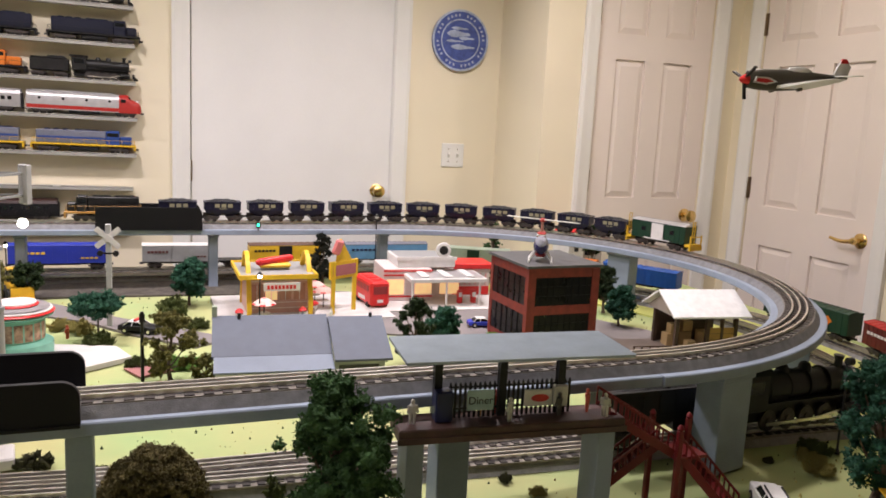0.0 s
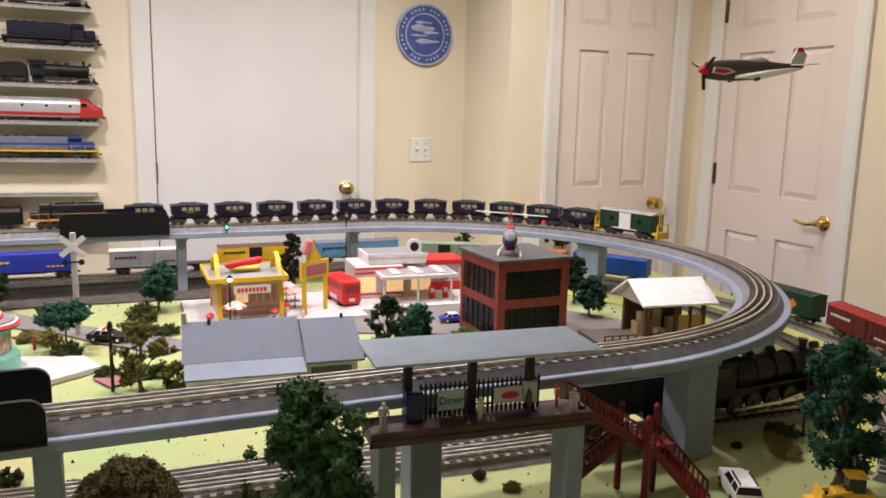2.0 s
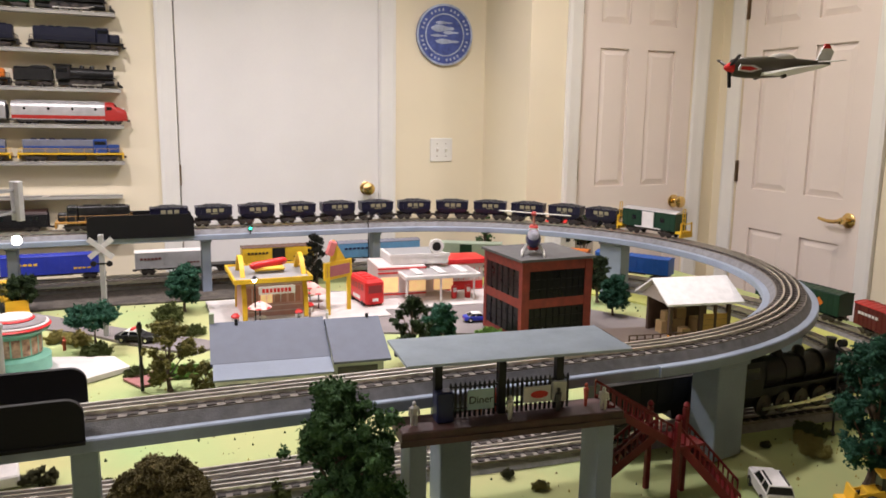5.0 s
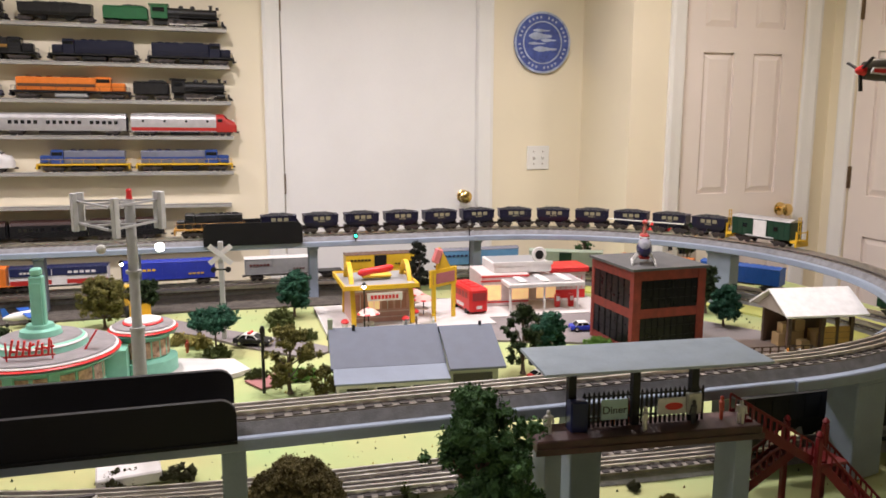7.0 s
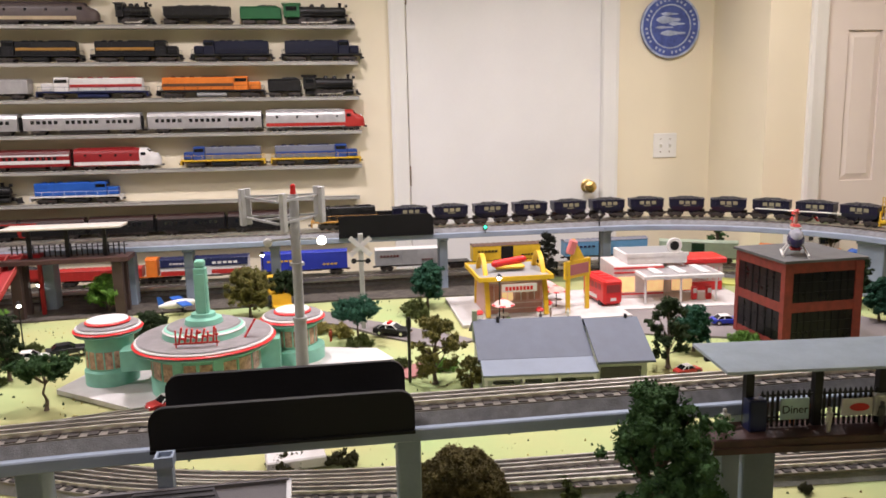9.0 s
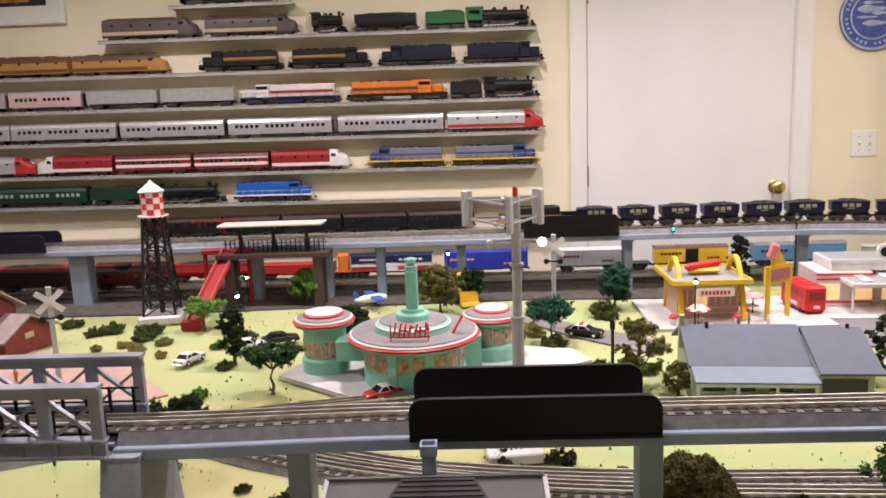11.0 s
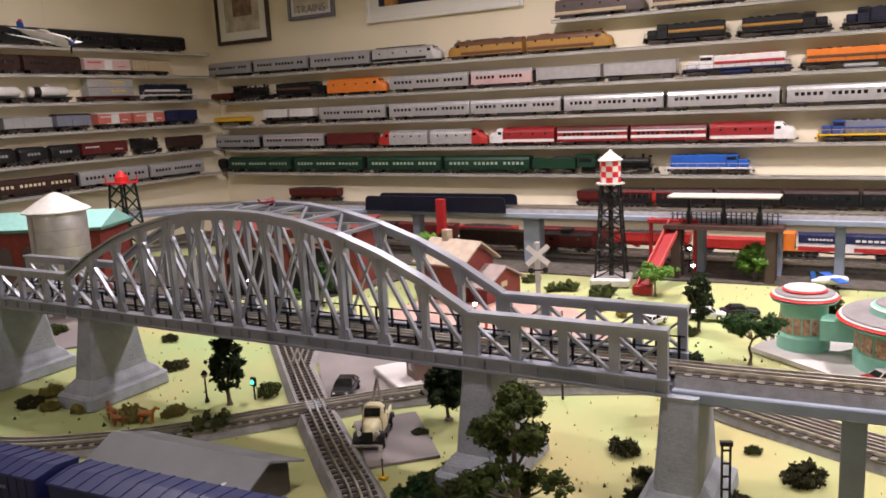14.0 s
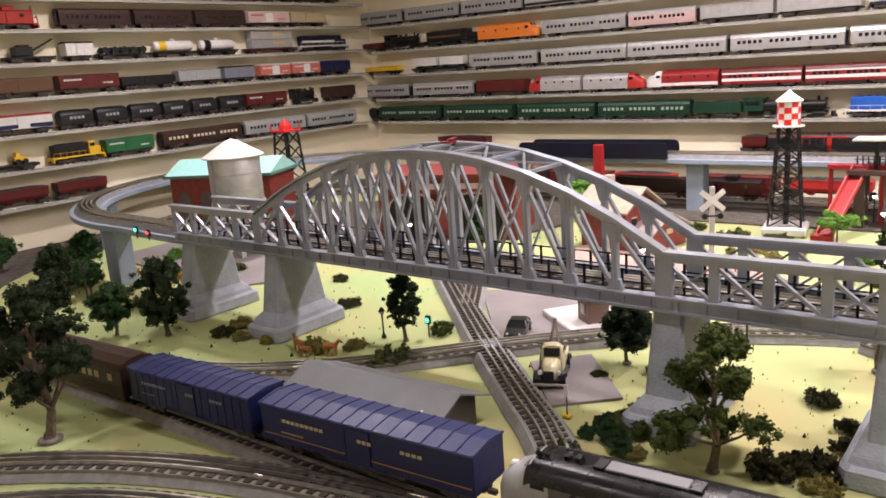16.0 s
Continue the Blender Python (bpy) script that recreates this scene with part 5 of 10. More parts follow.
def round_car(th, L, body):
    """A covered car with a rounded roof."""
    pts = [(-0.03, 0.026), (0.03, 0.026), (0.03, 0.062)] + [(0.03 * math.cos(a), 0.062 + 0.026 * math.sin(a)) for a in np.linspace(0.2, 2.94, 9)] + [(-0.03, 0.062)]
    part("body", shared(("rbody", L), lambda: Geo().loft([[(-L / 2 + 0.004, y * 0.93, 0.026 + (z - 0.026) * 0.9) for y, z in pts], [(-L / 2 + 0.014, y, z) for y, z in pts], [(L / 2 - 0.014, y, z) for y, z in pts], [(L / 2 - 0.004, y * 0.93, 0.026 + (z - 0.026) * 0.9) for y, z in pts]]), body, True), None, th)
    marks(th, 0, 0.0302, 0.046, L * 0.45, 0.012, 4, GREY)
    part("underframe", shared(("under", L, 0.06), lambda: Geo().box(-L / 2 + 0.004, L / 2 - 0.004, -0.012, 0.012, 0.018, 0.026), M_WHEEL), None, th)
    trucks(th, L, inset=0.028)


def car_on(name, x, y, z, rz, label, cat, group, build, *a, **k):
    th = thing(name, x, y, z, rz, label, cat, group)
    build(th, *a, **k)
    return th


# ---- special cars, and the trains on shelves and tracks ----
def trailer_flat(th, L):
    flat_car(th, L)
    for s in (-1, 1):
        part("trailer", shared(("trailer", L), lambda: Geo().box(-L * 0.21, L * 0.21, -0.026, 0.026, 0.040, 0.088, ch=0.002), WHITE), None, th, m=Matrix.Translation((s * L * 0.24, 0, 0)))
        part("trailer_legs", shared(("tlegs", L), lambda: Geo().box(-L * 0.18, -L * 0.15, -0.02, 0.02, 0.029, 0.040).box(L * 0.12, L * 0.17, -0.022, 0.022, 0.029, 0.040), M_SOOT), None, th, m=Matrix.Translation((s * L * 0.24, 0, 0)))


def wheel_flat(th, L):
    flat_car(th, L)
    for k in range(5):
        part("wheel_set", shared("wset", lambda: Geo().cyl((0, -0.022, 0.045), (0, -0.017, 0.045), 0.016, 16).cyl((0, 0.017, 0.045), (0, 0.022, 0.045), 0.016, 16).cyl((0, -0.018, 0.045), (0, 0.018, 0.045), 0.004, 8), M_SOOT), None, th, m=Matrix.Translation((-L * 0.36 + k * L * 0.18, 0, 0)))


def crane_car(th, L):
    flat_car(th, L)
    part("crane_cab", shared(("ccab", L), lambda: Geo().box(-L * 0.30, L * 0.05, -0.026, 0.026, 0.032, 0.070, ch=0.002).box(-L * 0.20, 0, -0.02, 0.02, 0.07, 0.078), M_SOOT), None, th)
    for s in (-1, 1):
        part("boom_beam", shared(("boom", L, s), lambda: Geo().bar((0, s * 0.012, 0.045), (L * 0.52, s * 0.004, 0.100), 0.003, 0.006), M_SOOT), None, th)
    for k in range(6):
        part("boom_lace", shared(("lace", L, k), lambda: Geo().bar((L * (0.05 + 0.075 * k), -0.011 + 0.001 * k, 0.051 + 0.008 * k), (L * (0.10 + 0.075 * k), 0.011 - 0.001 * k, 0.056 + 0.008 * k), 0.002, 0.002), M_SOOT), None, th)


def stack_car(th, L):
    flat_car(th, L, MAROON)
    for z0, m in ((0.030, GREY), (0.076, SILVER)):
        part("container", shared(("cont", L), lambda: Geo().box(-L * 0.40, L * 0.40, -0.027, 0.027, 0, 0.045, ch=0.001), m), None, th, m=Matrix.Translation((0, 0, z0)))
        marks(th, L * 0.12, 0.0272, z0 + 0.022, L * 0.25, 0.008, 4, YELLOW)


def machine_flat(th, L):
    flat_car(th, L)
    for s in (-1, 1):
        part("tractor_body", shared("trac", lambda: Geo().box(-0.028, 0.018, -0.014, 0.014, 0.042, 0.060, ch=0.002).box(-0.02, -0.002, -0.014, 0.014, 0.060, 0.078).box(0.018, 0.040, -0.004, 0.004, 0.050, 0.056), YELLOW), None, th, m=Matrix.Translation((s * L * 0.24, 0, 0)))
        for x in (-0.016, 0.016):
            part("tractor_wheel", shared("tracw", lambda: Geo().cyl((0, -0.021, 0.040), (0, 0.021, 0.040), 0.011, 14), M_SOOT), None, th, m=Matrix.Translation((s * L * 0.24 + x, 0, 0)))


ROYALD = paint(0.03, 0.07, 0.26)
PINKRED = paint(0.55, 0.16, 0.12)


def shelved(i, x, name, label, build, *a, **k):
    z = shelf_z(i, x) + 0.003 if i < 6 else 0.803
    th = thing(name, x, WN - 0.038, z, 0, label + ", on a wall shelf", name.replace("_", " "), "trains on the shelves")
    th.matrix_basis = Matrix.Translation((x, WN - 0.038, z)) @ Matrix.Rotation(math.atan(SLOPE) if i < 6 else 0, 4, "Y")
    build(th, *a, **k)


def shelved_west(i, y, name, label, build, *a, **k):
    th = thing(name, -4.25 + 0.038, y, WEST_Z[i] + 0.003, 90, label + ", on a wall shelf", name.replace("_", " "), "trains on the shelves")
    build(th, *a, **k)


wall_shelf(3.3, pose(-3.35, WN, 0.80), "low grey display shelf carrying dark cars")


shelved(0, -1.760, "locomotive", "dark brown electric locomotive with a gold stripe", cab_diesel, 0.429, SMOKE, SMOKE, TAN)
shelved(0, -1.308, "locomotive", "dark brown electric locomotive with a gold stripe", cab_diesel, 0.409, SMOKE, SMOKE, TAN)
shelved(0, -0.966, "locomotive", "tiny dark steam switcher", steam_engine, 0.147, tender=False)
shelved(0, -0.712, "tender", "square black steam tender", hopper_car, 0.277, M_SOOT)
shelved(0, -0.302, "locomotive", "green and black steam locomotive with its tender", steam_engine, 0.468, M_SOOT, GREEN)
shelved(1, -4.122, "passenger_car", "dull silver streamlined passenger car", passenger_car, 0.422, GREY)
shelved(1, -3.683, "passenger_car", "dull silver streamlined passenger car", passenger_car, 0.408, GREY)
shelved(1, -3.254, "passenger_car", "dull silver streamlined passenger car", passenger_car, 0.412, GREY)
shelved(1, -2.819, "locomotive", "silver and black cab diesel", cab_diesel, 0.428, SILVER, SILVER, BLACKP, BLACKP)
shelved(1, -2.357, "locomotive", "gold and brown cab diesel", cab_diesel, 0.425, GOLD, GOLD, BROWN, BROWN, -1, cap=BROWN)
shelved(1, -1.912, "locomotive", "gold and brown cab diesel", cab_diesel, 0.428, GOLD, GOLD, BROWN, BROWN, cap=BROWN)
shelved(1, -1.368, "locomotive", "black and yellow hood diesel", hood_diesel, 0.367, BLACKP, BLACKP, None, None, -1, top=BLACKP, band=GOLD)
shelved(1, -0.969, "locomotive", "black and yellow hood diesel", hood_diesel, 0.363, BLACKP, BLACKP, top=BLACKP, band=GOLD)
shelved(1, -0.580, "locomotive", "navy blue hood diesel", hood_diesel, 0.337, DARKNAVY, DARKNAVY, None, None, -1)
shelved(1, -0.203, "locomotive", "navy blue hood diesel", hood_diesel, 0.346, DARKNAVY)
shelved(2, -4.261, "flat_car", "low red-brown flat car", box_car, 0.349, MAROON, H=0.055)
shelved(2, -3.931, "locomotive", "dark steam locomotive", steam_engine, 0.278, tender=False)
shelved(2, -3.559, "locomotive", "black hood diesel with a brown band", hood_diesel, 0.391, BLACKP, BLACKP, band=BROWN)
shelved(2, -3.155, "locomotive", "bright orange hood diesel", cab_diesel, 0.398, ORANGE, ORANGE, None, ORANGE)
shelved(2, -2.692, "passenger_car", "silver streamlined passenger car with windows", passenger_car, 0.483)
shelved(2, -2.268, "passenger_car", "silver passenger car with a pink stripe", passenger_car, 0.341, PINKISH, SILVER)
shelved(2, -1.915, "baggage_car", "bright silver baggage car", box_car, 0.323, SILVER, SILVER)
shelved(2, -1.572, "baggage_car", "bright silver baggage car", box_car, 0.332, SILVER, SILVER)
shelved(2, -1.155, "locomotive", "red white and blue hood diesel", hood_diesel, 0.443, WHITE, WHITE, NAVY, NAVY, -1, top=RED, band=RED)
shelved(2, -0.675, "locomotive", "orange and black hood diesel", hood_diesel, 0.447, ORANGE, ORANGE, GREY, BLACKP, 1, top=BLACKP, band=BROWN)
shelved(2, -0.246, "locomotive", "black steam locomotive with a rounded tender", steam_engine, 0.384)
shelved(3, -4.143, "work_car", "low yellow maintenance car", box_car, 0.333, YELLOW, H=0.055)
shelved(3, -3.656, "flat_car", "dark flat car carrying two white trailers", trailer_flat, 0.416)
shelved(3, -3.194, "passenger_car", "silver streamlined passenger car with windows", passenger_car, 0.455)
shelved(3, -2.697, "passenger_car", "silver streamlined passenger car with windows", passenger_car, 0.498)
shelved(3, -2.200, "passenger_car", "silver streamlined passenger car with windows", passenger_car, 0.493)
shelved(3, -1.700, "passenger_car", "silver streamlined passenger car with windows", passenger_car, 0.481)
shelved(3, -1.208, "passenger_car", "silver streamlined passenger car with windows", passenger_car, 0.474)
shelved(3, -0.710, "baggage_car", "bright silver baggage car", passenger_car, 0.478)
shelved(3, -0.244, "locomotive", "silver cab diesel with a red nose", cab_diesel, 0.428, SILVER, RED, RED)
shelved(4, -4.124, "passenger_car", "grey streamlined passenger car", passenger_car, 0.445, GREY)
shelved(4, -3.635, "passenger_car", "grey passenger car with a pink stripe", passenger_car, 0.459, GREY, None, None, stripe=PINKISH)
shelved(4, -3.217, "box_car", "maroon box car", box_car, 0.33, MAROON)
shelved(4, -2.874, "locomotive", "silver cab diesel with a red nose", cab_diesel, 0.329, SILVER, RED, None, None, -1)
shelved(4, -2.529, "locomotive", "silver cab diesel with a red nose", cab_diesel, 0.337, SILVER, RED)
shelved(4, -2.171, "locomotive", "red and white cab diesel", cab_diesel, 0.365, CRIMSON, WHITE, WHITE, CRIMSON, -1)
shelved(4, -1.801, "passenger_car", "red passenger car with a white band", passenger_car, 0.355, CRIMSON, MAROON, None, stripe=WHITE, skirt=WHITE)
shelved(4, -1.442, "passenger_car", "red passenger car with a white band", passenger_car, 0.347, CRIMSON, MAROON, None, stripe=WHITE, skirt=WHITE)
shelved(4, -1.083, "locomotive", "red and white cab diesel", cab_diesel, 0.353, CRIMSON, WHITE, WHITE, CRIMSON)
shelved(4, -0.647, "locomotive", "grey blue and yellow hood diesel", hood_diesel, 0.357, SLATE, ROYALD, BLACKP, YELLOW, -1, top=NAVY, band=ROYALD)
shelved(4, -0.249, "locomotive", "grey blue and yellow hood diesel", hood_diesel, 0.393, SLATE, ROYALD, BLACKP, YELLOW, top=NAVY, band=ROYALD)
shelved(5, -4.261, "gondola", "small dark gondola", hopper_car, 0.155, BLACKP)
shelved(5, -3.913, "passenger_car", "dark green heavyweight passenger car", passenger_car, 0.507, DKGREEN, DKGREEN, PALEGREEN)
shelved(5, -3.391, "passenger_car", "dark green heavyweight passenger car", passenger_car, 0.499, DKGREEN, DKGREEN, PALEGREEN)
shelved(5, -2.872, "passenger_car", "dark green heavyweight passenger car", passenger_car, 0.48, DKGREEN, DKGREEN, PALEGREEN)
shelved(5, -2.370, "passenger_car", "dark green heavyweight observation car", passenger_car, 0.492, DKGREEN, DKGREEN, PALEGREEN)
shelved(5, -1.804, "locomotive", "dark green steam locomotive with its tender", steam_engine, 0.616, M_SOOT, DKGREEN)
shelved(5, -1.264, "locomotive", "bright blue hood diesel with a white stripe", hood_diesel, 0.371, BLUE, BLUE, None, WHITE)
shelved(6, -1.638, "passenger_car", "dark passenger car", passenger_car, 0.256, BLACKP, DARKBROWN)
shelved(6, -1.369, "passenger_car", "dark passenger car", passenger_car, 0.262, BLACKP, DARKBROWN)
shelved(6, -1.091, "passenger_car", "dark passenger car", passenger_car, 0.272, BLACKP, DARKBROWN)
shelved(6, -0.801, "passenger_car", "dark passenger car", passenger_car, 0.288, BLACKP, DARKBROWN)
shelved(6, -0.499, "passenger_car", "dark passenger car", passenger_car, 0.295, BLACKP, DARKBROWN)
shelved(6, -1.825, "hopper_car", "bright red hopper car", hopper_car, 0.117, MAROON)
shelved(6, -1.540, "hopper_car", "red hopper car with a coal load", hopper_car, 0.22, RED)
shelved(6, -3.514, "hopper_car", "bright red hopper car", hopper_car, 0.365, MAROON)
shelved_west(0, 1.926, "passenger_car", "black passenger car", passenger_car, 0.327, BLACKP, BLACKP)
shelved_west(0, 2.276, "passenger_car", "black passenger car", passenger_car, 0.348, BLACKP, BLACKP)
shelved_west(0, 2.657, "passenger_car", "black passenger car", passenger_car, 0.391, BLACKP, BLACKP)
shelved_west(0, 3.095, "passenger_car", "black passenger car", passenger_car, 0.455, BLACKP, BLACKP)
shelved_west(1, 1.395, "caboose", "red caboose", caboose, 0.225, RED)
shelved_west(1, 1.772, "passenger_car", "dark brown passenger car", passenger_car, 0.345, DARKBROWN, DARKBROWN)
shelved_west(1, 2.118, "passenger_car", "dark brown passenger car", passenger_car, 0.322, DARKBROWN, DARKBROWN)
shelved_west(1, 2.450, "passenger_car", "dark brown passenger car", passenger_car, 0.317, DARKBROWN, DARKBROWN)
shelved_west(1, 2.766, "box_car", "white and pink box car", box_car, 0.286, PINKISH, WHITE, WHITE, mark=RED)
shelved_west(1, 3.055, "box_car", "tan box car", box_car, 0.264, TAN)
shelved_west(2, 1.456, "crane_car", "dark railway crane car", crane_car, 0.211)
shelved_west(2, 1.671, "caboose", "white work caboose on a dark frame", box_car, 0.128, WHITE, BLACKP)
shelved_west(2, 1.891, "flat_car", "dark flat car carrying black wheels", wheel_flat, 0.267)
shelved_west(2, 2.160, "tank_car", "white tank car with a yellow end", tank_car, 0.241, WHITE, YELLOW)
shelved_west(2, 2.418, "tank_car", "dark tank car with a white band", tank_car, 0.236, WHITE, BLACKP)
shelved_west(2, 2.772, "container_car", "silver double-stack container car", stack_car, 0.356)
shelved_west(2, 3.166, "locomotive", "blue and white hood diesel", hood_diesel, 0.394, DARKNAVY, DARKNAVY, None, WHITE, band=WHITE)
shelved_west(3, 1.401, "gondola", "brown gondola with a lumber load", box_car, 0.245, BROWN)
shelved_west(3, 1.693, "box_car", "maroon box car with white lettering", box_car, 0.282, MAROON, mark=WHITE)
shelved_west(3, 1.988, "gondola", "dark gondola car", box_car, 0.287, BLACKP, H=0.065)
shelved_west(3, 2.276, "flat_car", "grey loaded flat car", box_car, 0.249, GREY, H=0.08)
shelved_west(3, 2.525, "box_car", "dark covered car", box_car, 0.196, SLATE, BLACKP)
shelved_west(3, 2.769, "box_car", "red and white box car", box_car, 0.211, PINKRED, WHITE, WHITE, mark=WHITE)
shelved_west(3, 2.999, "box_car", "red and white box car", box_car, 0.212, PINKRED, WHITE, WHITE, mark=WHITE)
shelved_west(3, 3.239, "box_car", "navy box car", box_car, 0.23, NAVY)
shelved_west(4, 1.369, "box_car", "red white and blue box car", box_car, 0.249, WHITE, RED, WHITE, band=NAVY)
shelved_west(4, 1.606, "covered_car", "black round-roofed covered car", round_car, 0.158, BLACKP)
shelved_west(4, 1.775, "covered_car", "black round-roofed covered car", round_car, 0.157, BLACKP)
shelved_west(4, 1.948, "covered_car", "black round-roofed covered car", round_car, 0.16, BLACKP)
shelved_west(4, 2.117, "covered_car", "black round-roofed covered car", round_car, 0.153, BLACKP)
shelved_west(4, 2.282, "covered_car", "black round-roofed covered car", round_car, 0.153, BLACKP)
shelved_west(4, 2.454, "covered_car", "black round-roofed covered car", round_car, 0.164, BLACKP)
shelved_west(4, 2.687, "hopper_car", "maroon covered hopper car", box_car, 0.281, MAROON, mark=WHITE)
shelved_west(4, 2.976, "locomotive", "small dark steam engine", steam_engine, 0.177, tender=False)
shelved_west(4, 3.260, "box_car", "dark brown box car", box_car, 0.234, DARKBROWN)
shelved_west(5, 1.276, "flat_car", "dark flat car carrying yellow machines", machine_flat, 0.261)
shelved_west(5, 1.585, "locomotive", "yellow and black hood diesel", hood_diesel, 0.241, BLACKP, YELLOW, None, YELLOW)
shelved_west(5, 1.839, "hopper_car", "bright green covered hopper car", box_car, 0.246, GREEN, mark=WHITE)
shelved_west(5, 2.251, "passenger_car", "dark brown passenger car with pale windows", passenger_car, 0.48, DARKBROWN, DARKBROWN, CREAM)
shelved_west(5, 2.730, "passenger_car", "silver streamlined passenger car", passenger_car, 0.438, GREY)
shelved_west(5, 3.167, "passenger_car", "silver streamlined passenger car", passenger_car, 0.406, GREY)
shelved_west(6, 1.300, "hopper_car", "maroon hopper car with a load", hopper_car, 0.252, MAROON)
shelved_west(6, 1.578, "hopper_car", "maroon hopper car with a load", hopper_car, 0.237, MAROON)
shelved_west(6, 1.999, "flat_car", "dark low flat car", flat_car, 0.242)
# dark diesels on the short top shelf
car_on("locomotive", -1.40, WN - 0.038, 1.831, 0, "dark hood diesel, on a wall shelf", "locomotive", "trains on the shelves", hood_diesel, 0.42, BLACKP)

# ---- the coal train on the raised loop ----
LEN = [0.0]
for p, q in zip(LOOP, LOOP[1:]):
    LEN.append(LEN[-1] + (Vector(q) - Vector(p)).length)


def on_line(line, s, lens):
    i = max(0, min(len(lens) - 2, int(np.searchsorted(lens, s)) - 1))
    a, b = Vector(line[i]), Vector(line[i + 1])
    t = (s - lens[i]) / (lens[i + 1] - lens[i])
    return a + (b - a) * t, math.degrees(math.atan2(b.y - a.y, b.x - a.x))


def along(line, lens, s, L):
    """The middle and the heading of a car of length L whose trucks stand on the line."""
    p, _ = on_line(line, s - L * 0.33, lens)
    q, _ = on_line(line, s + L * 0.33, lens)
    return (p + q) / 2, math.degrees(math.atan2(q.y - p.y, q.x - p.x))


far_start = next(i for i, p in enumerate(LOOP) if p[1] > FAR - 1e-4)
def loop_s(x):
    return LEN[far_start] + (LOOP[far_start][0] - x)


LOCOBLACK = paint(0.008, 0.008, 0.008, 0.5)
COALNAVY = paint(0.009, 0.009, 0.028, 0.4)
s = loop_s(-0.145)
p, a = along(LOOP, LEN, s, 0.24)
lo = car_on("locomotive", p.x, p.y, RAILZ - 0.0005, a, "black diesel switcher with a centre cab, pulling the coal train", "locomotive", "coal train", hood_diesel, 0.245, M_SOOT, M_SOOT, M_SOOT, GOLD, 1, 0.088)
s = loop_s(0.091)
for k in range(12):
    p, a = along(LOOP, LEN, s - 0.1505 * k, 0.128)
    car_on("hopper_car", p.x, p.y, RAILZ - 0.0005, a, "navy blue coal hopper with dull yellow lettering", "hopper car", "coal train", hopper_car, 0.132, COALNAVY, True, 0.070, 0.056, paint(0.27, 0.25, 0.16))
p, a = along(LOOP, LEN, s - 0.1505 * 11 - 0.21, 0.24)
car_on("caboose", p.x, p.y, RAILZ - 0.0005, a, "dark green caboose with silver roof and yellow ends", "caboose", "coal train", caboose, 0.27, DKGREEN, SILVER, YELLOW, WHITE)

# ---- trains on the ground tracks ----
BZ_ = TZ + 0.028


def back(x0, x1, name, label, build, *a, y=3.14, **k):
    car_on(name, (x0 + x1) / 2, y, BZ_, 0, label, name.replace("_", " "), "cars along the back wall", build, round(x1 - x0 - 0.006, 3), *a, **k)


back(-0.853, -0.517, "box_car", "blue white and red box car", box_car, WHITE, NAVY, WHITE, 0.098, band=RED, upper=NAVY)
back(-0.476, -0.137, "box_car", "royal blue box car with yellow lettering", box_car, ROYAL, ROYAL, ROYAL, 0.100, mark=YELLOW)
back(-0.032, 0.234, "hopper_car", "pale grey covered hopper car", box_car, GREY, WHITE, GREY, 0.096, mark=MAROON)
back(0.244, 0.352, "flat_car", "dark low flat car", flat_car)
back(0.360, 0.649, "box_car", "yellow box car with black doors", box_car, YELLOW, BROWN, BLACKP, 0.094, mark=BLACKP, rib=False)
back(0.745, 1.105, "box_car", "steel blue box car", box_car, SKY, SLATE, SKY, 0.094, mark=NAVY)
back(-0.905, -0.858, "engine", "small bright orange engine", box_car, ORANGE, H=0.10)
back(-1.235, -0.915, "gondola", "long red gondola car", box_car, RED, H=0.07)
back(-1.58, -1.245, "hopper_car", "bright red hopper car", hopper_car, RED)
back(-1.90, -1.59, "box_car", "dark red box car", box_car, MAROON)
back(-2.315, -2.02, "hopper_car", "orange-red ore hopper with white lettering", hopper_car, RED, True, 0.08, mark=WHITE)
back(-2.65, -2.33, "box_car", "dark red box car", box_car, MAROON)
back(-2.98, -2.66, "box_car", "dark red box car", box_car, DARKBROWN)
back(-1.885, -1.60, "caboose", "dark red wooden caboose with windows", caboose, MAROON, BLACKP, y=3.03)
back(-2.25, -1.90, "box_car", "dark brown box car", box_car, DARKBROWN, y=3.03)


def curved(deg, L, name, label, build, *a, **k):
    t = radians(deg)
    return car_on(name, 0.68 + 1.292 * math.cos(t), 1.84 + 1.292 * math.sin(t), BZ_, deg - 90, label, name.replace("_", " "), "cars round the back curve", build, L, *a, **k)


curved(63, 0.30, "box_car", "pale green box car with a dark door", box_car, PALEGREEN, PALEGREEN, DKGREEN, 0.094)
curved(46.5, 0.28, "box_car", "plain orange-red box car", box_car, RED, ORANGE, RED, 0.09)
curved(32, 0.30, "box_car", "bright blue box car", box_car, BLUE, BLUE, BLUE, 0.094)
gc = curved(2, 0.33, "box_car", "dark green box car with an orange diamond placard", box_car, DKGREEN, DKGREEN, DKGREEN, 0.10)
for e in (-1, 1):
    part("placard", Geo().prism([(0.075, 0.058), (0.092, 0.042), (0.109, 0.058), (0.092, 0.074)], min(e * 0.0322, e * 0.0332), max(e * 0.0322, e * 0.0332), "y"), ORANGE, gc, "orange diamond placard")
marks(gc, -0.08, 0.0322, 0.082, 0.10, 0.004, 9, YELLOW)
curved(-15, 0.30, "box_car", "brown-red box car with white lettering", box_car, MAROON, RED, MAROON, 0.096, mark=WHITE)
curved(-30, 0.30, "box_car", "plain brown-red box car", box_car, MAROON, RED, MAROON, 0.096)
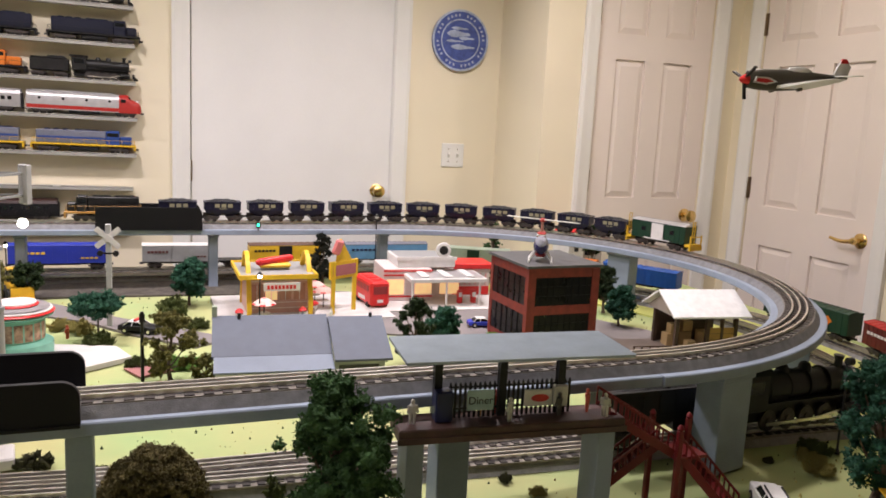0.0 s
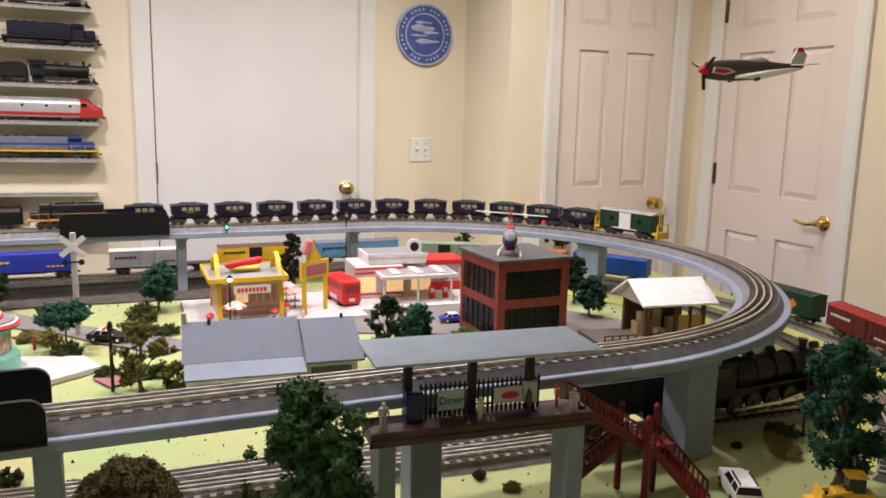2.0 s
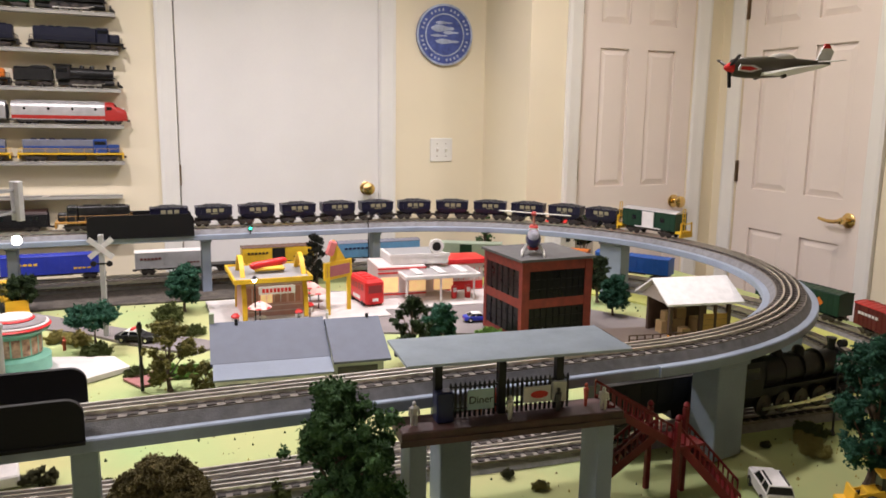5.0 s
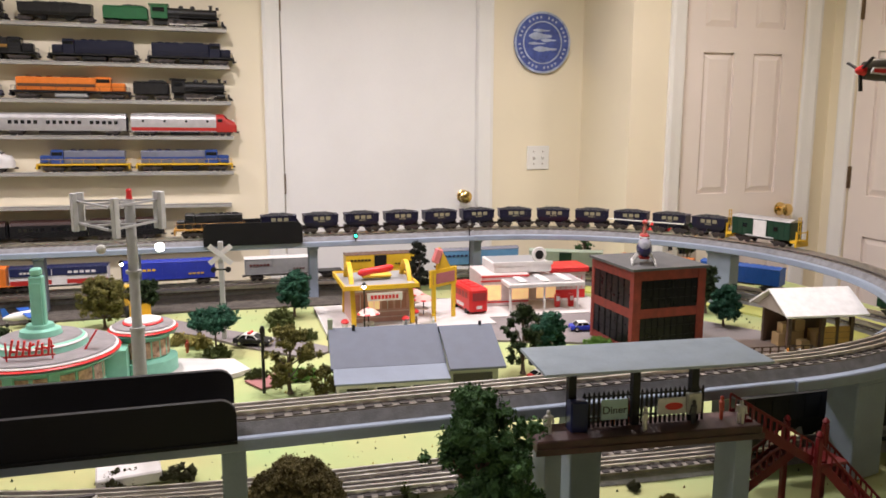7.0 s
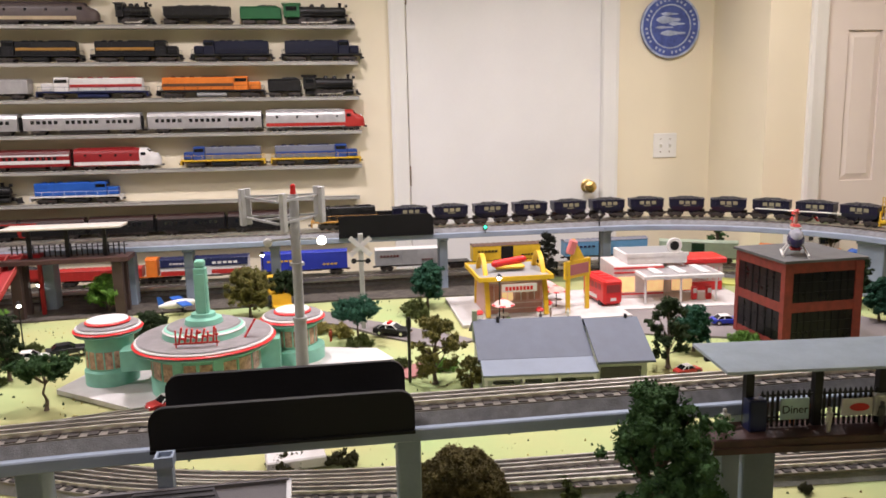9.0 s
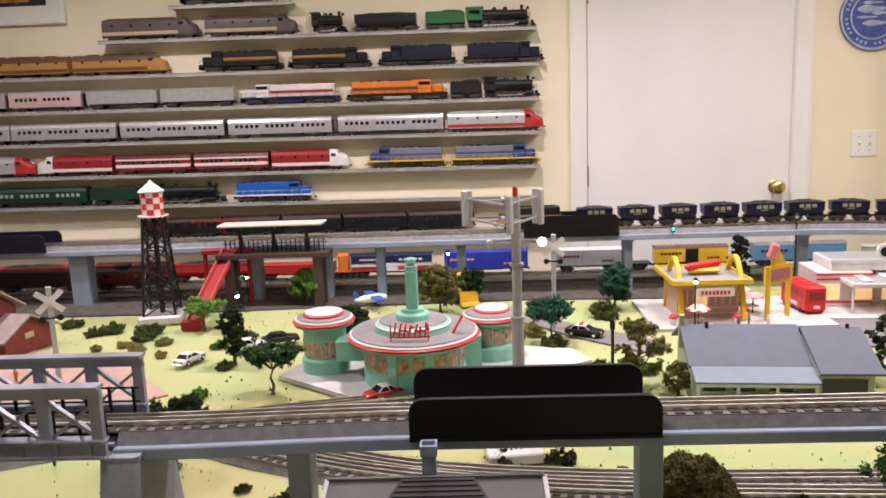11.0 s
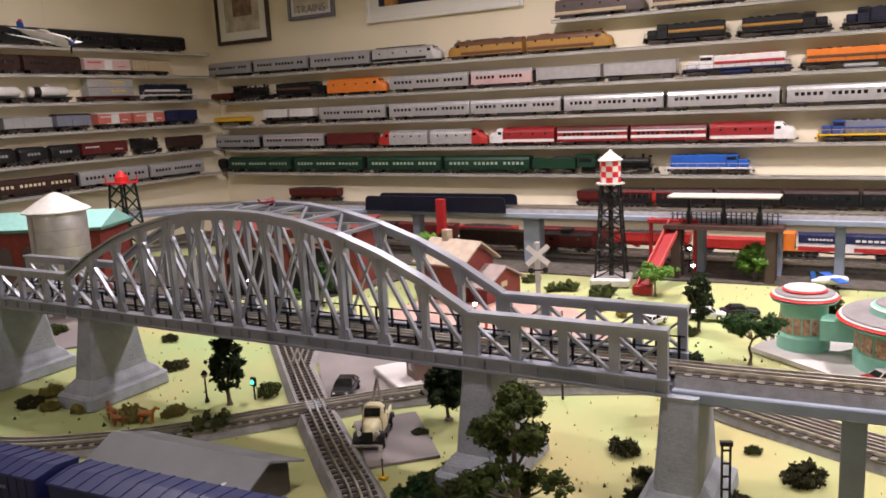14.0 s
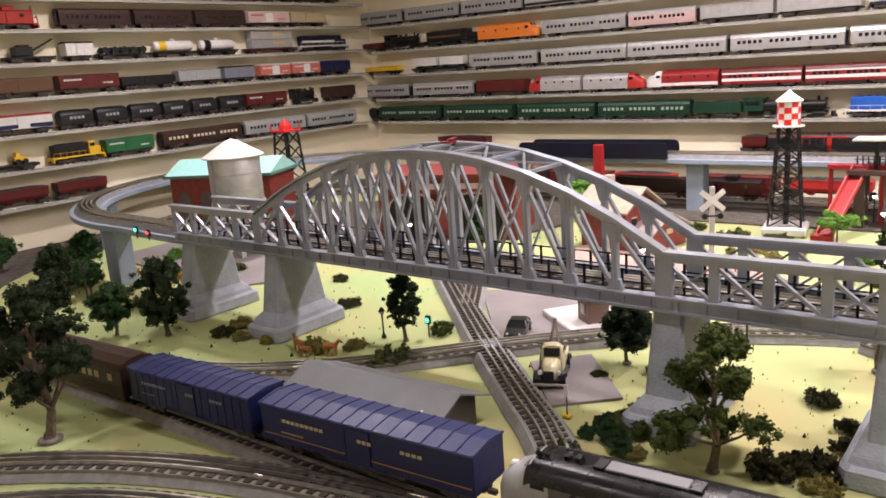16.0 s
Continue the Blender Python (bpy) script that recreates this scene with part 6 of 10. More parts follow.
lo = car_on("locomotive", 1.275, 1.262, BZ_, 2, "large black steam locomotive, on the track under the viaduct", "locomotive", "", steam_engine, 0.31, LOCOBLACK, LOCOBLACK, 1, False)
lo.matrix_basis = pose(1.275, 1.262, BZ_, 0, 0, 2) @ Matrix.Diagonal((1.28, 1.4, 1.48, 1))
lo = car_on("tender", 0.93, 1.262, BZ_, 0, "black steam tender behind its locomotive", "tender", "", hopper_car, 0.20, LOCOBLACK)
lo.matrix_basis = pose(0.93, 1.262, BZ_, 0, 0, 0) @ Matrix.Diagonal((1.35, 1.35, 1.5, 1))


def fg(x0, x1, name, label, build, *a, **k):
    xm = (x0 + x1) / 2
    car_on(name, xm, 0.655 + 0.08 * (xm + 1.5), BZ_, 4.6, label, name.replace("_", " "), "long freight train", build, round(x1 - x0 - 0.012, 3), *a, **k)


FBLUE = paint(0.009, 0.012, 0.06, 0.4)
FROOF = paint(0.014, 0.02, 0.085, 0.45)
FBROWN = paint(0.03, 0.014, 0.011, 0.4)
fg(-1.72, -1.29, "box_car", "dark blue box car with a yellow line and lettering", box_car, FBLUE, FROOF, FBLUE, 0.098, 0.084, rib=False, mark=TAN, fine=True, line=GOLD)
fg(-2.085, -1.735, "box_car", "dark blue box car with faint lettering", box_car, FBLUE, FROOF, FBLUE, 0.098, 0.084, mark=SLATE, fine=True)
fg(-2.49, -2.10, "passenger_car", "dark brown passenger car with a pale window band", passenger_car, FBROWN, FBROWN, TAN, 0.095, 0.080)
fg(-2.89, -2.50, "passenger_car", "dark brown passenger car with a pale window band", passenger_car, FBROWN, FBROWN, TAN, 0.095, 0.080)
fg(-1.275, -0.86, "locomotive", "grey and black cab diesel with a domed nose", cab_diesel, paint(0.10, 0.10, 0.105, 0.35), paint(0.33, 0.33, 0.335, 0.35), paint(0.012, 0.014, 0.035), paint(0.16, 0.16, 0.165), -1, 0.100, 0.084, paint(0.008, 0.008, 0.009, 0.28))


# ---- buildings of the layout ----
TEAL = paint(0.25, 0.56, 0.43, 0.4)
TEALD = paint(0.16, 0.42, 0.32, 0.4)
SIGNRED = paint(0.66, 0.03, 0.03, 0.35)
DINERGREY = mat("diner_roof", (0.24, 0.22, 0.22), 0.7, var=0.15, scale=40)
PAD = mat("concrete_pad", (0.60, 0.57, 0.55), 0.7, var=0.08, scale=20)
ROOFGREY = mat("roof_slate", (0.115, 0.13, 0.165), 0.75, var=0.08, scale=30, fine=300)
PORCHTIN = mat("porch_tin", (0.18, 0.21, 0.26), 0.6, 0.1, var=0.08, scale=20, fine=200)
ROOFTIN = mat("roof_tin", (0.37, 0.43, 0.48), 0.5, 0.1, var=0.08, scale=20, fine=200)
BRICKM = mat("brick_red", (0.23, 0.036, 0.026), 0.7, var=0.2, scale=50, fine=400, bump=0.3)
REDBARN = mat("red_siding", (0.20, 0.035, 0.03), 0.6, var=0.2, scale=40)
ROOFTAN = mat("roof_tan", (0.42, 0.34, 0.26), 0.75, var=0.15, scale=30)
PLATFORMB = mat("platform_brown", (0.075, 0.035, 0.03), 0.55, var=0.25, scale=40)
STAIRRED = paint(0.145, 0.008, 0.011, 0.45)
GLOW = mat("lit_window", (1.0, 0.62, 0.28), 0.5, emit=0.6, bump=0)
BULB = mat("lit_bulb", (1.0, 0.93, 0.8), 0.4, emit=14.0, bump=0)
GLOWGREEN = mat("green_signal", (0.05, 1.0, 0.55), 0.4, emit=3.0, bump=0)
FENCEW = paint(0.65, 0.64, 0.60)


def text_on(parent, body, size, m, material):
    cu = bpy.data.curves.new("text", "FONT")
    cu.body, cu.size, cu.extrude, cu.align_x = body, size, 0.0004, "CENTER"
    me = bpy.data.meshes.new_from_object(bpy.data.objects.new("text", cu))
    me.materials.clear()
    return part("lettering", me, material, parent, m=m)


def disc(r, z0, z1, n=36, lip=0.0):
    return Geo().lathe([(r, z0), (r + lip, (z0 + z1) / 2), (r, z1)], n)


SHOWCASE = mat("diner_showcase", (0.52, 0.33, 0.22), 0.3, var=0.3, scale=75, fine=150, bump=0, col2=(0.13, 0.05, 0.04))


def diner():
    th = thing("diner", -0.506, 1.95, G, 0, "turquoise retro drive-in diner with round red-trimmed roofs", "building")
    part("pad", Geo().prism([(-0.36, 0.03), (-0.13, -0.15), (0.12, -0.13), (0.46, 0.10), (0.42, 0.20), (0.22, 0.26), (-0.30, 0.20)], 0, 0.012, "z"), PAD, th, "pale concrete pad")
    def tower(name, x, y, body_r, roof_r, z, flare=0.004):
        b = part(name, Geo().lathe([(body_r, 0.012), (body_r, z)], 32, Matrix.Translation((x, y, 0))), TEAL, th, "", True)
        part("base_band", Geo().lathe([(body_r + flare, 0.012), (body_r + flare, 0.046), (body_r + 0.001, 0.052)], 32, Matrix.Translation((x, y, 0))), TEAL, b, "", True)
        n = 10
        for k in range(n):
            a = radians(165 + 210 * (k + 0.5) / n)
            e = body_r + 0.0005
            part("window", Geo().loft([[(e * math.cos(t), e * math.sin(t), z0), ((e + 0.0015) * math.cos(t), (e + 0.0015) * math.sin(t), z0), ((e + 0.0015) * math.cos(t), (e + 0.0015) * math.sin(t), 0.098), (e * math.cos(t), e * math.sin(t), 0.098)] for z0 in (0.056,) for t in [a - 0.15 + 0.06 * q for q in range(6)]]), SHOWCASE, b, "lit display window", False, Matrix.Translation((x, y, 0)))
            part("mullion", Geo().box(-0.0015, 0.0015, -0.002, 0.003, 0.054, 0.100, Matrix.Translation((x + e * math.cos(a + 0.18), y + e * math.sin(a + 0.18), 0)) @ Matrix.Rotation(a + 0.18 + math.pi / 2, 4, "Z")), TEAL, b)
        part("roof_rim", disc(roof_r, z, z + 0.006, 40, 0.002).add([], []), TEALD, b, "", True, Matrix.Translation((x, y, 0)))
        part("neon_ring", disc(roof_r + 0.002, z + 0.008, z + 0.0125, 48, 0.003), SIGNRED, b, "red neon ring", True, Matrix.Translation((x, y, 0)))
        part("white_ring", disc(roof_r - 0.002, z + 0.0125, z + 0.018, 48, 0.002), WHITE, b, "white ring", True, Matrix.Translation((x, y, 0)))
        part("roof_top", Geo().lathe([(roof_r - 0.006, z + 0.0205), (roof_r - 0.010, z + 0.023), (0.01, z + 0.026)], 40), DINERGREY, b, "", True, Matrix.Translation((x, y, 0)))
        return b
    main = tower("main_hall", 0, 0, 0.125, 0.162, 0.116)
    part("tier", Geo().lathe([(0.098, 0.139), (0.092, 0.158), (0.088, 0.160), (0.05, 0.161)], 36), TEAL, main, "", True)
    part("tier_ring", Geo().lathe([(0.0925, 0.150), (0.096, 0.154), (0.0915, 0.158)], 36, None, False), WHITE, main, "", True)
    part("tier_roof", Geo().lathe([(0.086, 0.1605), (0.082, 0.1635), (0.03, 0.166)], 36), DINERGREY, main)
    part("spire_base", Geo().lathe([(0.045, 0.166), (0.042, 0.178), (0.03, 0.182), (0.028, 0.190)], 28), TEAL, main, "", True)
    part("spire", Geo().box(-0.015, 0.015, -0.012, 0.012, 0.188, 0.300, ch=0.003).box(-0.010, 0.010, -0.017, -0.012, 0.188, 0.285), TEAL, main)
    part("spire_cap", Geo().box(-0.012, 0.012, -0.010, 0.010, 0.300, 0.318, ch=0.004), TEAL, main)
    sign = part("roof_sign", Geo().box(-0.05, 0.05, -0.118, -0.114, 0.147, 0.150).box(-0.046, -0.043, -0.118, -0.114, 0.125, 0.180).box(0.043, 0.046, -0.118, -0.114, 0.125, 0.180), SIGNRED, main, "red script roof sign")
    rnd = random.Random(2)
    for k in range(7):
        x = -0.038 + k * 0.0125
        tip = (x + rnd.uniform(0.002, 0.008), -0.116, 0.180 + rnd.uniform(-0.006, 0.006))
        part("sign_stroke", Geo().bar((x, -0.116, 0.150), tip, 0.004, 0.007, (0, 1, 0)), SIGNRED, sign)
        part("sign_stroke", Geo().bar((x, -0.116, 0.166 + rnd.uniform(-0.006, 0.006)), (x + 0.012, -0.116, 0.166 + rnd.uniform(-0.008, 0.008)), 0.004, 0.006, (0, 1, 0)), SIGNRED, sign)
    part("side_sign", Geo().bar((0.10, -0.06, 0.140), (0.125, -0.05, 0.180), 0.004, 0.018, (0, 1, 0)), SIGNRED, main, "slanted red sign")
    for a in (250, 290):
        t = radians(a)
        part("entrance_pier", Geo().box(-0.012, 0.012, -0.006, 0.016, 0.012, 0.112, Matrix.Translation((0.128 * math.cos(t), 0.128 * math.sin(t), 0)) @ Matrix.Rotation(t + math.pi / 2, 4, "Z"), ch=0.002), TEAL, main)
    part("doorway", Geo().box(-0.022, 0.022, -0.130, -0.120, 0.012, 0.062), TEALD, main)
    L = tower("round_tower", -0.242, 0.08, 0.056, 0.077, 0.135, 0.007)
    part("cap", Geo().lathe([(0.050, 0.162), (0.048, 0.168), (0.03, 0.171), (0.005, 0.173)], 28), WHITE, L, "", True, Matrix.Translation((-0.242, 0.08, 0)))
    part("cap_ring", Geo().lathe([(0.052, 0.160), (0.0535, 0.163), (0.050, 0.166)], 28), SIGNRED, L, "", True, Matrix.Translation((-0.242, 0.08, 0)))
    Rr = tower("round_tower", 0.20, 0.17, 0.060, 0.080, 0.112, 0.020)
    part("cap", Geo().lathe([(0.046, 0.138), (0.044, 0.145), (0.028, 0.148), (0.005, 0.150)], 28), WHITE, Rr, "", True, Matrix.Translation((0.20, 0.17, 0)))
    part("cap_ring", Geo().lathe([(0.048, 0.136), (0.0495, 0.139), (0.046, 0.142)], 28), SIGNRED, Rr, "", True, Matrix.Translation((0.20, 0.17, 0)))
    part("link_hall", Geo().box(-0.20, -0.10, 0.0, 0.07, 0.055, 0.105), TEAL, th)
    part("link_hall", Geo().box(0.08, 0.17, 0.05, 0.14, 0.012, 0.098), TEAL, th)


diner()


def burger_stand():
    th = thing("burger_stand", 0.368, 2.505, G, 0, "small burger stand with yellow arches and a yellow-edged roof", "building")
    part("pad", Geo().box(-0.18, 0.36, -0.17, 0.20, 0, 0.008), PAD, th, "pale concrete forecourt")
    part("wall", Geo().box(-0.09, 0.10, -0.06, 0.12, 0.008, 0.128, ch=0.001), paint(0.62, 0.36, 0.30), th, "pinkish tiled walls")
    for z in (0.022, 0.040, 0.108, 0.118):
        part("tile_course", Geo().box(-0.091, 0.101, -0.0612, -0.060, z, z + 0.003), paint(0.75, 0.62, 0.56), th)
    for k in range(4):
        w = part("window", Geo().box(-0.078 + k * 0.044, -0.042 + k * 0.044, -0.0615, -0.058, 0.050, 0.100), GLOW if k == 1 else paint(0.50, 0.24, 0.18, 0.2), th)
        part("window_frame", Geo().box(-0.061 + k * 0.044, -0.059 + k * 0.044, -0.0625, -0.0615, 0.050, 0.100), WHITE, w)
    part("roof", Geo().box(-0.118, 0.112, -0.13, 0.12, 0.130, 0.138), GREY, th)
    for a, b, c, d in ((-0.122, 0.116, -0.134, -0.128), (-0.122, 0.116, 0.118, 0.124), (-0.122, -0.116, -0.128, 0.118), (0.110, 0.116, -0.128, 0.118)):
        part("roof_edge", Geo().box(a, b, c, d, 0.130, 0.144), YELLOW, th, "yellow roof edge")
    for x in (-0.088, 0.100):
        g = Geo()
        pts = [(x, -0.105 + 0.20 * k / 16, 0.01 + 0.182 * math.sin(math.pi * k / 16) ** 0.62) for k in range(17)]
        rings = []
        for k, p in enumerate(pts):
            q0, q1 = Vector(pts[max(k - 1, 0)]), Vector(pts[min(k + 1, 16)])
            d = (q1 - q0).normalized()
            n = Vector((0, -d.z, d.y)) * 0.006
            rings.append([tuple(Vector(p) + Vector((e * 0.007, 0, 0)) + n * f) for e, f in ((-1, -1), (1, -1), (1, 1), (-1, 1))])
        g.loft(rings)
        part("arch", g, YELLOW, th, "tall yellow arch")
    part("menu_sign", Geo().box(-0.05, 0.06, -0.138, -0.135, 0.095, 0.120), WHITE, th)
    marks(th, 0.005, 0.1385, 0.101, 0.09, 0.012, 8, SIGNRED)
    part("hot_dog", Geo().cyl((-0.05, -0.03, 0.165), (0.05, 0.0, 0.172), 0.012, 12).cyl((-0.06, -0.032, 0.165), (-0.05, -0.03, 0.165), 0.006, 12, 0.012).cyl((0.05, 0.0, 0.172), (0.06, 0.002, 0.173), 0.012, 12, 0.006), SIGNRED, th, "giant red sausage", True)
    part("bun", Geo().box(-0.05, 0.05, -0.035, 0.012, 0.146, 0.160, ch=0.006), YELLOW, th)
    part("sign_post", Geo().box(0.163, 0.175, -0.113, -0.101, 0.008, 0.175), YELLOW, th)
    part("sign_post", Geo().box(0.244, 0.256, -0.060, -0.048, 0.008, 0.175), YELLOW, th)
    part("sign_board", Geo().prism([(0.158, -0.116), (0.262, -0.052), (0.258, -0.045), (0.154, -0.109)], 0.120, 0.176, "z"), YELLOW, th)
    part("sign_face", Geo().prism([(0.166, -0.1135), (0.2545, -0.0590), (0.2535, -0.0574), (0.165, -0.1119)], 0.130, 0.164, "z"), paint(0.42, 0.14, 0.15), th, "dark red sign face")
    part("sign_gable", Geo().loft([[(0.180, -0.100, 0.176), (0.238, -0.064, 0.176), (0.236, -0.060, 0.176), (0.178, -0.096, 0.176)], [(0.188, -0.096, 0.246), (0.196, -0.091, 0.246), (0.194, -0.087, 0.246), (0.186, -0.092, 0.246)]]), YELLOW, th, "pointed yellow sign top")
    part("sign_figure", Geo().box(-0.013, 0.013, -0.010, 0.010, -0.024, 0.024, Matrix.Translation((0.182, -0.104, 0.222)) @ Matrix.Rotation(radians(20), 4, "Y"), ch=0.005), paint(0.68, 0.20, 0.20), th, "tilted pink-red cup shape")
    for x, y in ((-0.05, -0.15), (0.16, -0.01), (0.15, 0.08)):
        u = part("umbrella", Geo().lathe([(0.036, 0.060), (0.02, 0.072), (0.002, 0.080)], 12, Matrix.Translation((x, y, 0))), paint(0.75, 0.55, 0.50), th, "red and white parasol")
        for k in range(6):
            a0, a1 = radians(60 * k), radians(60 * k + 30)
            part("panel", Geo().add([(x + 0.0365 * math.cos(a0), y + 0.0365 * math.sin(a0), 0.0605), (x + 0.0365 * math.cos(a1), y + 0.0365 * math.sin(a1), 0.0605), (x + 0.002 * math.cos(a1), y + 0.002 * math.sin(a1), 0.081), (x + 0.002 * math.cos(a0), y + 0.002 * math.sin(a0), 0.081)], [(0, 1, 2, 3)]), SIGNRED, u)
        part("umbrella_pole", Geo().cyl((x, y, 0.008), (x, y, 0.062), 0.002, 6), M_SOOT, th)
        part("table", Geo().lathe([(0.018, 0.030), (0.018, 0.033)], 14, Matrix.Translation((x, y, 0))), WHITE, th)
    for x, y in ((-0.12, -0.13), (0.07, -0.135), (0.12, -0.06)):
        part("planter", Geo().lathe([(0.008, 0.008), (0.012, 0.028)], 10, Matrix.Translation((x, y, 0))), WHITE, th)
        part("flower", Geo().lathe([(0.010, 0.028), (0.014, 0.034), (0.006, 0.042)], 8, Matrix.Translation((x, y, 0))), SIGNRED, th)


burger_stand()


def white_diner():
    th = thing("filling_station", 0.92, 2.56, G, -4, "white and pink filling station with stepped lit roofs", "building")
    PW = paint(0.70, 0.60, 0.58)
    part("pad", Geo().box(-0.20, 0.26, -0.16, 0.18, 0, 0.007), PAD, th)
    part("main_block", Geo().box(-0.17, 0.0, -0.02, 0.16, 0.007, 0.120, ch=0.002), PW, th)
    part("upper_block", Geo().box(-0.12, 0.09, 0.0, 0.17, 0.120, 0.152, ch=0.002), WHITE, th)
    part("upper_roof", Geo().box(-0.110, 0.080, 0.012, 0.158, 0.152, 0.1535), GREY, th)
    part("upper_rim", Geo().box(-0.124, 0.094, -0.004, 0.002, 0.146, 0.158), WHITE, th)
    part("canopy", Geo().box(-0.10, 0.17, -0.12, 0.03, 0.090, 0.104, ch=0.002), WHITE, th)
    part("canopy_deck", Geo().box(-0.09, 0.16, -0.11, 0.02, 0.104, 0.1055), SILVER, th)
    for x in (-0.045, 0.035, 0.115):
        part("roof_light", Geo().box(x - 0.014, x + 0.014, -0.105, 0.015, 0.1055, 0.111, ch=0.002), WHITE, th)
    for x0 in (0.105, 0.125, 0.145, 0.165, 0.185, 0.205, 0.225):
        part("annex_mullion", Geo().box(x0 - 0.001, x0 + 0.001, 0.0475, 0.050, 0.045, 0.090), SIGNRED, th)
    part("annex_window", Geo().box(0.105, 0.225, 0.0485, 0.0505, 0.045, 0.090), paint(0.55, 0.50, 0.48, 0.2), th)
    part("annex_base", Geo().box(0.10, 0.238, 0.047, 0.0497, 0.010, 0.040), SIGNRED, th)
    for x in (-0.09, 0.03, 0.15):
        part("canopy_post", Geo().cyl((x, -0.105, 0.007), (x, -0.105, 0.090), 0.004, 8), WHITE, th)
    for x0, x1 in ((-0.16, -0.10), (-0.06, 0.0), (0.03, 0.10)):
        part("window", Geo().box(x0, x1, -0.0225, -0.0195, 0.030, 0.082), GLOW, th)
    for z in (0.02, 0.095, 0.110):
        part("red_band", Geo().box(-0.172, 0.002, -0.022, -0.020, z, z + 0.005), SIGNRED, th)
    part("annex", Geo().box(0.02, 0.24, 0.05, 0.16, 0.007, 0.105, ch=0.002), PW, th)
    part("annex_roof", Geo().box(0.10, 0.25, 0.04, 0.165, 0.105, 0.125, ch=0.003), SIGNRED, th, "red roof")
    for x in (0.09, 0.14):
        part("fuel_pump", Geo().box(x - 0.009, x + 0.009, -0.075, -0.060, 0.007, 0.052, ch=0.002), SIGNRED, th)
        part("pump_face", Geo().box(x - 0.006, x + 0.006, -0.0765, -0.075, 0.030, 0.046), WHITE, th)
    part("round_sign", Geo().lathe([(0.026, -0.004), (0.028, 0), (0.026, 0.004)], 24, Matrix.Translation((0.05, 0.02, 0.178)) @ Matrix.Rotation(radians(90), 4, "X")), WHITE, th, "round white roof sign")
    part("sign_mark", Geo().lathe([(0.016, -0.005), (0.016, 0.005)], 20, Matrix.Translation((0.05, 0.02, 0.178)) @ Matrix.Rotation(radians(90), 4, "X")), M_SOOT, th)
    part("sign_stem", Geo().box(0.046, 0.054, 0.016, 0.024, 0.15, 0.156), WHITE, th)


white_diner()


def brick_building():
    """Two-storey corner block with its front corner at the origin."""
    a = Vector((0.968, 1.908, G))
    th = thing("brick_building", a.x, a.y, G, 2, "two-storey red brick building with large dark windows", "building")
    W_, D_, H_ = 0.228, 0.230, 0.242
    PANE = mat("shaded_glazing", (0.006, 0.006, 0.007), 0.3, var=0.3, scale=30, bump=0, spec=0.22)
    part("core", Geo().box(0.006, W_ - 0.006, 0.006, D_ - 0.006, 0, H_ - 0.008), P_DARK, th)
    for z0, z1 in ((0, 0.026), (0.108, 0.134), (0.214, H_)):
        part("band", Geo().box(0, W_, 0, D_, z0, z1), BRICKM, th)
    for x in (0, 0.5, 1):
        if x != 0.5:
            for y0, y1 in ((-0.002, 0.016), (D_ - 0.014, D_ + 0.002)):
                part("pier", Geo().box(x * (W_ - 0.022) - 0.001, x * (W_ - 0.022) + 0.023, y0, y1, 0, H_ - 0.004), BRICKM, th)
    part("roof", Geo().box(-0.008, W_ + 0.008, -0.008, D_ + 0.008, H_, H_ + 0.007), mat("tar_roof", (0.10, 0.10, 0.10), 0.7, var=0.2, scale=30), th, "flat dark tar roof")
    for z0, z1 in ((0.026, 0.108), (0.134, 0.214)):
        wf = part("window_wall", Geo().box(0.022, W_ - 0.022, 0.001, 0.004, z0, z1), PANE, th)
        for k in range(1, 9):
            x, t = 0.022 + (W_ - 0.044) * k / 9, 0.0026 if k % 3 == 0 else 0.0009
            part("mullion", Geo().box(x - t, x + t, -0.001, 0.001, z0, z1), M_BLACK, wf)
        for k in (1, 2):
            z = z0 + (z1 - z0) * k / 3
            part("mullion", Geo().box(0.022, W_ - 0.022, -0.001, 0.001, z - 0.0012, z + 0.0012), M_BLACK, wf)
        ws = part("window_wall", Geo().box(0.001, 0.004, 0.016, D_ - 0.012, z0, z1), PANE, th)
        for k in (1, 2, 3, 4, 5):
            y = 0.016 + (D_ - 0.028) * k / 6
            w = 0.0035 if k % 2 == 0 else 0.001
            part("mullion", Geo().box(-0.001, 0.001, y - w, y + w, z0, z1), M_BLACK, ws)
        for k in (1, 2):
            z = z0 + (z1 - z0) * k / 3
            part("mullion", Geo().box(-0.0008, 0.0008, 0.016, D_ - 0.012, z - 0.0012, z + 0.0012), M_BLACK, ws)


brick_building()


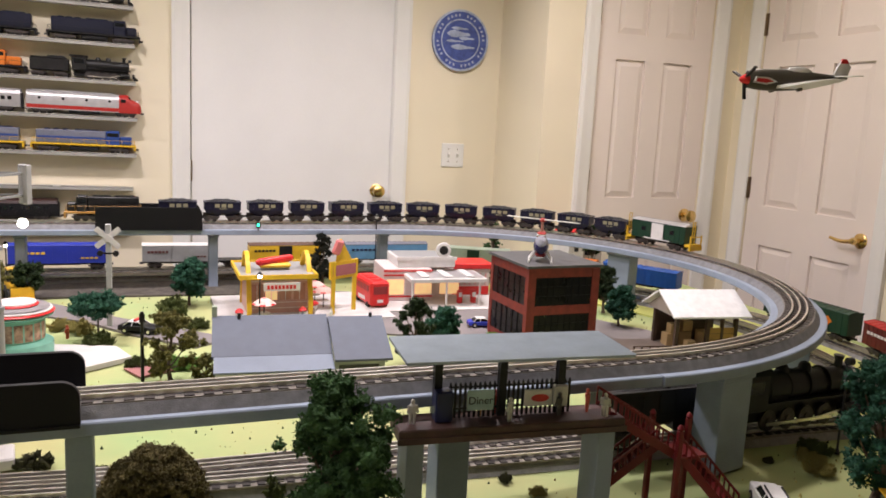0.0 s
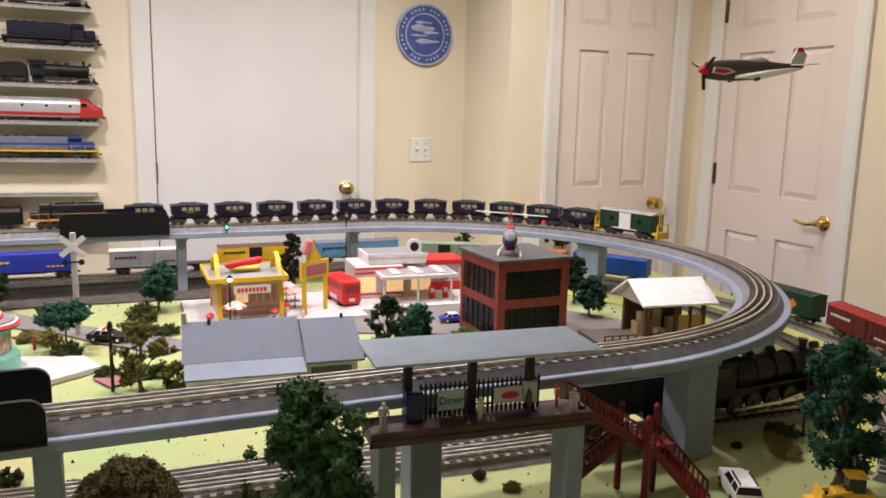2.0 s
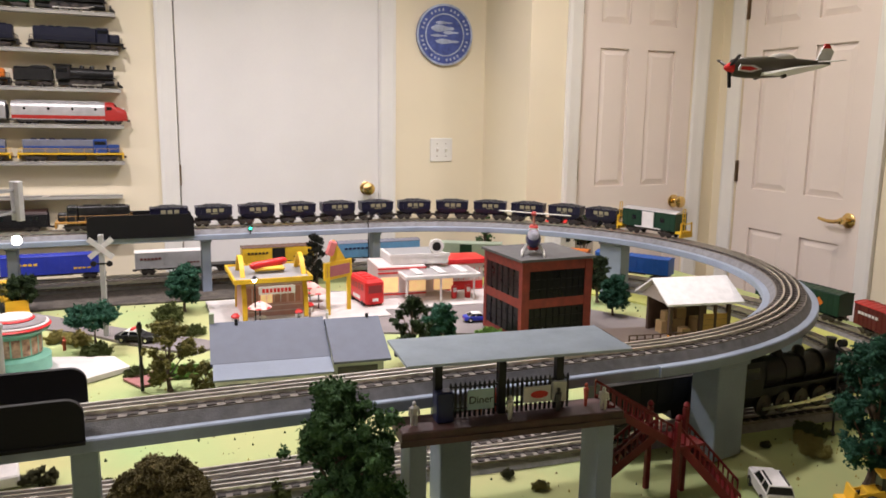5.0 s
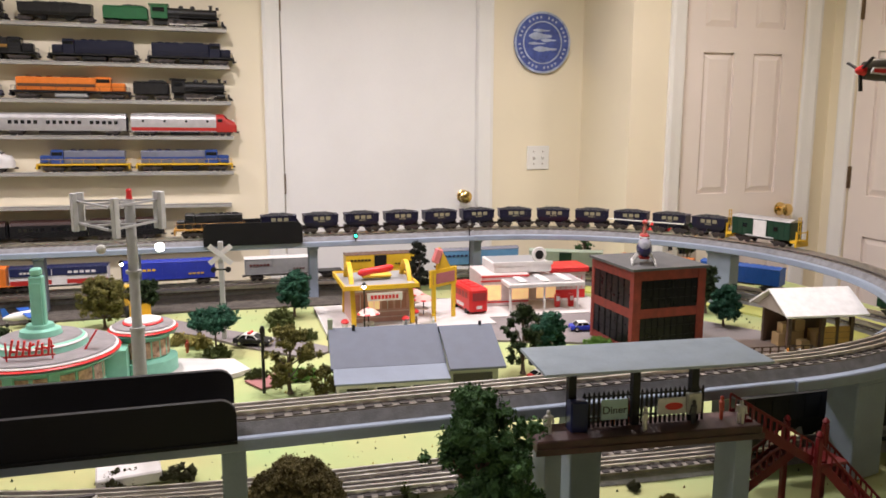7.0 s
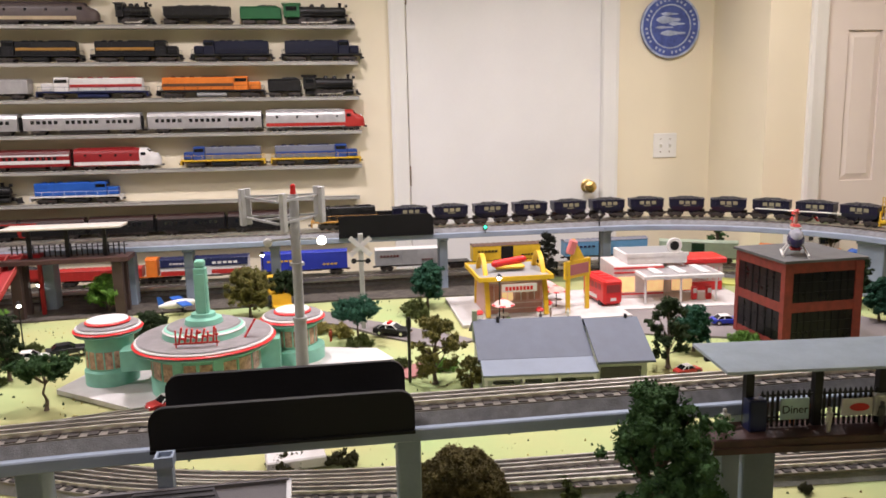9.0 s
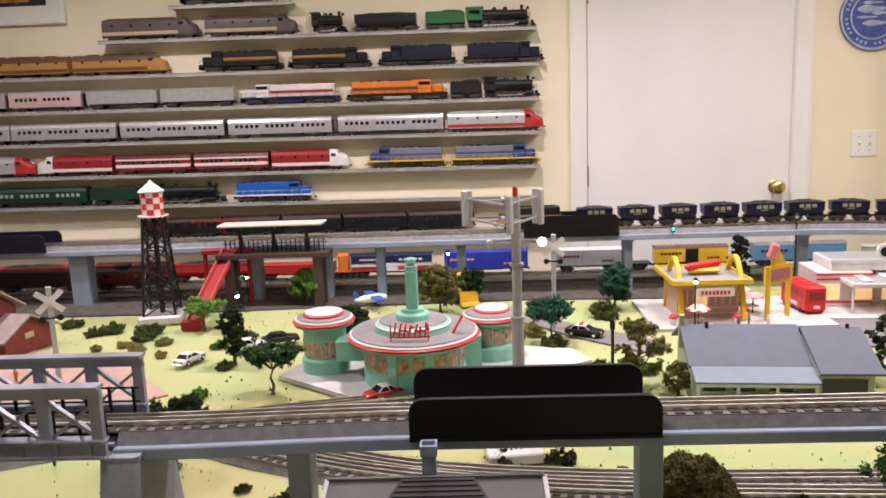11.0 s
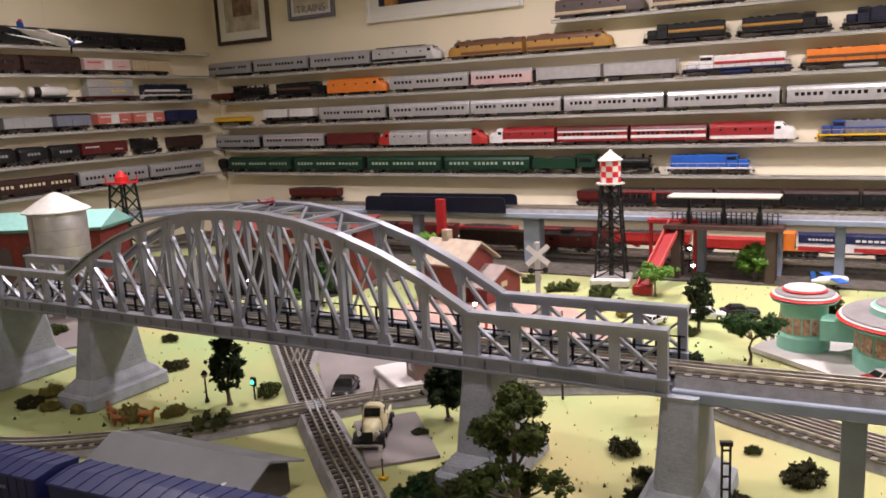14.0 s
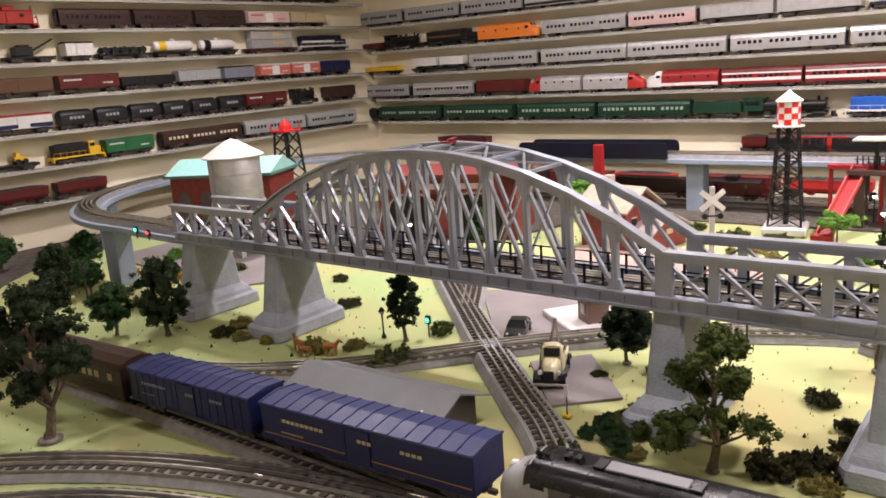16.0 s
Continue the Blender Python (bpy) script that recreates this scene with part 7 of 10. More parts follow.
def helicopter():
    """Nose towards -x."""
    th = thing("toy_helicopter", 1.04, 1.985, G + 0.249, 84, "red white and blue toy helicopter on the roof", "toy helicopter")
    th.matrix_basis = pose(1.04, 1.985, G + 0.249, 0, 0, 62) @ Matrix.Scale(1.3, 4)
    rot = Matrix.Rotation(math.pi / 2, 4, "Y")
    NAVYH, REDH = paint(0.035, 0.03, 0.09, 0.25), paint(0.42, 0.05, 0.045, 0.3)

    def shell(k, z, x0, x1):
        prof = [(0.004, -0.040), (0.012, -0.035), (0.0165, -0.022), (0.0175, -0.006), (0.0150, 0.010), (0.0085, 0.026), (0.005, 0.034)]
        return Geo().lathe([(r * k, x) for r, x in prof if x0 <= x <= x1], 18, Matrix.Translation((0, 0, z)) @ Matrix.Diagonal((1, 0.95, 1.15, 1)) @ rot)
    part("cabin", shell(1.0, 0.034, -1, 1), NAVYH, th, "dark blue lower cabin", True)
    part("belly", Geo().box(-0.026, 0.016, -0.012, 0.012, 0.012, 0.020, ch=0.004), REDH, th, "red belly")
    part("windscreen", shell(0.90, 0.0385, -1, 0.0), mat("canopy_glass", (0.30, 0.30, 0.34), 0.12, var=0.2, scale=60, bump=0), th, "shiny pale windscreen", True)
    part("engine_cowl", Geo().box(-0.010, 0.022, -0.010, 0.010, 0.050, 0.064, ch=0.004), REDH, th, "red engine cowl")
    part("cowl_band", Geo().box(-0.0105, 0.0225, -0.0105, 0.0105, 0.055, 0.059, ch=0.001), FENCEW, th)
    part("tail_boom", Geo().cyl((0.028, 0, 0.040), (0.090, 0, 0.048), 0.005, 10, 0.0025), REDH, th)
    part("tail_fin", Geo().prism([(0.080, 0.046), (0.091, 0.046), (0.097, 0.066), (0.090, 0.066)], -0.0012, 0.0012), REDH, th)
    part("tail_rotor", Geo().box(0.087, 0.0885, -0.004, -0.0025, 0.036, 0.068), FENCEW, th)
    part("mast", Geo().cyl((0.002, 0, 0.062), (0.002, 0, 0.090), 0.003, 8), paint(0.45, 0.2, 0.15), th)
    part("rotor_hub", Geo().lathe([(0.006, 0.086), (0.007, 0.090), (0.004, 0.094)], 12, Matrix.Translation((0.002, 0, 0))), REDH, th)
    for k in range(2):
        part("rotor_blade", Geo().box(0.004, 0.084, -0.004, 0.004, 0.0900, 0.0915), FENCEW, th, m=Matrix.Translation((0.002, 0, 0)) @ Matrix.Rotation(radians(-112 + 180 * k), 4, "Z"))
    for y in (-0.024, 0.024):
        part("skid", Geo().cyl((-0.040, y, 0.003), (0.034, y, 0.003), 0.0026, 8), FENCEW, th)
        for x in (-0.020, 0.016):
            part("skid_strut", Geo().cyl((x, y, 0.003), (x, y * 0.45, 0.026), 0.0022, 6), FENCEW, th)


helicopter()


def gable_roof(g, x0, x1, y0, y1, ze, zr, t=0.005):
    ym = (y0 + y1) / 2
    g.prism([(y0, ze), (ym, zr), (y1, ze), (y1, ze + t), (ym, zr + t), (y0, ze + t)], x0, x1, "x")
    return g


def grey_house():
    th = thing("house", 0.33, 1.83, G, -5, "grey-roofed wooden house with a lean-to porch", "building")
    WALLG = paint(0.42, 0.45, 0.36)
    part("wall", Geo().prism([(-0.090, 0), (0.105, 0), (0.105, 0.088), (0.010, 0.138), (-0.090, 0.088)], -0.188, 0.062, "x"), WALLG, th)
    part("wing_wall", Geo().prism([(-0.138, 0), (0.100, 0), (0.100, 0.085), (-0.010, 0.138), (-0.138, 0.085)], 0.063, 0.180, "x"), WALLG, th)
    part("roof", Geo().prism([(-0.112, 0.091), (0.014, 0.151), (0.125, 0.095), (0.125, 0.100), (0.014, 0.156), (-0.112, 0.096)], -0.200, 0.063, "x"), ROOFGREY, th)
    part("wing_roof", Geo().prism([(-0.156, 0.089), (-0.010, 0.151), (0.120, 0.092), (0.120, 0.097), (-0.010, 0.156), (-0.156, 0.094)], 0.0635, 0.194, "x"), ROOFGREY, th)
    part("porch_roof", Geo().prism([(-0.170, 0.074), (-0.113, 0.0915), (-0.113, 0.0955), (-0.170, 0.078)], -0.195, 0.062, "x"), PORCHTIN, th, "pale tin porch roof")
    part("porch_beam", Geo().box(-0.192, 0.058, -0.167, -0.161, 0.066, 0.074), FENCEW, th)
    for x in (-0.188, -0.105, -0.025, 0.054):
        part("porch_post", Geo().box(x - 0.003, x + 0.003, -0.167, -0.161, 0, 0.066), FENCEW, th)
    for x, y, w in ((-0.14, -0.090, 0.024), (-0.075, -0.090, 0.024), (0.005, -0.090, 0.024), (0.120, -0.138, 0.046)):
        wd = part("window", Geo().box(x - w, x + w, y - 0.0015, y + 0.001, 0.03, 0.076), M_GLASS, th)
        part("sill", Geo().box(x - w - 0.003, x + w + 0.003, y - 0.005, y + 0.001, 0.026, 0.030), FENCEW, wd)
    part("chimney", Geo().box(-0.2005, -0.189, 0.010, 0.024, 0.10, 0.178), paint(0.40, 0.46, 0.34), th)
    for x, y in ((-0.14, 0.004), (0.165, -0.012)):
        part("roof_vent", Geo().cyl((x, y, 0.149), (x, y, 0.164), 0.004, 8), M_SOOT, th)


grey_house()


def far_cottage():
    th = thing("small_house", 1.83, 3.02, G, -24, "small grey house with a red chimney behind the tracks", "building")
    part("wall", Geo().prism([(-0.055, 0), (0.055, 0), (0.055, 0.160), (0, 0.203), (-0.055, 0.160)], -0.06, 0.06), paint(0.42, 0.36, 0.32), th)
    part("roof", gable_roof(Geo(), -0.066, 0.066, -0.066, 0.066, 0.155, 0.205), paint(0.40, 0.35, 0.32), th, "pale grey-brown roof", m=Matrix.Rotation(math.pi / 2, 4, "Z"))
    part("chimney", Geo().box(-0.010, 0.010, -0.046, -0.028, 0.18, 0.236), paint(0.36, 0.06, 0.05), th, "red chimney")
    part("window", Geo().box(-0.018, 0.018, -0.0615, -0.0595, 0.08, 0.13), M_GLASS, th)


far_cottage()


def freight_shed():
    th = thing("freight_shed", 1.48, 1.775, G, -8, "brown open freight shed with a white roof, full of crates", "building")
    th.matrix_basis = pose(1.465, 1.835, G, 0, 0, -8) @ Matrix.Scale(0.88, 4)
    SB = paint(0.09, 0.055, 0.04)
    CRATE = paint(0.52, 0.36, 0.18)
    part("floor", Geo().box(-0.25, 0.14, -0.10, 0.09, 0, 0.02), paint(0.16, 0.125, 0.105), th)
    for x in (-0.09, 0.02, 0.12):
        for y in (-0.07, 0.07):
            part("post", Geo().box(x - 0.006, x + 0.006, y - 0.006, y + 0.006, 0.02, 0.145), SB, th)
    part("back_wall", Geo().box(-0.09, 0.12, 0.072, 0.078, 0.02, 0.145), SB, th)
    for x0, x1 in ((0.028, 0.066), (0.074, 0.114)):
        pn = part("front_panel", Geo().box(x0, x1, -0.074, -0.069, 0.024, 0.100), paint(0.50, 0.30, 0.09), th, "yellow-brown boarded panel")
        for k in range(1, 4):
            part("board_joint", Geo().box(x0, x1, -0.0745, -0.074, 0.024 + 0.019 * k, 0.025 + 0.019 * k), SB, pn)
    part("post", Geo().box(0.066, 0.074, -0.077, -0.067, 0.02, 0.145), SB, th)
    part("roof", gable_roof(Geo(), -0.125, 0.15, -0.11, 0.11, 0.140, 0.205, 0.006), paint(0.88, 0.87, 0.86), th, "white sheet roof")
    part("gable", Geo().prism([(-0.09, 0.14), (0.09, 0.14), (0, 0.196)], -0.112, -0.106, "x"), paint(0.33, 0.28, 0.24), th)
    for x, y, s, z in ((-0.06, 0.02, 0.04, 0.02), (-0.01, 0.03, 0.045, 0.02), (-0.05, 0.02, 0.032, 0.06), (0.06, 0.0, 0.05, 0.02), (-0.02, -0.04, 0.03, 0.02), (0.06, -0.04, 0.03, 0.02), (0.0, 0.03, 0.035, 0.065)):
        part("crate", Geo().box(x - s / 2, x + s / 2, y - s / 2, y + s / 2, z, z + s, ch=0.001), CRATE, th)
    for k in range(9):
        x = -0.245 + k * 0.027
        part("fence_post", Geo().box(x - 0.002, x + 0.002, -0.100, -0.096, 0.02, 0.05), SB, th)
    for z in (0.034, 0.048):
        part("fence_rail", Geo().box(-0.248, -0.025, -0.100, -0.097, z, z + 0.003), SB, th)


freight_shed()


def station_platform():
    th = thing("station_platform", 0.517, 1.068, G, -5, "raised dark brown station platform with a corrugated roof", "station platform")
    z = 0.183
    part("deck", Geo().box(-0.184, 0.178, -0.034, 0.032, z - 0.020, z, ch=0.002), PLATFORMB, th)
    part("deck_edge", Geo().box(-0.186, 0.180, -0.0365, -0.034, z - 0.021, z - 0.012), PLATFORMB, th)
    for x, w in ((-0.158, 0.026), (0.150, 0.028)):
        part("leg", Geo().box(x - w / 2, x + w / 2, -0.030, 0.028, 0, z - 0.020, ch=0.001), M_DECK, th)
    g = Geo()
    n = 30
    prof = []
    for k in range(n * 2 + 1):
        y = -0.0075 + (k / (n * 2) - 0.5) * 0.125
        prof.append((y, z + 0.114 + 0.012 * (y + 0.07) + (0.0016 if k % 2 else 0)))
    g.prism(prof + [(p[0], p[1] - 0.004) for p in reversed(prof)], -0.186, 0.164, "x")
    part("roof", g, ROOFTIN, th, "pale grey corrugated roof")
    part("roof_beam", Geo().box(-0.185, 0.145, 0.006, 0.014, z + 0.104, z + 0.1105), M_SOOT, th)
    for x in (-0.118, -0.015, 0.082):
        part("post", Geo().box(x - 0.006, x + 0.006, 0.004, 0.016, z, z + 0.106), M_SOOT, th)
    fence = part("fence", Geo().box(-0.10, 0.10, 0.008, 0.011, z + 0.012, z + 0.015).box(-0.10, 0.10, 0.008, 0.011, z + 0.046, z + 0.049), M_SOOT, th)
    for k in range(26):
        x = -0.098 + k * 0.0078
        part("picket", Geo().prism([(x - 0.0018, z), (x + 0.0018, z), (x + 0.0018, z + 0.052), (x, z + 0.056), (x - 0.0018, z + 0.052)], 0.006, 0.008), M_SOOT, fence)
    s1 = part("billboard", Geo().box(-0.072, -0.030, 0.001, 0.004, z + 0.012, z + 0.044), paint(0.45, 0.62, 0.62), th, "pale blue sign")
    text_on(s1, "Diner", 0.017, pose(-0.051, 0.0006, z + 0.022, 90, 0, 0), M_SOOT)
    s2 = part("billboard", Geo().box(0.020, 0.066, 0.001, 0.004, z + 0.014, z + 0.040), WHITE, th, "white sign with a red fish shape")
    part("sign_mark", Geo().lathe([(0.010, 0.0), (0.010, 0.001)], 14, Matrix.Translation((0.046, 0.0008, z + 0.027)) @ Matrix.Rotation(radians(90), 4, "X") @ Matrix.Diagonal((1.5, 0.6, 1, 1))), SIGNRED, s2)
    part("phone_box", Geo().box(-0.125, -0.098, -0.012, 0.010, z, z + 0.048, ch=0.002), NAVY, th, "blue newspaper box")
    part("vending_machine", Geo().box(0.068, 0.092, -0.002, 0.012, z + 0.012, z + 0.046, ch=0.002), FENCEW, th, "white wall telephone")


station_platform()


def staircase():
    th = thing("staircase", 0.70, 1.03, G, 0, "dark red model staircase with railings and a landing", "staircase")
    def flight(a, b, w, n, nm):
        a, b = Vector(a), Vector(b)
        d = (b - a)
        h = Vector((d.x, d.y, 0)).normalized()
        s = Vector((h.y, -h.x, 0)) * w / 2
        for k in range(n):
            c = a + d * ((k + 0.5) / n)
            part("step", Geo().box(-abs(Vector((d.x, d.y)).length) / n * 0.62, Vector((d.x, d.y)).length / n * 0.62, -w / 2, w / 2, -0.002, 0.002, Matrix.Translation(c) @ Matrix.Rotation(math.atan2(d.y, d.x), 4, "Z")), STAIRRED, th)
        for sg in (-1, 1):
            part("stringer", Geo().bar(a + s * sg, b + s * sg, 0.003, 0.014), STAIRRED, th)
            part("handrail", Geo().bar(a + s * sg + Vector((0, 0, 0.03)), b + s * sg + Vector((0, 0, 0.03)), 0.003, 0.004), STAIRRED, th)
            for k in range(n + 1):
                c = a + d * (k / n) + s * sg
                part("baluster", Geo().bar(c, c + Vector((0, 0, 0.030)), 0.0022, 0.0022, (0, 1, 0)), STAIRRED, th)
    flight((-0.025, 0.030, 0.183), (0.095, 0.018, 0.110), 0.046, 11, "upper")
    part("landing", Geo().box(0.090, 0.150, -0.018, 0.045, 0.103, 0.108), STAIRRED, th)
    flight((0.122, 0.012, 0.107), (0.200, -0.050, 0.004), 0.056, 12, "lower")
    flight((0.092, 0.052, 0.107), (0.005, 0.075, 0.030), 0.040, 9, "back")
    for x, y in ((0.096, -0.014), (0.147, 0.030), (0.094, 0.058)):
        part("post", Geo().box(x - 0.0045, x + 0.0045, y - 0.0045, y + 0.0045, 0, 0.152, ch=0.001), STAIRRED, th)
        part("finial", Geo().lathe([(0.004, 0.152), (0.006, 0.156), (0.0035, 0.161), (0.001, 0.163)], 10, Matrix.Translation((x, y, 0))), STAIRRED, th, "", True)


staircase()


def hip_building():
    th = thing("hip_roof_building", -0.403, 0.945, G, 1, "grey-roofed building with a dark shingled hipped bay", "building")
    part("wall", Geo().box(-0.125, 0.125, -0.10, 0.10, 0, 0.134), paint(0.40, 0.38, 0.35), th)
    lt = mat("grey_roofing", (0.125, 0.115, 0.118), 0.8, var=0.12, scale=22, fine=420, bump=0.35)
    dk = mat("shingle_dark", (0.030, 0.027, 0.030), 0.75, var=0.2, scale=60)
    A, B, zr, ze, yr = -0.145, 0.145, 0.187, 0.129, 0.087
    part("roof_slope", Geo().prism([(-0.13, ze), (yr, zr - 0.004), (yr, zr), (-0.13, ze + 0.004)], A, B, "x"), lt, th)
    part("roof_slope", Geo().prism([(yr, zr - 0.004), (0.112, ze + 0.03), (0.112, ze + 0.034), (yr, zr)], A, B, "x"), lt, th)
    top, bot, n = [(-0.045, yr - 0.004, zr + 0.003), (0.052, yr - 0.004, zr + 0.003)], [(-0.148, -0.15, ze + 0.006), (0.150, -0.15, ze + 0.006)], 24
    part("hip_bay", Geo().loft([[bot[0], bot[1], (0.150, -0.15, ze - 0.02), (-0.148, -0.15, ze - 0.02)], [top[0], top[1], (0.052, yr - 0.004, zr - 0.02), (-0.045, yr - 0.004, zr - 0.02)]]), dk, th, "dark shingled hip over the bay")
    for k in range(n):
        t = (k + 0.5) / n
        p, q = Vector(bot[0]).lerp(Vector(top[0]), t), Vector(bot[1]).lerp(Vector(top[1]), t)
        part("shingle_course", Geo().bar(p + Vector((0.003, 0, 0.0005)), q + Vector((-0.003, 0, 0.0005)), 0.0045, 0.0016), dk, th)
    for x in (A, B):
        part("verge", Geo().prism([(-0.13, ze - 0.002), (yr, zr - 0.006), (yr, zr + 0.003), (-0.13, ze + 0.007)], x - 0.003, x + 0.003, "x"), paint(0.50, 0.49, 0.48), th)
    part("ridge_cap", Geo().box(A, B, yr - 0.003, yr + 0.003, zr - 0.001, zr + 0.004), lt, th)


hip_building()
POSTTOP = 0.231
th = thing("square_post", -0.413, 1.0465, G, 1, "hollow square grey post standing behind the building", "post")
part("shaft", Geo().box(-0.0095, 0.0095, -0.0095, 0.0095, 0, POSTTOP - 0.006, ch=0.001), M_DECK, th)
for x0, x1, y0, y1 in ((-0.0115, 0.0115, -0.0115, -0.0085), (-0.0115, 0.0115, 0.0085, 0.0115), (-0.0115, -0.0085, -0.0085, 0.0085), (0.0085, 0.0115, -0.0085, 0.0085)):
    part("rim", Geo().box(x0, x1, y0, y1, POSTTOP - 0.014, POSTTOP), M_DECK, th)


def grey_barn():
    th = thing("barn", -1.655, 0.825, G, 3, "low shed with a grey gable roof", "building")
    part("wall", Geo().prism([(-0.07, 0), (0.07, 0), (0.07, 0.055), (0, 0.085), (-0.07, 0.055)], -0.165, 0.165, "x"), paint(0.06, 0.05, 0.045), th)
    part("roof", gable_roof(Geo(), -0.185, 0.185, -0.092, 0.092, 0.050, 0.088, 0.004), mat("barn_roof", (0.17, 0.175, 0.185), 0.6, var=0.08, scale=20), th)


grey_barn()


def red_farmhouse():
    th = thing("farmhouse", -1.80, 2.14, G, 20, "dark red wooden station house with tan gable roofs", "building")
    th.matrix_basis = pose(-1.875, 2.27, G, 0, 0, 78) @ Matrix.Scale(0.86, 4)
    part("wall", Geo().prism([(-0.10, 0), (0.10, 0), (0.10, 0.16), (0, 0.225), (-0.10, 0.16)], -0.11, 0.11, "y"), REDBARN, th)
    part("roof", Geo().prism([(-0.125, 0.150), (0, 0.232), (0.125, 0.150), (0.125, 0.157), (0, 0.240), (-0.125, 0.157)], -0.135, 0.13, "y"), ROOFTAN, th)
    part("chimney", Geo().box(-0.015, 0.02, 0.03, 0.06, 0.20, 0.275, ch=0.002), ROOFTAN, th)
    part("porch", Geo().prism([(-0.06, 0), (0.16, 0), (0.16, 0.078), (0.05, 0.128), (-0.06, 0.078)], -0.20, -0.06, "y"), REDBARN, th)
    part("porch_roof", Geo().prism([(-0.085, 0.066), (0.05, 0.132), (0.185, 0.066), (0.185, 0.073), (0.05, 0.140), (-0.085, 0.073)], -0.218, -0.05, "y"), mat("roof_mauve", (0.34, 0.27, 0.25), 0.75, var=0.15, scale=30), th)
    for x in (-0.05, 0.04):
        wd = part("window", Geo().box(x - 0.013, x + 0.013, -0.1125, -0.109, 0.085, 0.125), M_GLASS, th)
        part("window_frame", Geo().box(x - 0.016, x + 0.016, -0.1135, -0.111, 0.123, 0.128).box(x - 0.016, x + 0.016, -0.1135, -0.111, 0.082, 0.086), TAN, wd)
    part("plaque", Geo().box(0.03, 0.07, -0.2025, -0.200, 0.055, 0.075), TAN, th)


red_farmhouse()


def engine_house():
    th = thing("engine_house", -2.50, 2.09, G, 20, "dark red engine house with two dark arched doorways", "building")
    part("wall_block", Geo().box(-0.26, 0.28, 0.012, 0.30, 0, 0.235), REDBARN, th)
    for x0, x1 in ((-0.26, -0.225), (-0.02, 0.02), (0.225, 0.28)):
        part("pier", Geo().box(x0, x1, -0.004, 0.02, 0, 0.235), REDBARN, th)
    part("lintel", Geo().box(-0.26, 0.28, -0.004, 0.02, 0.175, 0.24), REDBARN, th)
    for c in (-0.122, 0.122):
        pts = [(c - 0.095, 0), (c + 0.095, 0)] + [(c + 0.095 * math.cos(a), 0.125 + 0.055 * math.sin(a)) for a in np.linspace(0, math.pi, 12)]
        part("doorway", Geo().prism(pts, -0.006, 0.012), mat("dark_inside", (0.01, 0.008, 0.008), 0.9, bump=0), th, "open dark doorway")
        g = Geo()
        for a, b in zip(pts[2:], pts[3:]):
            g.bar((a[0], -0.007, a[1]), (b[0], -0.007, b[1]), 0.006, 0.010, (0, 1, 0))
        part("arch_trim", g, paint(0.50, 0.33, 0.30), th)
    part("roof", Geo().box(-0.28, 0.30, -0.02, 0.32, 0.24, 0.250), REDBARN, th)
    part("gable_sign", Geo().box(-0.10, 0.16, -0.010, -0.004, 0.195, 0.215), paint(0.55, 0.40, 0.38), th)


engine_house()


def teal_building():
    th = thing("workshop", -3.52, 1.90, G, 25, "red brick workshop with a pale teal roof", "building")
    part("wall", Geo().box(-0.22, 0.24, -0.12, 0.12, 0, 0.265), BRICKM, th)
    part("roof", Geo().prism([(-0.135, 0.265), (0.135, 0.265), (0, 0.322)], -0.235, 0.255, "x"), paint(0.35, 0.68, 0.62), th)
    part("eave", Geo().box(-0.24, 0.26, -0.14, 0.14, 0.256, 0.267), paint(0.10, 0.22, 0.17), th)
    for x in (-0.16, -0.06, 0.06, 0.16):
        pts = [(x - 0.026, 0.06), (x + 0.026, 0.06)] + [(x + 0.026 * math.cos(a), 0.17 + 0.026 * math.sin(a)) for a in np.linspace(0, math.pi, 8)]
        part("window", Geo().prism(pts, -0.123, -0.119), paint(0.12, 0.09, 0.09), th)
    for y in (-0.05, 0.05):
        part("window", Geo().box(-0.223, -0.219, y - 0.024, y + 0.024, 0.06, 0.19), paint(0.12, 0.09, 0.09), th)


teal_building()


def water_tank():
    th = thing("water_tank", -3.10, 1.62, G, 0, "pale grey cylindrical water tank with a conical roof", "water tank")
    part("tank", Geo().lathe([(0.092, 0.205), (0.095, 0.210), (0.095, 0.372), (0.092, 0.376)], 40), SILVER, th, "", True)
    for z in (0.25, 0.31):
        part("hoop", Geo().lathe([(0.0955, z), (0.0963, z + 0.001), (0.0955, z + 0.002)], 40), GREY, th)
    part("seam", Geo().box(-0.004, 0.004, -0.0975, -0.094, 0.207, 0.37), GREY, th)
    part("roof", Geo().lathe([(0.112, 0.370), (0.112, 0.374), (0.025, 0.428), (0.003, 0.436)], 40), FENCEW, th, "white conical roof")
    for k in range(6):
        a = radians(60 * k + 15)
        part("leg", Geo().box(-0.010, 0.010, -0.010, 0.010, 0, 0.20, Matrix.Translation((0.075 * math.cos(a), 0.075 * math.sin(a), 0))), SILVER, th)
    part("floor_ring", Geo().lathe([(0.100, 0.195), (0.100, 0.206)], 40), SILVER, th)


water_tank()


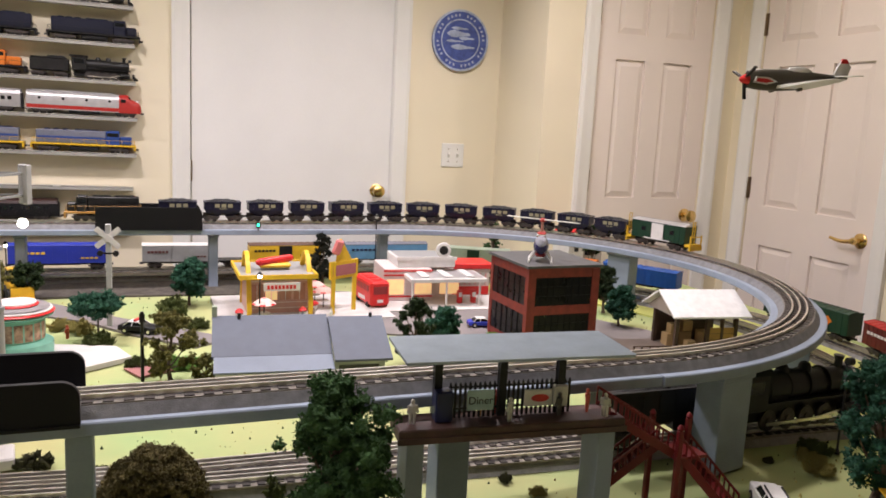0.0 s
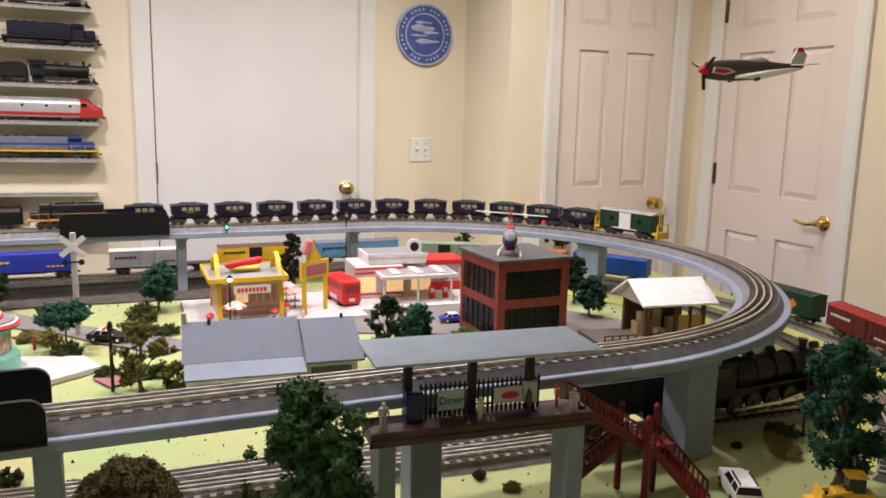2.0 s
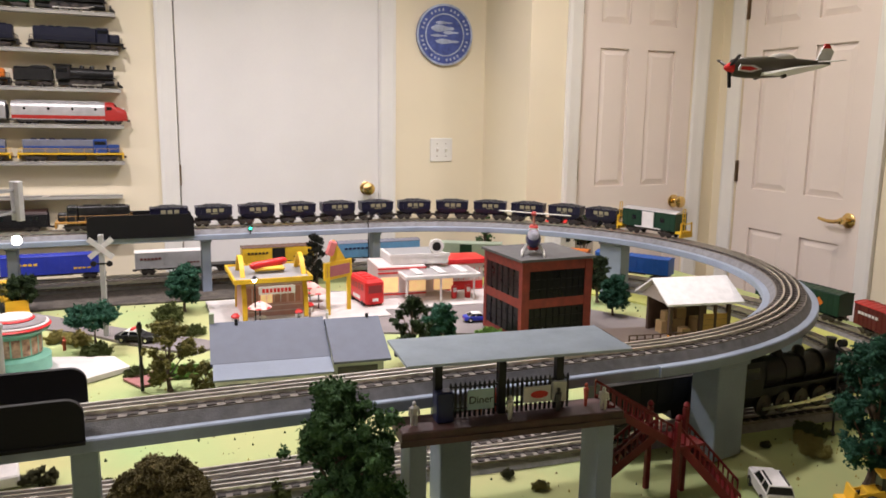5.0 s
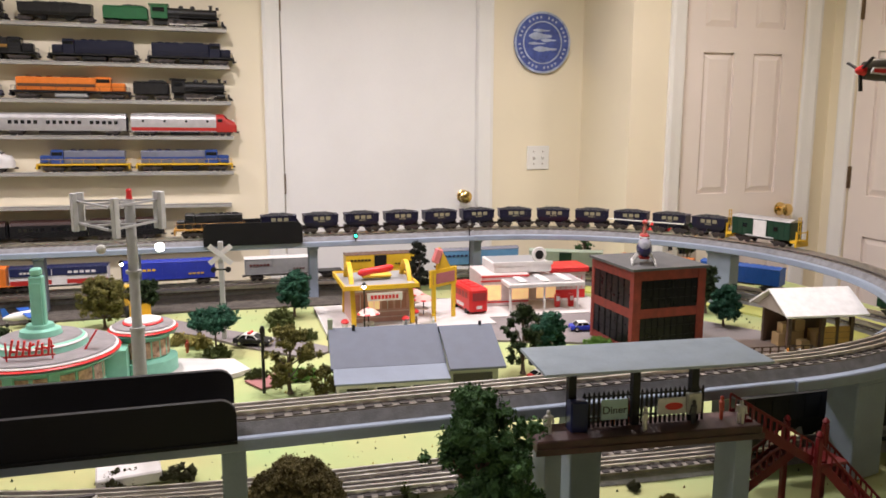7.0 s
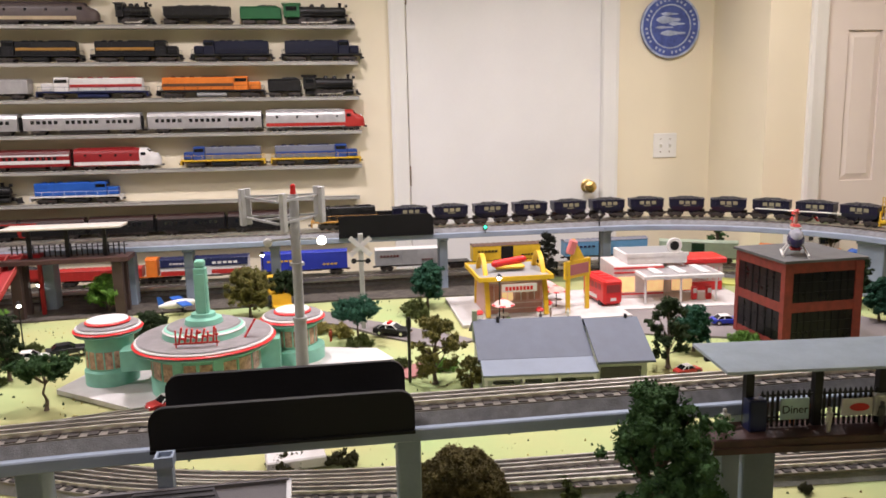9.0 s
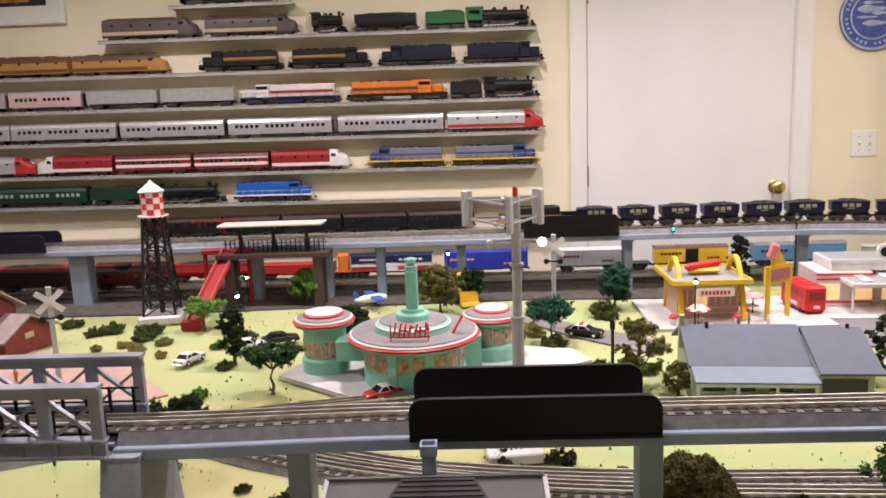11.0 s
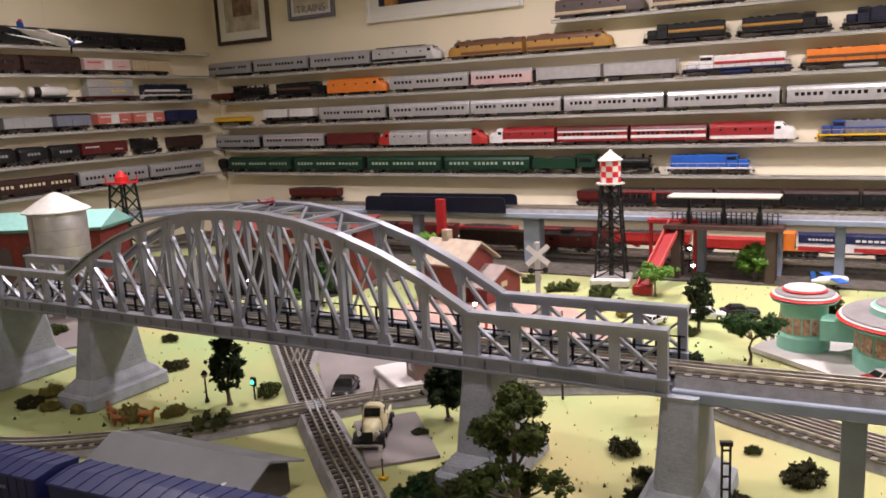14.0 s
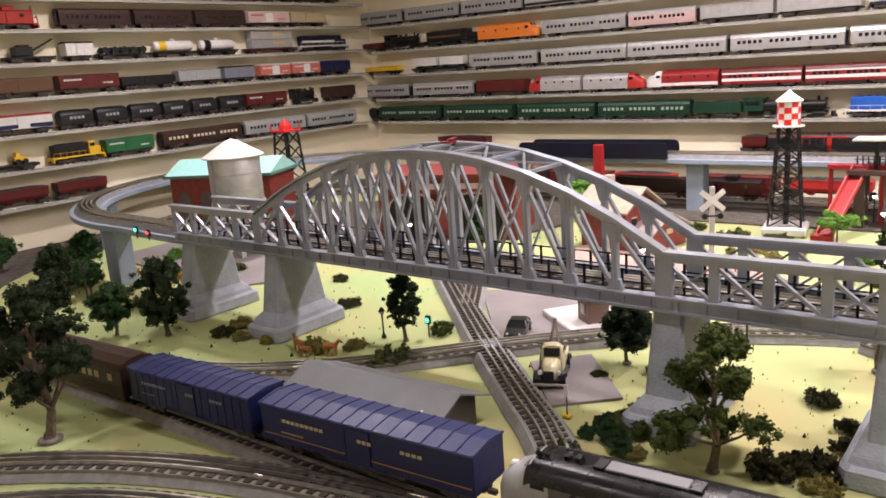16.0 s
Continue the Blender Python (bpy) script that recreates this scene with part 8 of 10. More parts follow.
def checker_tower():
    th = thing("water_tower", -1.425, 2.615, G, 10, "black lattice water tower with a red and white checkered tank", "water tower")
    part("base", Geo().box(-0.07, 0.07, -0.07, 0.07, 0, 0.03, ch=0.006), PAD, th, "pale rubble base")
    z0, z1, b, t = 0.03, 0.362, 0.052, 0.030
    C = [(-1, -1), (1, -1), (1, 1), (-1, 1)]
    for c in C:
        part("leg", Geo().bar((c[0] * b, c[1] * b, z0), (c[0] * t, c[1] * t, z1), 0.007, 0.007, (0, 1, 0)), M_SOOT, th)
    for k in range(6):
        za, zb = z0 + (z1 - z0) * k / 6, z0 + (z1 - z0) * (k + 1) / 6
        wa, wb = b + (t - b) * k / 6, b + (t - b) * (k + 1) / 6
        for p, q in zip(C, C[1:] + C[:1]):
            part("brace", Geo().bar((p[0] * wa, p[1] * wa, za), (q[0] * wb, q[1] * wb, zb), 0.004, 0.004, (0, 0.3, 1)), M_SOOT, th)
            part("brace", Geo().bar((q[0] * wa, q[1] * wa, za), (p[0] * wb, p[1] * wb, zb), 0.004, 0.004, (0, 0.3, 1)), M_SOOT, th)
            part("ring_bar", Geo().bar((p[0] * wb, p[1] * wb, zb), (q[0] * wb, q[1] * wb, zb), 0.004, 0.004), M_SOOT, th)
    part("riser", Geo().cyl((0, 0, z0), (0, 0, z1), 0.009, 10), M_SOOT, th)
    part("catwalk", Geo().lathe([(0.050, z1), (0.050, z1 + 0.005)], 20), FENCEW, th)
    tk = part("tank", Geo().lathe([(0.036, z1 + 0.005), (0.036, z1 + 0.085)], 28), WHITE, th, "", True)
    for i in range(10):
        for j in range(4):
            if (i + j) % 2:
                a0, a1 = 2 * math.pi * i / 10, 2 * math.pi * (i + 1) / 10
                am = (a0 + a1) / 2
                za, zb = z1 + 0.006 + 0.0195 * j, z1 + 0.0255 + 0.0195 * j
                part("red_check", Geo().add([(0.0366 * math.cos(a), 0.0366 * math.sin(a), z) for z in (za, zb) for a in (a0, am, a1)], [(0, 1, 4, 3), (1, 2, 5, 4)]), SIGNRED, tk)
    part("roof", Geo().lathe([(0.043, z1 + 0.082), (0.043, z1 + 0.086), (0.010, z1 + 0.112), (0.002, z1 + 0.122)], 24), FENCEW, th, "white conical roof")


checker_tower()


def red_tower():
    th = thing("lookout_tower", -3.60, 2.30, G, 0, "dark lattice lookout tower with a red top", "tower")
    C = [(-1, -1), (1, -1), (1, 1), (-1, 1)]
    for c in C:
        part("leg", Geo().bar((c[0] * 0.06, c[1] * 0.06, 0), (c[0] * 0.038, c[1] * 0.038, 0.39), 0.008, 0.008, (0, 1, 0)), M_SOOT, th)
    for k in range(6):
        w = 0.06 - 0.0037 * k
        for p, q in zip(C, C[1:] + C[:1]):
            part("brace", Geo().bar((p[0] * w, p[1] * w, 0.065 * k), (q[0] * w, q[1] * w, 0.065 * (k + 1)), 0.006, 0.006, (0, 0.3, 1)), DKGREEN, th)
    part("top_deck", Geo().box(-0.05, 0.05, -0.05, 0.05, 0.39, 0.398), SIGNRED, th)
    part("beacon", Geo().lathe([(0.03, 0.398), (0.03, 0.42), (0.012, 0.44), (0.004, 0.45)], 16), SIGNRED, th)
    for c in C:
        part("rail_post", Geo().box(c[0] * 0.047 - 0.002, c[0] * 0.047 + 0.002, c[1] * 0.047 - 0.002, c[1] * 0.047 + 0.002, 0.398, 0.425), SIGNRED, th)


red_tower()


CHUTERED = paint(0.33, 0.016, 0.018, 0.5)


def coal_chute():
    th = thing("loading_chute", -1.28, 2.60, G, 0, "bright red sloping loading chute", "loading chute")
    part("chute", Geo().bar((0.0, -0.10, 0.012), (0.045, 0.20, 0.20), 0.046, 0.012), CHUTERED, th)
    for s in (-1, 1):
        part("side_rail", Geo().bar((s * 0.023, -0.10, 0.022), (0.045 + s * 0.023, 0.20, 0.212), 0.005, 0.014), paint(0.50, 0.08, 0.07), th)
    part("foot", Geo().box(-0.032, 0.032, -0.125, -0.09, 0, 0.03, ch=0.002), CHUTERED, th)
    part("head_platform", Geo().box(-0.06, 0.12, 0.19, 0.23, 0.195, 0.212, ch=0.002), CHUTERED, th)
    for x in (-0.05, 0.11):
        part("support", Geo().box(x - 0.006, x + 0.006, 0.20, 0.212, 0, 0.195), CHUTERED, th)


coal_chute()
th = thing("red_post", -2.18, 2.72, G, 0, "plain tall red post behind the farmhouse", "post")
part("shaft", Geo().box(-0.019, 0.019, -0.012, 0.012, 0, 0.285, ch=0.002), CHUTERED, th)


def upper_station():
    """A pale-roofed platform on the far side of the raised track."""
    th = thing("trackside_shelter", -1.068, 2.785, G, 0, "dark raised station shelter with a pale flat roof", "station shelter")
    part("deck", Geo().box(-0.20, 0.20, -0.05, 0.050, 0.185, 0.200), PLATFORMB, th)
    part("roof", Geo().box(-0.187, 0.187, -0.050, 0.045, 0.298, 0.306, ch=0.002), paint(0.62, 0.57, 0.50), th, "pale cream roof")
    for x in (-0.12, 0.0, 0.12):
        part("post", Geo().box(x - 0.006, x + 0.006, -0.006, 0.006, 0.2, 0.298), M_SOOT, th)
    for k in range(22):
        x = -0.18 + k * 0.017
        part("picket", Geo().box(x - 0.002, x + 0.002, 0.010, 0.013, 0.2, 0.242), M_SOOT, th)
    part("fence_rail", Geo().box(-0.19, 0.19, 0.0085, 0.0115, 0.23, 0.233), M_SOOT, th)
    LEGB = mat("leg_brown", (0.06, 0.035, 0.03), 0.6)
    for x in (-0.16, 0.16):
        for y in (-0.03, 0.03):
            part("leg", Geo().box(x - 0.016, x + 0.016, y - 0.012, y + 0.012, 0, 0.185), LEGB, th)


upper_station()
for x, y, w, d, h, lab in ((-0.28, 1.49, 0.11, 0.07, 0.022, "small white concrete block"), (-1.571, 1.482, 0.217, 0.16, 0.018, "white concrete pad")):
    th = thing("concrete_pad", x, y, G, -36.8 if w > 0.15 else 8, lab + " on the ground", "concrete pad")
    part("slab", Geo().box(-w / 2, w / 2, -d / 2, d / 2, 0, h, ch=0.003), PAD, th)
th = thing("brick_hut", -1.552, 1.468, G + 0.018, -37, "tiny brown brick hut on a white pad", "hut")
part("wall", Geo().box(-0.028, 0.028, -0.028, 0.028, 0, 0.06), paint(0.16, 0.10, 0.08), th)
part("roof", Geo().prism([(-0.036, 0.058), (0.036, 0.058), (0, 0.085)], -0.036, 0.036, "x"), M_SOOT, th)
part("window", Geo().box(-0.010, 0.010, -0.0295, -0.027, 0.02, 0.045), paint(0.6, 0.55, 0.5), th)
th = thing("brick_patio", 0.0, 1.97, G, 28, "small flat pinkish brick patio", "patio")
part("slab", Geo().box(-0.05, 0.05, -0.04, 0.04, 0, 0.004), paint(0.34, 0.15, 0.14, 0.8), th)
th = thing("boundary_post", -0.020, 1.888, G, 0, "slim black wooden pole", "pole")
part("pole", Geo().cyl((0, 0, 0), (0, 0, 0.165), 0.004, 8), M_SOOT, th)
part("crossarm", Geo().box(-0.006, 0.006, -0.002, 0.002, 0.14, 0.16), M_SOOT, th)


# ---- trees, bushes and ground cover ----
def clump_template(seed, sub):
    bm = bmesh.new()
    bmesh.ops.create_icosphere(bm, subdivisions=sub, radius=1.0)
    V = []
    for v in bm.verts:
        p = v.co
        d = 0.85 + 0.42 * noise.noise(p * 1.9 + Vector((seed * 7.3, 0, 0))) + 0.35 * noise.noise(p * 4.7 + Vector((0, seed * 5.1, 0)))
        V.append(tuple(p * d))
    F = [tuple(v.index for v in f.verts) for f in bm.faces]
    bm.free()
    rnd = random.Random(seed)
    base = list(V)
    for _ in range(14):
        p = Vector(rnd.choice(base)) * rnd.uniform(0.98, 1.25)
        a = Vector((rnd.uniform(-1, 1), rnd.uniform(-1, 1), rnd.uniform(-1, 1))).normalized() * rnd.uniform(0.14, 0.3)
        b = a.orthogonal().normalized() * rnd.uniform(0.10, 0.2)
        n = len(V)
        V += [tuple(p - a), tuple(p + b), tuple(p + a), tuple(p - b * 0.8)]
        F.append((n, n + 1, n + 2, n + 3))
    return np.array(V), F


CLUMPS = [clump_template(k + 1, 2 if k < 3 else 1) for k in range(9)]


def clump_mesh(blobs, seed, material, leaf=0.0046, cover=0.55):
    """One mesh of crinkled clumps covered with small leaf flakes, each blob being (centre, radius)."""
    rnd = random.Random(seed)
    rng = np.random.default_rng(seed)
    VV, FF, n = [], [], 0
    for c, r in blobs:
        V, F = rnd.choice(CLUMPS)
        q = np.array((Matrix.Rotation(rnd.uniform(0, 6.3), 3, "Z") @ Matrix.Rotation(rnd.uniform(0, 6.3), 3, "X")))
        VV.append((V @ q.T) * (r * np.array((0.9, 0.9, rnd.uniform(0.65, 0.85)))) + np.array(tuple(c)))
        FF.extend(tuple(i + n for i in f) for f in F)
        n += len(V)
        m = int(min(90, max(8, cover * 12.6 * r * r / (leaf * leaf))))
        d = rng.normal(size=(m, 3))
        d /= np.linalg.norm(d, axis=1)[:, None]
        p = np.array(tuple(c)) + d * r * rng.uniform(0.78, 1.2, (m, 1))
        a = rng.normal(size=(m, 3))
        a /= np.linalg.norm(a, axis=1)[:, None]
        e = np.cross(a, d + 0.6 * rng.normal(size=(m, 3)))
        e /= np.linalg.norm(e, axis=1)[:, None]
        s = leaf * rng.uniform(0.45, 1.0, (m, 1))
        quad = np.stack([p - a * s, p + e * s * 0.6, p + a * s, p - e * s * 0.6], 1).reshape(-1, 3)
        VV.append(quad)
        FF.extend((n + 4 * k, n + 4 * k + 1, n + 4 * k + 2, n + 4 * k + 3) for k in range(m))
        n += 4 * m
    me = bpy.data.meshes.new("foliage")
    me.from_pydata(np.concatenate(VV).tolist(), [], FF)
    me.materials.append(material)
    return me


def tree(x, y, h, r, material, style="round", label="", seed=None, base=0.32, disc_foot=False, dense=15):
    seed = seed if seed is not None else int(abs(x * 971 + y * 613)) + 5
    rnd = random.Random(seed)
    th = thing("model_tree", x, y, G, rnd.uniform(0, 360), label, "tree", "trees of the layout")
    tr = max(0.0035, h * 0.026)
    zt = h * (0.78 if style != "flat" else 0.6)
    bend = [(0, 0)] + [(rnd.uniform(-1, 1) * h * 0.03, rnd.uniform(-1, 1) * h * 0.03) for _ in range(4)]
    spine = [Vector((bend[k][0], bend[k][1], zt * k / 4)) for k in range(5)]
    g = Geo()
    for k in range(4):
        g.cyl(spine[k], spine[k + 1], tr * (1.25 - 0.24 * k), 8, tr * (1.25 - 0.24 * (k + 1)))
    g.lathe([(tr * 1.9, 0), (tr * 1.35, h * 0.03), (tr * 1.2, h * 0.05)], 9)
    blobs = []
    nl = {"round": 15, "open": 11, "flat": 12, "cone": 14, "tall": 16}[style]
    for k in range(nl):
        a = k * 2.39996 + rnd.uniform(-0.4, 0.4)
        u = (k + 0.5) / nl
        if style == "flat":
            z, rr = h * (0.62 + 0.24 * rnd.random()), r * (0.25 + 0.62 * math.sqrt(u))
            size = r * 0.36
        elif style == "cone":
            z = h * (base + (0.92 - base) * u)
            rr, size = r * (1.0 - 0.8 * u) * 0.75, r * (0.48 - 0.2 * u)
        else:
            z = h * (base + (0.90 - base) * u)
            w = math.sin(math.pi * (0.16 + 0.76 * u)) ** 0.7
            rr = r * w * (0.72 if style != "open" else 0.80) * rnd.uniform(0.7, 1.05)
            size = r * (0.36 if style == "open" else 0.43) * rnd.uniform(0.8, 1.15)
        tip = Vector((rr * math.cos(a), rr * math.sin(a), z))
        k0 = min(4, max(1, int(4 * min(0.99, (z - h * 0.16) / zt))))
        root = spine[k0]
        g.cyl(root, root.lerp(tip, 0.55) + Vector((0, 0, -0.02 * h)), tr * 0.5, 5, tr * 0.32)
        g.cyl(root.lerp(tip, 0.55) + Vector((0, 0, -0.02 * h)), tip, tr * 0.32, 5, tr * 0.12)
        for _ in range(dense):
            o = Vector((rnd.gauss(0, 1), rnd.gauss(0, 1), rnd.gauss(0, 0.7))) * size * 0.44
            c = tip + o
            c.z = min(c.z, h - size * 0.2)
            blobs.append((c, size * rnd.uniform(0.24, 0.48)))
    if style != "flat":
        for _ in range(12):
            blobs.append((Vector((rnd.gauss(0, r * 0.12), rnd.gauss(0, r * 0.12), h * rnd.uniform(0.84, 0.95))), r * rnd.uniform(0.12, 0.2)))
    part("trunk", g, M_BARK, th)
    part("crown", clump_mesh(blobs, seed, material), None, th)
    if disc_foot:
        part("foot", Geo().lathe([(h * 0.075, 0), (h * 0.07, 0.004), (h * 0.02, 0.006)], 14), M_DARKBED, th)
    return th


GRN, DRK, BLU, OLV, BRT, BLK = M_LEAF, M_LEAFDARK, M_LEAFBLUE, M_LEAFOLIVE, M_LEAFBRIGHT, M_LEAFBLACK
tree(0.228, 1.0, 0.295, 0.082, GRN, "tall", "tall deep green model tree in front of the viaduct", base=0.22)
tree(1.155, 0.945, 0.29, 0.072, BLU, "tall", "tall dark blue-green model tree beside the yellow digger", base=0.18)
tree(0.04, 1.868, 0.175, 0.06, OLV, "open", "olive model tree beside a slim pole", base=0.2)
tree(0.115, 1.80, 0.085, 0.035, OLV, "open", "low olive model tree by the house", base=0.15)
tree(-0.132, 2.249, 0.13, 0.066, BLU, "flat", "spreading blue-green model tree by the road")
tree(0.115, 2.618, 0.155, 0.062, BLU, "round", "rounded blue-green model tree by the track")
tree(-0.36, 2.75, 0.125, 0.05, DRK, "round", "dark green model tree near the loader", base=0.4)
tree(0.632, 1.862, 0.185, 0.060, DRK, "open", "dark green model tree beside the house", base=0.2, dense=12)
tree(0.755, 1.975, 0.130, 0.050, BLU, "round", "blue-green model tree beside the house", base=0.25)
tree(1.413, 2.118, 0.14, 0.05, BLU, "round", "blue-green model tree behind the brick building", base=0.25)
tree(1.47, 2.3, 0.17, 0.045, DRK, "tall", "dark model tree behind the brick building")
tree(0.589, 2.80, 0.215, 0.042, BLK, "tall", "slender nearly black model tree", base=0.2)
tree(1.75, 2.85, 0.24, 0.05, DRK, "round", "dark model tree in the far corner", base=0.5)
tree(1.38, 3.05, 0.24, 0.035, GRN, "cone", "narrow green model tree by the wall")
tree(-2.164, 0.439, 0.315, 0.098, DRK, "open", "tall open dark green model tree beside the freight train", base=0.30, disc_foot=True, dense=17)
tree(-2.51, 0.913, 0.215, 0.07, DRK, "tall", "dark green model tree near the bridge pier", base=0.22)
tree(-2.646, 0.844, 0.145, 0.055, GRN, "round", "small leafy green model tree")
tree(-1.905, 1.178, 0.175, 0.042, DRK, "tall", "narrow dark green model tree by a signal", base=0.25)
tree(-1.383, 1.293, 0.135, 0.058, DRK, "round", "spreading dark model tree under the bridge", disc_foot=True)
tree(-1.08, 0.956, 0.24, 0.088, mat("foliage_dark_olive", (0.085, 0.115, 0.025), 0.85, var=0.25, scale=70, fine=700, bump=1.0, col2=(0.018, 0.028, 0.008), dist=0.004, spec=0.2), "open", "open dark olive model tree with gaps in its crown", base=0.24)
tree(-0.945, 1.48, 0.15, 0.055, DRK, "flat", "dark spreading model tree beside the bridge pier", disc_foot=True)
tree(-1.232, 2.476, 0.115, 0.06, BRT, "flat", "bright green model tree by the red chute")
tree(-1.023, 2.113, 0.175, 0.042, DRK, "tall", "narrow dark model tree by the diner", base=0.2)
tree(-0.854, 1.875, 0.14, 0.066, GRN, "flat", "spreading green model tree beside the diner")
tree(-0.96, 2.80, 0.13, 0.062, BRT, "round", "bright green model tree under the raised track", base=0.3)
tree(-0.47, 2.62, 0.165, 0.068, OLV, "round", "olive-brown model tree behind the diner", base=0.3)
tree(-0.72, 2.35, 0.10, 0.05, DRK, "round", "dark low model tree behind the diner", base=0.15)
tree(-2.2, 2.60, 0.16, 0.06, BRT, "round", "light green model tree by the engine house")
tree(-2.28, 2.02, 0.15, 0.05, GRN, "round", "green model tree by the engine house")
tree(-2.02, 2.42, 0.20, 0.05, DRK, "tall", "dark model tree behind the station house")
tree(-3.25, 0.98, 0.17, 0.06, DRK, "round", "dark model tree outside the loop")
tree(-3.5, 1.2, 0.14, 0.06, GRN, "round", "green model tree outside the loop")
tree(-2.95, 0.82, 0.15, 0.06, DRK, "round", "dark model tree outside the loop")

tree(-3.58, 0.88, 0.17, 0.06, DRK, "round", "dark model tree beside the outer track")
tree(-3.78, 1.02, 0.15, 0.06, GRN, "round", "green model tree beside the outer track")
tree(-3.36, 0.70, 0.16, 0.055, DRK, "round", "dark model tree beside the outer track")
tree(-3.12, 1.02, 0.12, 0.05, GRN, "round", "small green model tree under the loop")

BUSHES = {}


def bush(x, y, r, material, label):
    k = int(abs(x * 977 + y * 331)) % 4
    key = (k, material.name)
    if key not in BUSHES:
        rnd = random.Random(k + 40)
        blobs = []
        for _ in range(46):
            a, q = rnd.uniform(0, 6.28), math.sqrt(rnd.random()) * 0.85
            blobs.append((Vector((q * math.cos(a), q * math.sin(a) * 0.8, 0.08 + 0.55 * rnd.random() * (1 - q * 0.6))), rnd.uniform(0.10, 0.22)))
        BUSHES[key] = clump_mesh(blobs, k, material, 0.13, 0.7)
    ob = new("bush", BUSHES[key])
    ob.matrix_basis = pose(x, y, G, 0, 0, (x * 5000 + y * 900) % 360) @ Matrix.Diagonal((r, r, r * 1.05, 1))
    return tagged(ob, label, "bush", "bushes of the layout")


DARKMOSS = leafmat("foliage_dark_moss", (0.095, 0.09, 0.036), (0.022, 0.024, 0.010))
MOSSY = leafmat("foliage_mossy", (0.12, 0.145, 0.04), (0.03, 0.042, 0.012))
for x, y, r in ((-0.999, 1.288, .032), (-0.938, 1.197, .024), (-1.0, .999, .044), (-.941, 1.025, .044), (-2.466, 1.504, .026), (-2.243, 1.322, .032),
                (-2.368, .984, .031), (-.918, 1.119, .031), (-.69, 1.294, .037), (-.79, 1.166, .03), (-.298, 1.471, .034), (-.192, 1.469, .031), (.587, 1.212, .015), (1.127, 1.154, .012)):
    bush(x, y, r * 1.15, DARKMOSS, "dark green clump of foam foliage on the ground")
for x, y, r in ((-1.861, 1.266, .034), (-1.828, 1.037, .052), (-1.32, 1.277, .018), (-1.248, 1.066, .036), (-1.238, 1.016, .043), (-1.402, 1.203, .017), (-.781, 1.373, .016), (-.481, 1.471, .016), (.032, 1.414, .015),
                (-.081, 1.419, .015), (.231, 1.331, .015), (.186, 1.278, .031), (-.032, 2.005, .03), (-.13, 2.203, .045), (.07, 2.525, .06), (.317, 2.578, .038), (-1.718, 2.56, .034), (-1.581, 2.447, .036),
                (-1.394, 2.375, .034), (-1.537, 2.481, .04), (-1.403, 2.441, .047), (-1.057, 2.365, .033), (.127, 2.333, .035), (-1.043, 2.083, .026), (1.257, 1.166, .034), (-1.45, 0.62, .03), (-3.05, 1.30, .05), (-2.9, 1.42, .04), (-1.30, 0.87, .035)):
    bush(x, y, r * 1.15, MOSSY, "mossy green clump of foam foliage on the ground")
for x, y, r in ((-1.285, 1.015, 0.030), (-1.262, 0.975, 0.034), (-1.225, 0.945, 0.030), (-1.30, 0.965, 0.022)):
    bush(x, y, r * 1.1, M_LEAF, "leafy green clump of foam foliage by the pier")
for x, y, r in ((-2.376, 1.053, .035), (-2.214, 1.017, .03), (-2.062, 1.031, .038), (-1.98, 1.08, .03), (-.239, 2.388, .036), (-.178, 2.339, .044), (-1.424, 2.312, .026), (-1.50, 2.28, .022), (-1.36, 2.25, .030), (-1.27, 2.20, .024), (-1.31, 2.33, .028), (-1.16, 2.16, .020), (-.754, 1.764, .027), (1.192, 1.09, .03), (.621, 1.153, .017), (-2.30, 0.99, .026), (-1.685, .93, .014), (-1.20, 0.94, .02), (-0.93, 0.98, .03), (1.22, 1.14, .028)):
    bush(x, y, r * 1.1, M_STRAW, "dry straw-coloured clump of foam foliage on the ground")
for x, y, r in ((.925, 2.02, .042), (.339, 2.257, .051), (.072, 1.978, .04), (-1.033, 1.858, .029), (-1.12, 2.28, .03), (-2.45, 2.1, .04), (-3.3, 1.45, .05)):
    bush(x, y, r * 1.1, M_LEAFBRIGHT, "bright green clump of foam foliage on the ground")


def mound():
    rnd = random.Random(9)
    blobs = []
    for _ in range(620):
        a, q = rnd.uniform(0, 6.28), math.sqrt(rnd.random())
        z = 0.092 * max(0.0, 1 - q ** 2.6) ** 0.7 * (0.86 + 0.22 * noise.noise((3 * q * math.cos(a), 3 * q * math.sin(a), 2.0)))
        blobs.append((Vector((0.080 * q * math.cos(a), 0.068 * q * math.sin(a), z)), rnd.uniform(0.005, 0.0125)))
    me = clump_mesh(blobs, 3, leafmat("mound_moss", (0.17, 0.135, 0.05), (0.045, 0.04, 0.015)), 0.0036, 0.5)
    ob = new("moss_mound", me)
    ob.matrix_basis = pose(0.0, 1.28, G)
    tagged(ob, "rounded brown-green moss-covered mound beside the track", "mound")


mound()


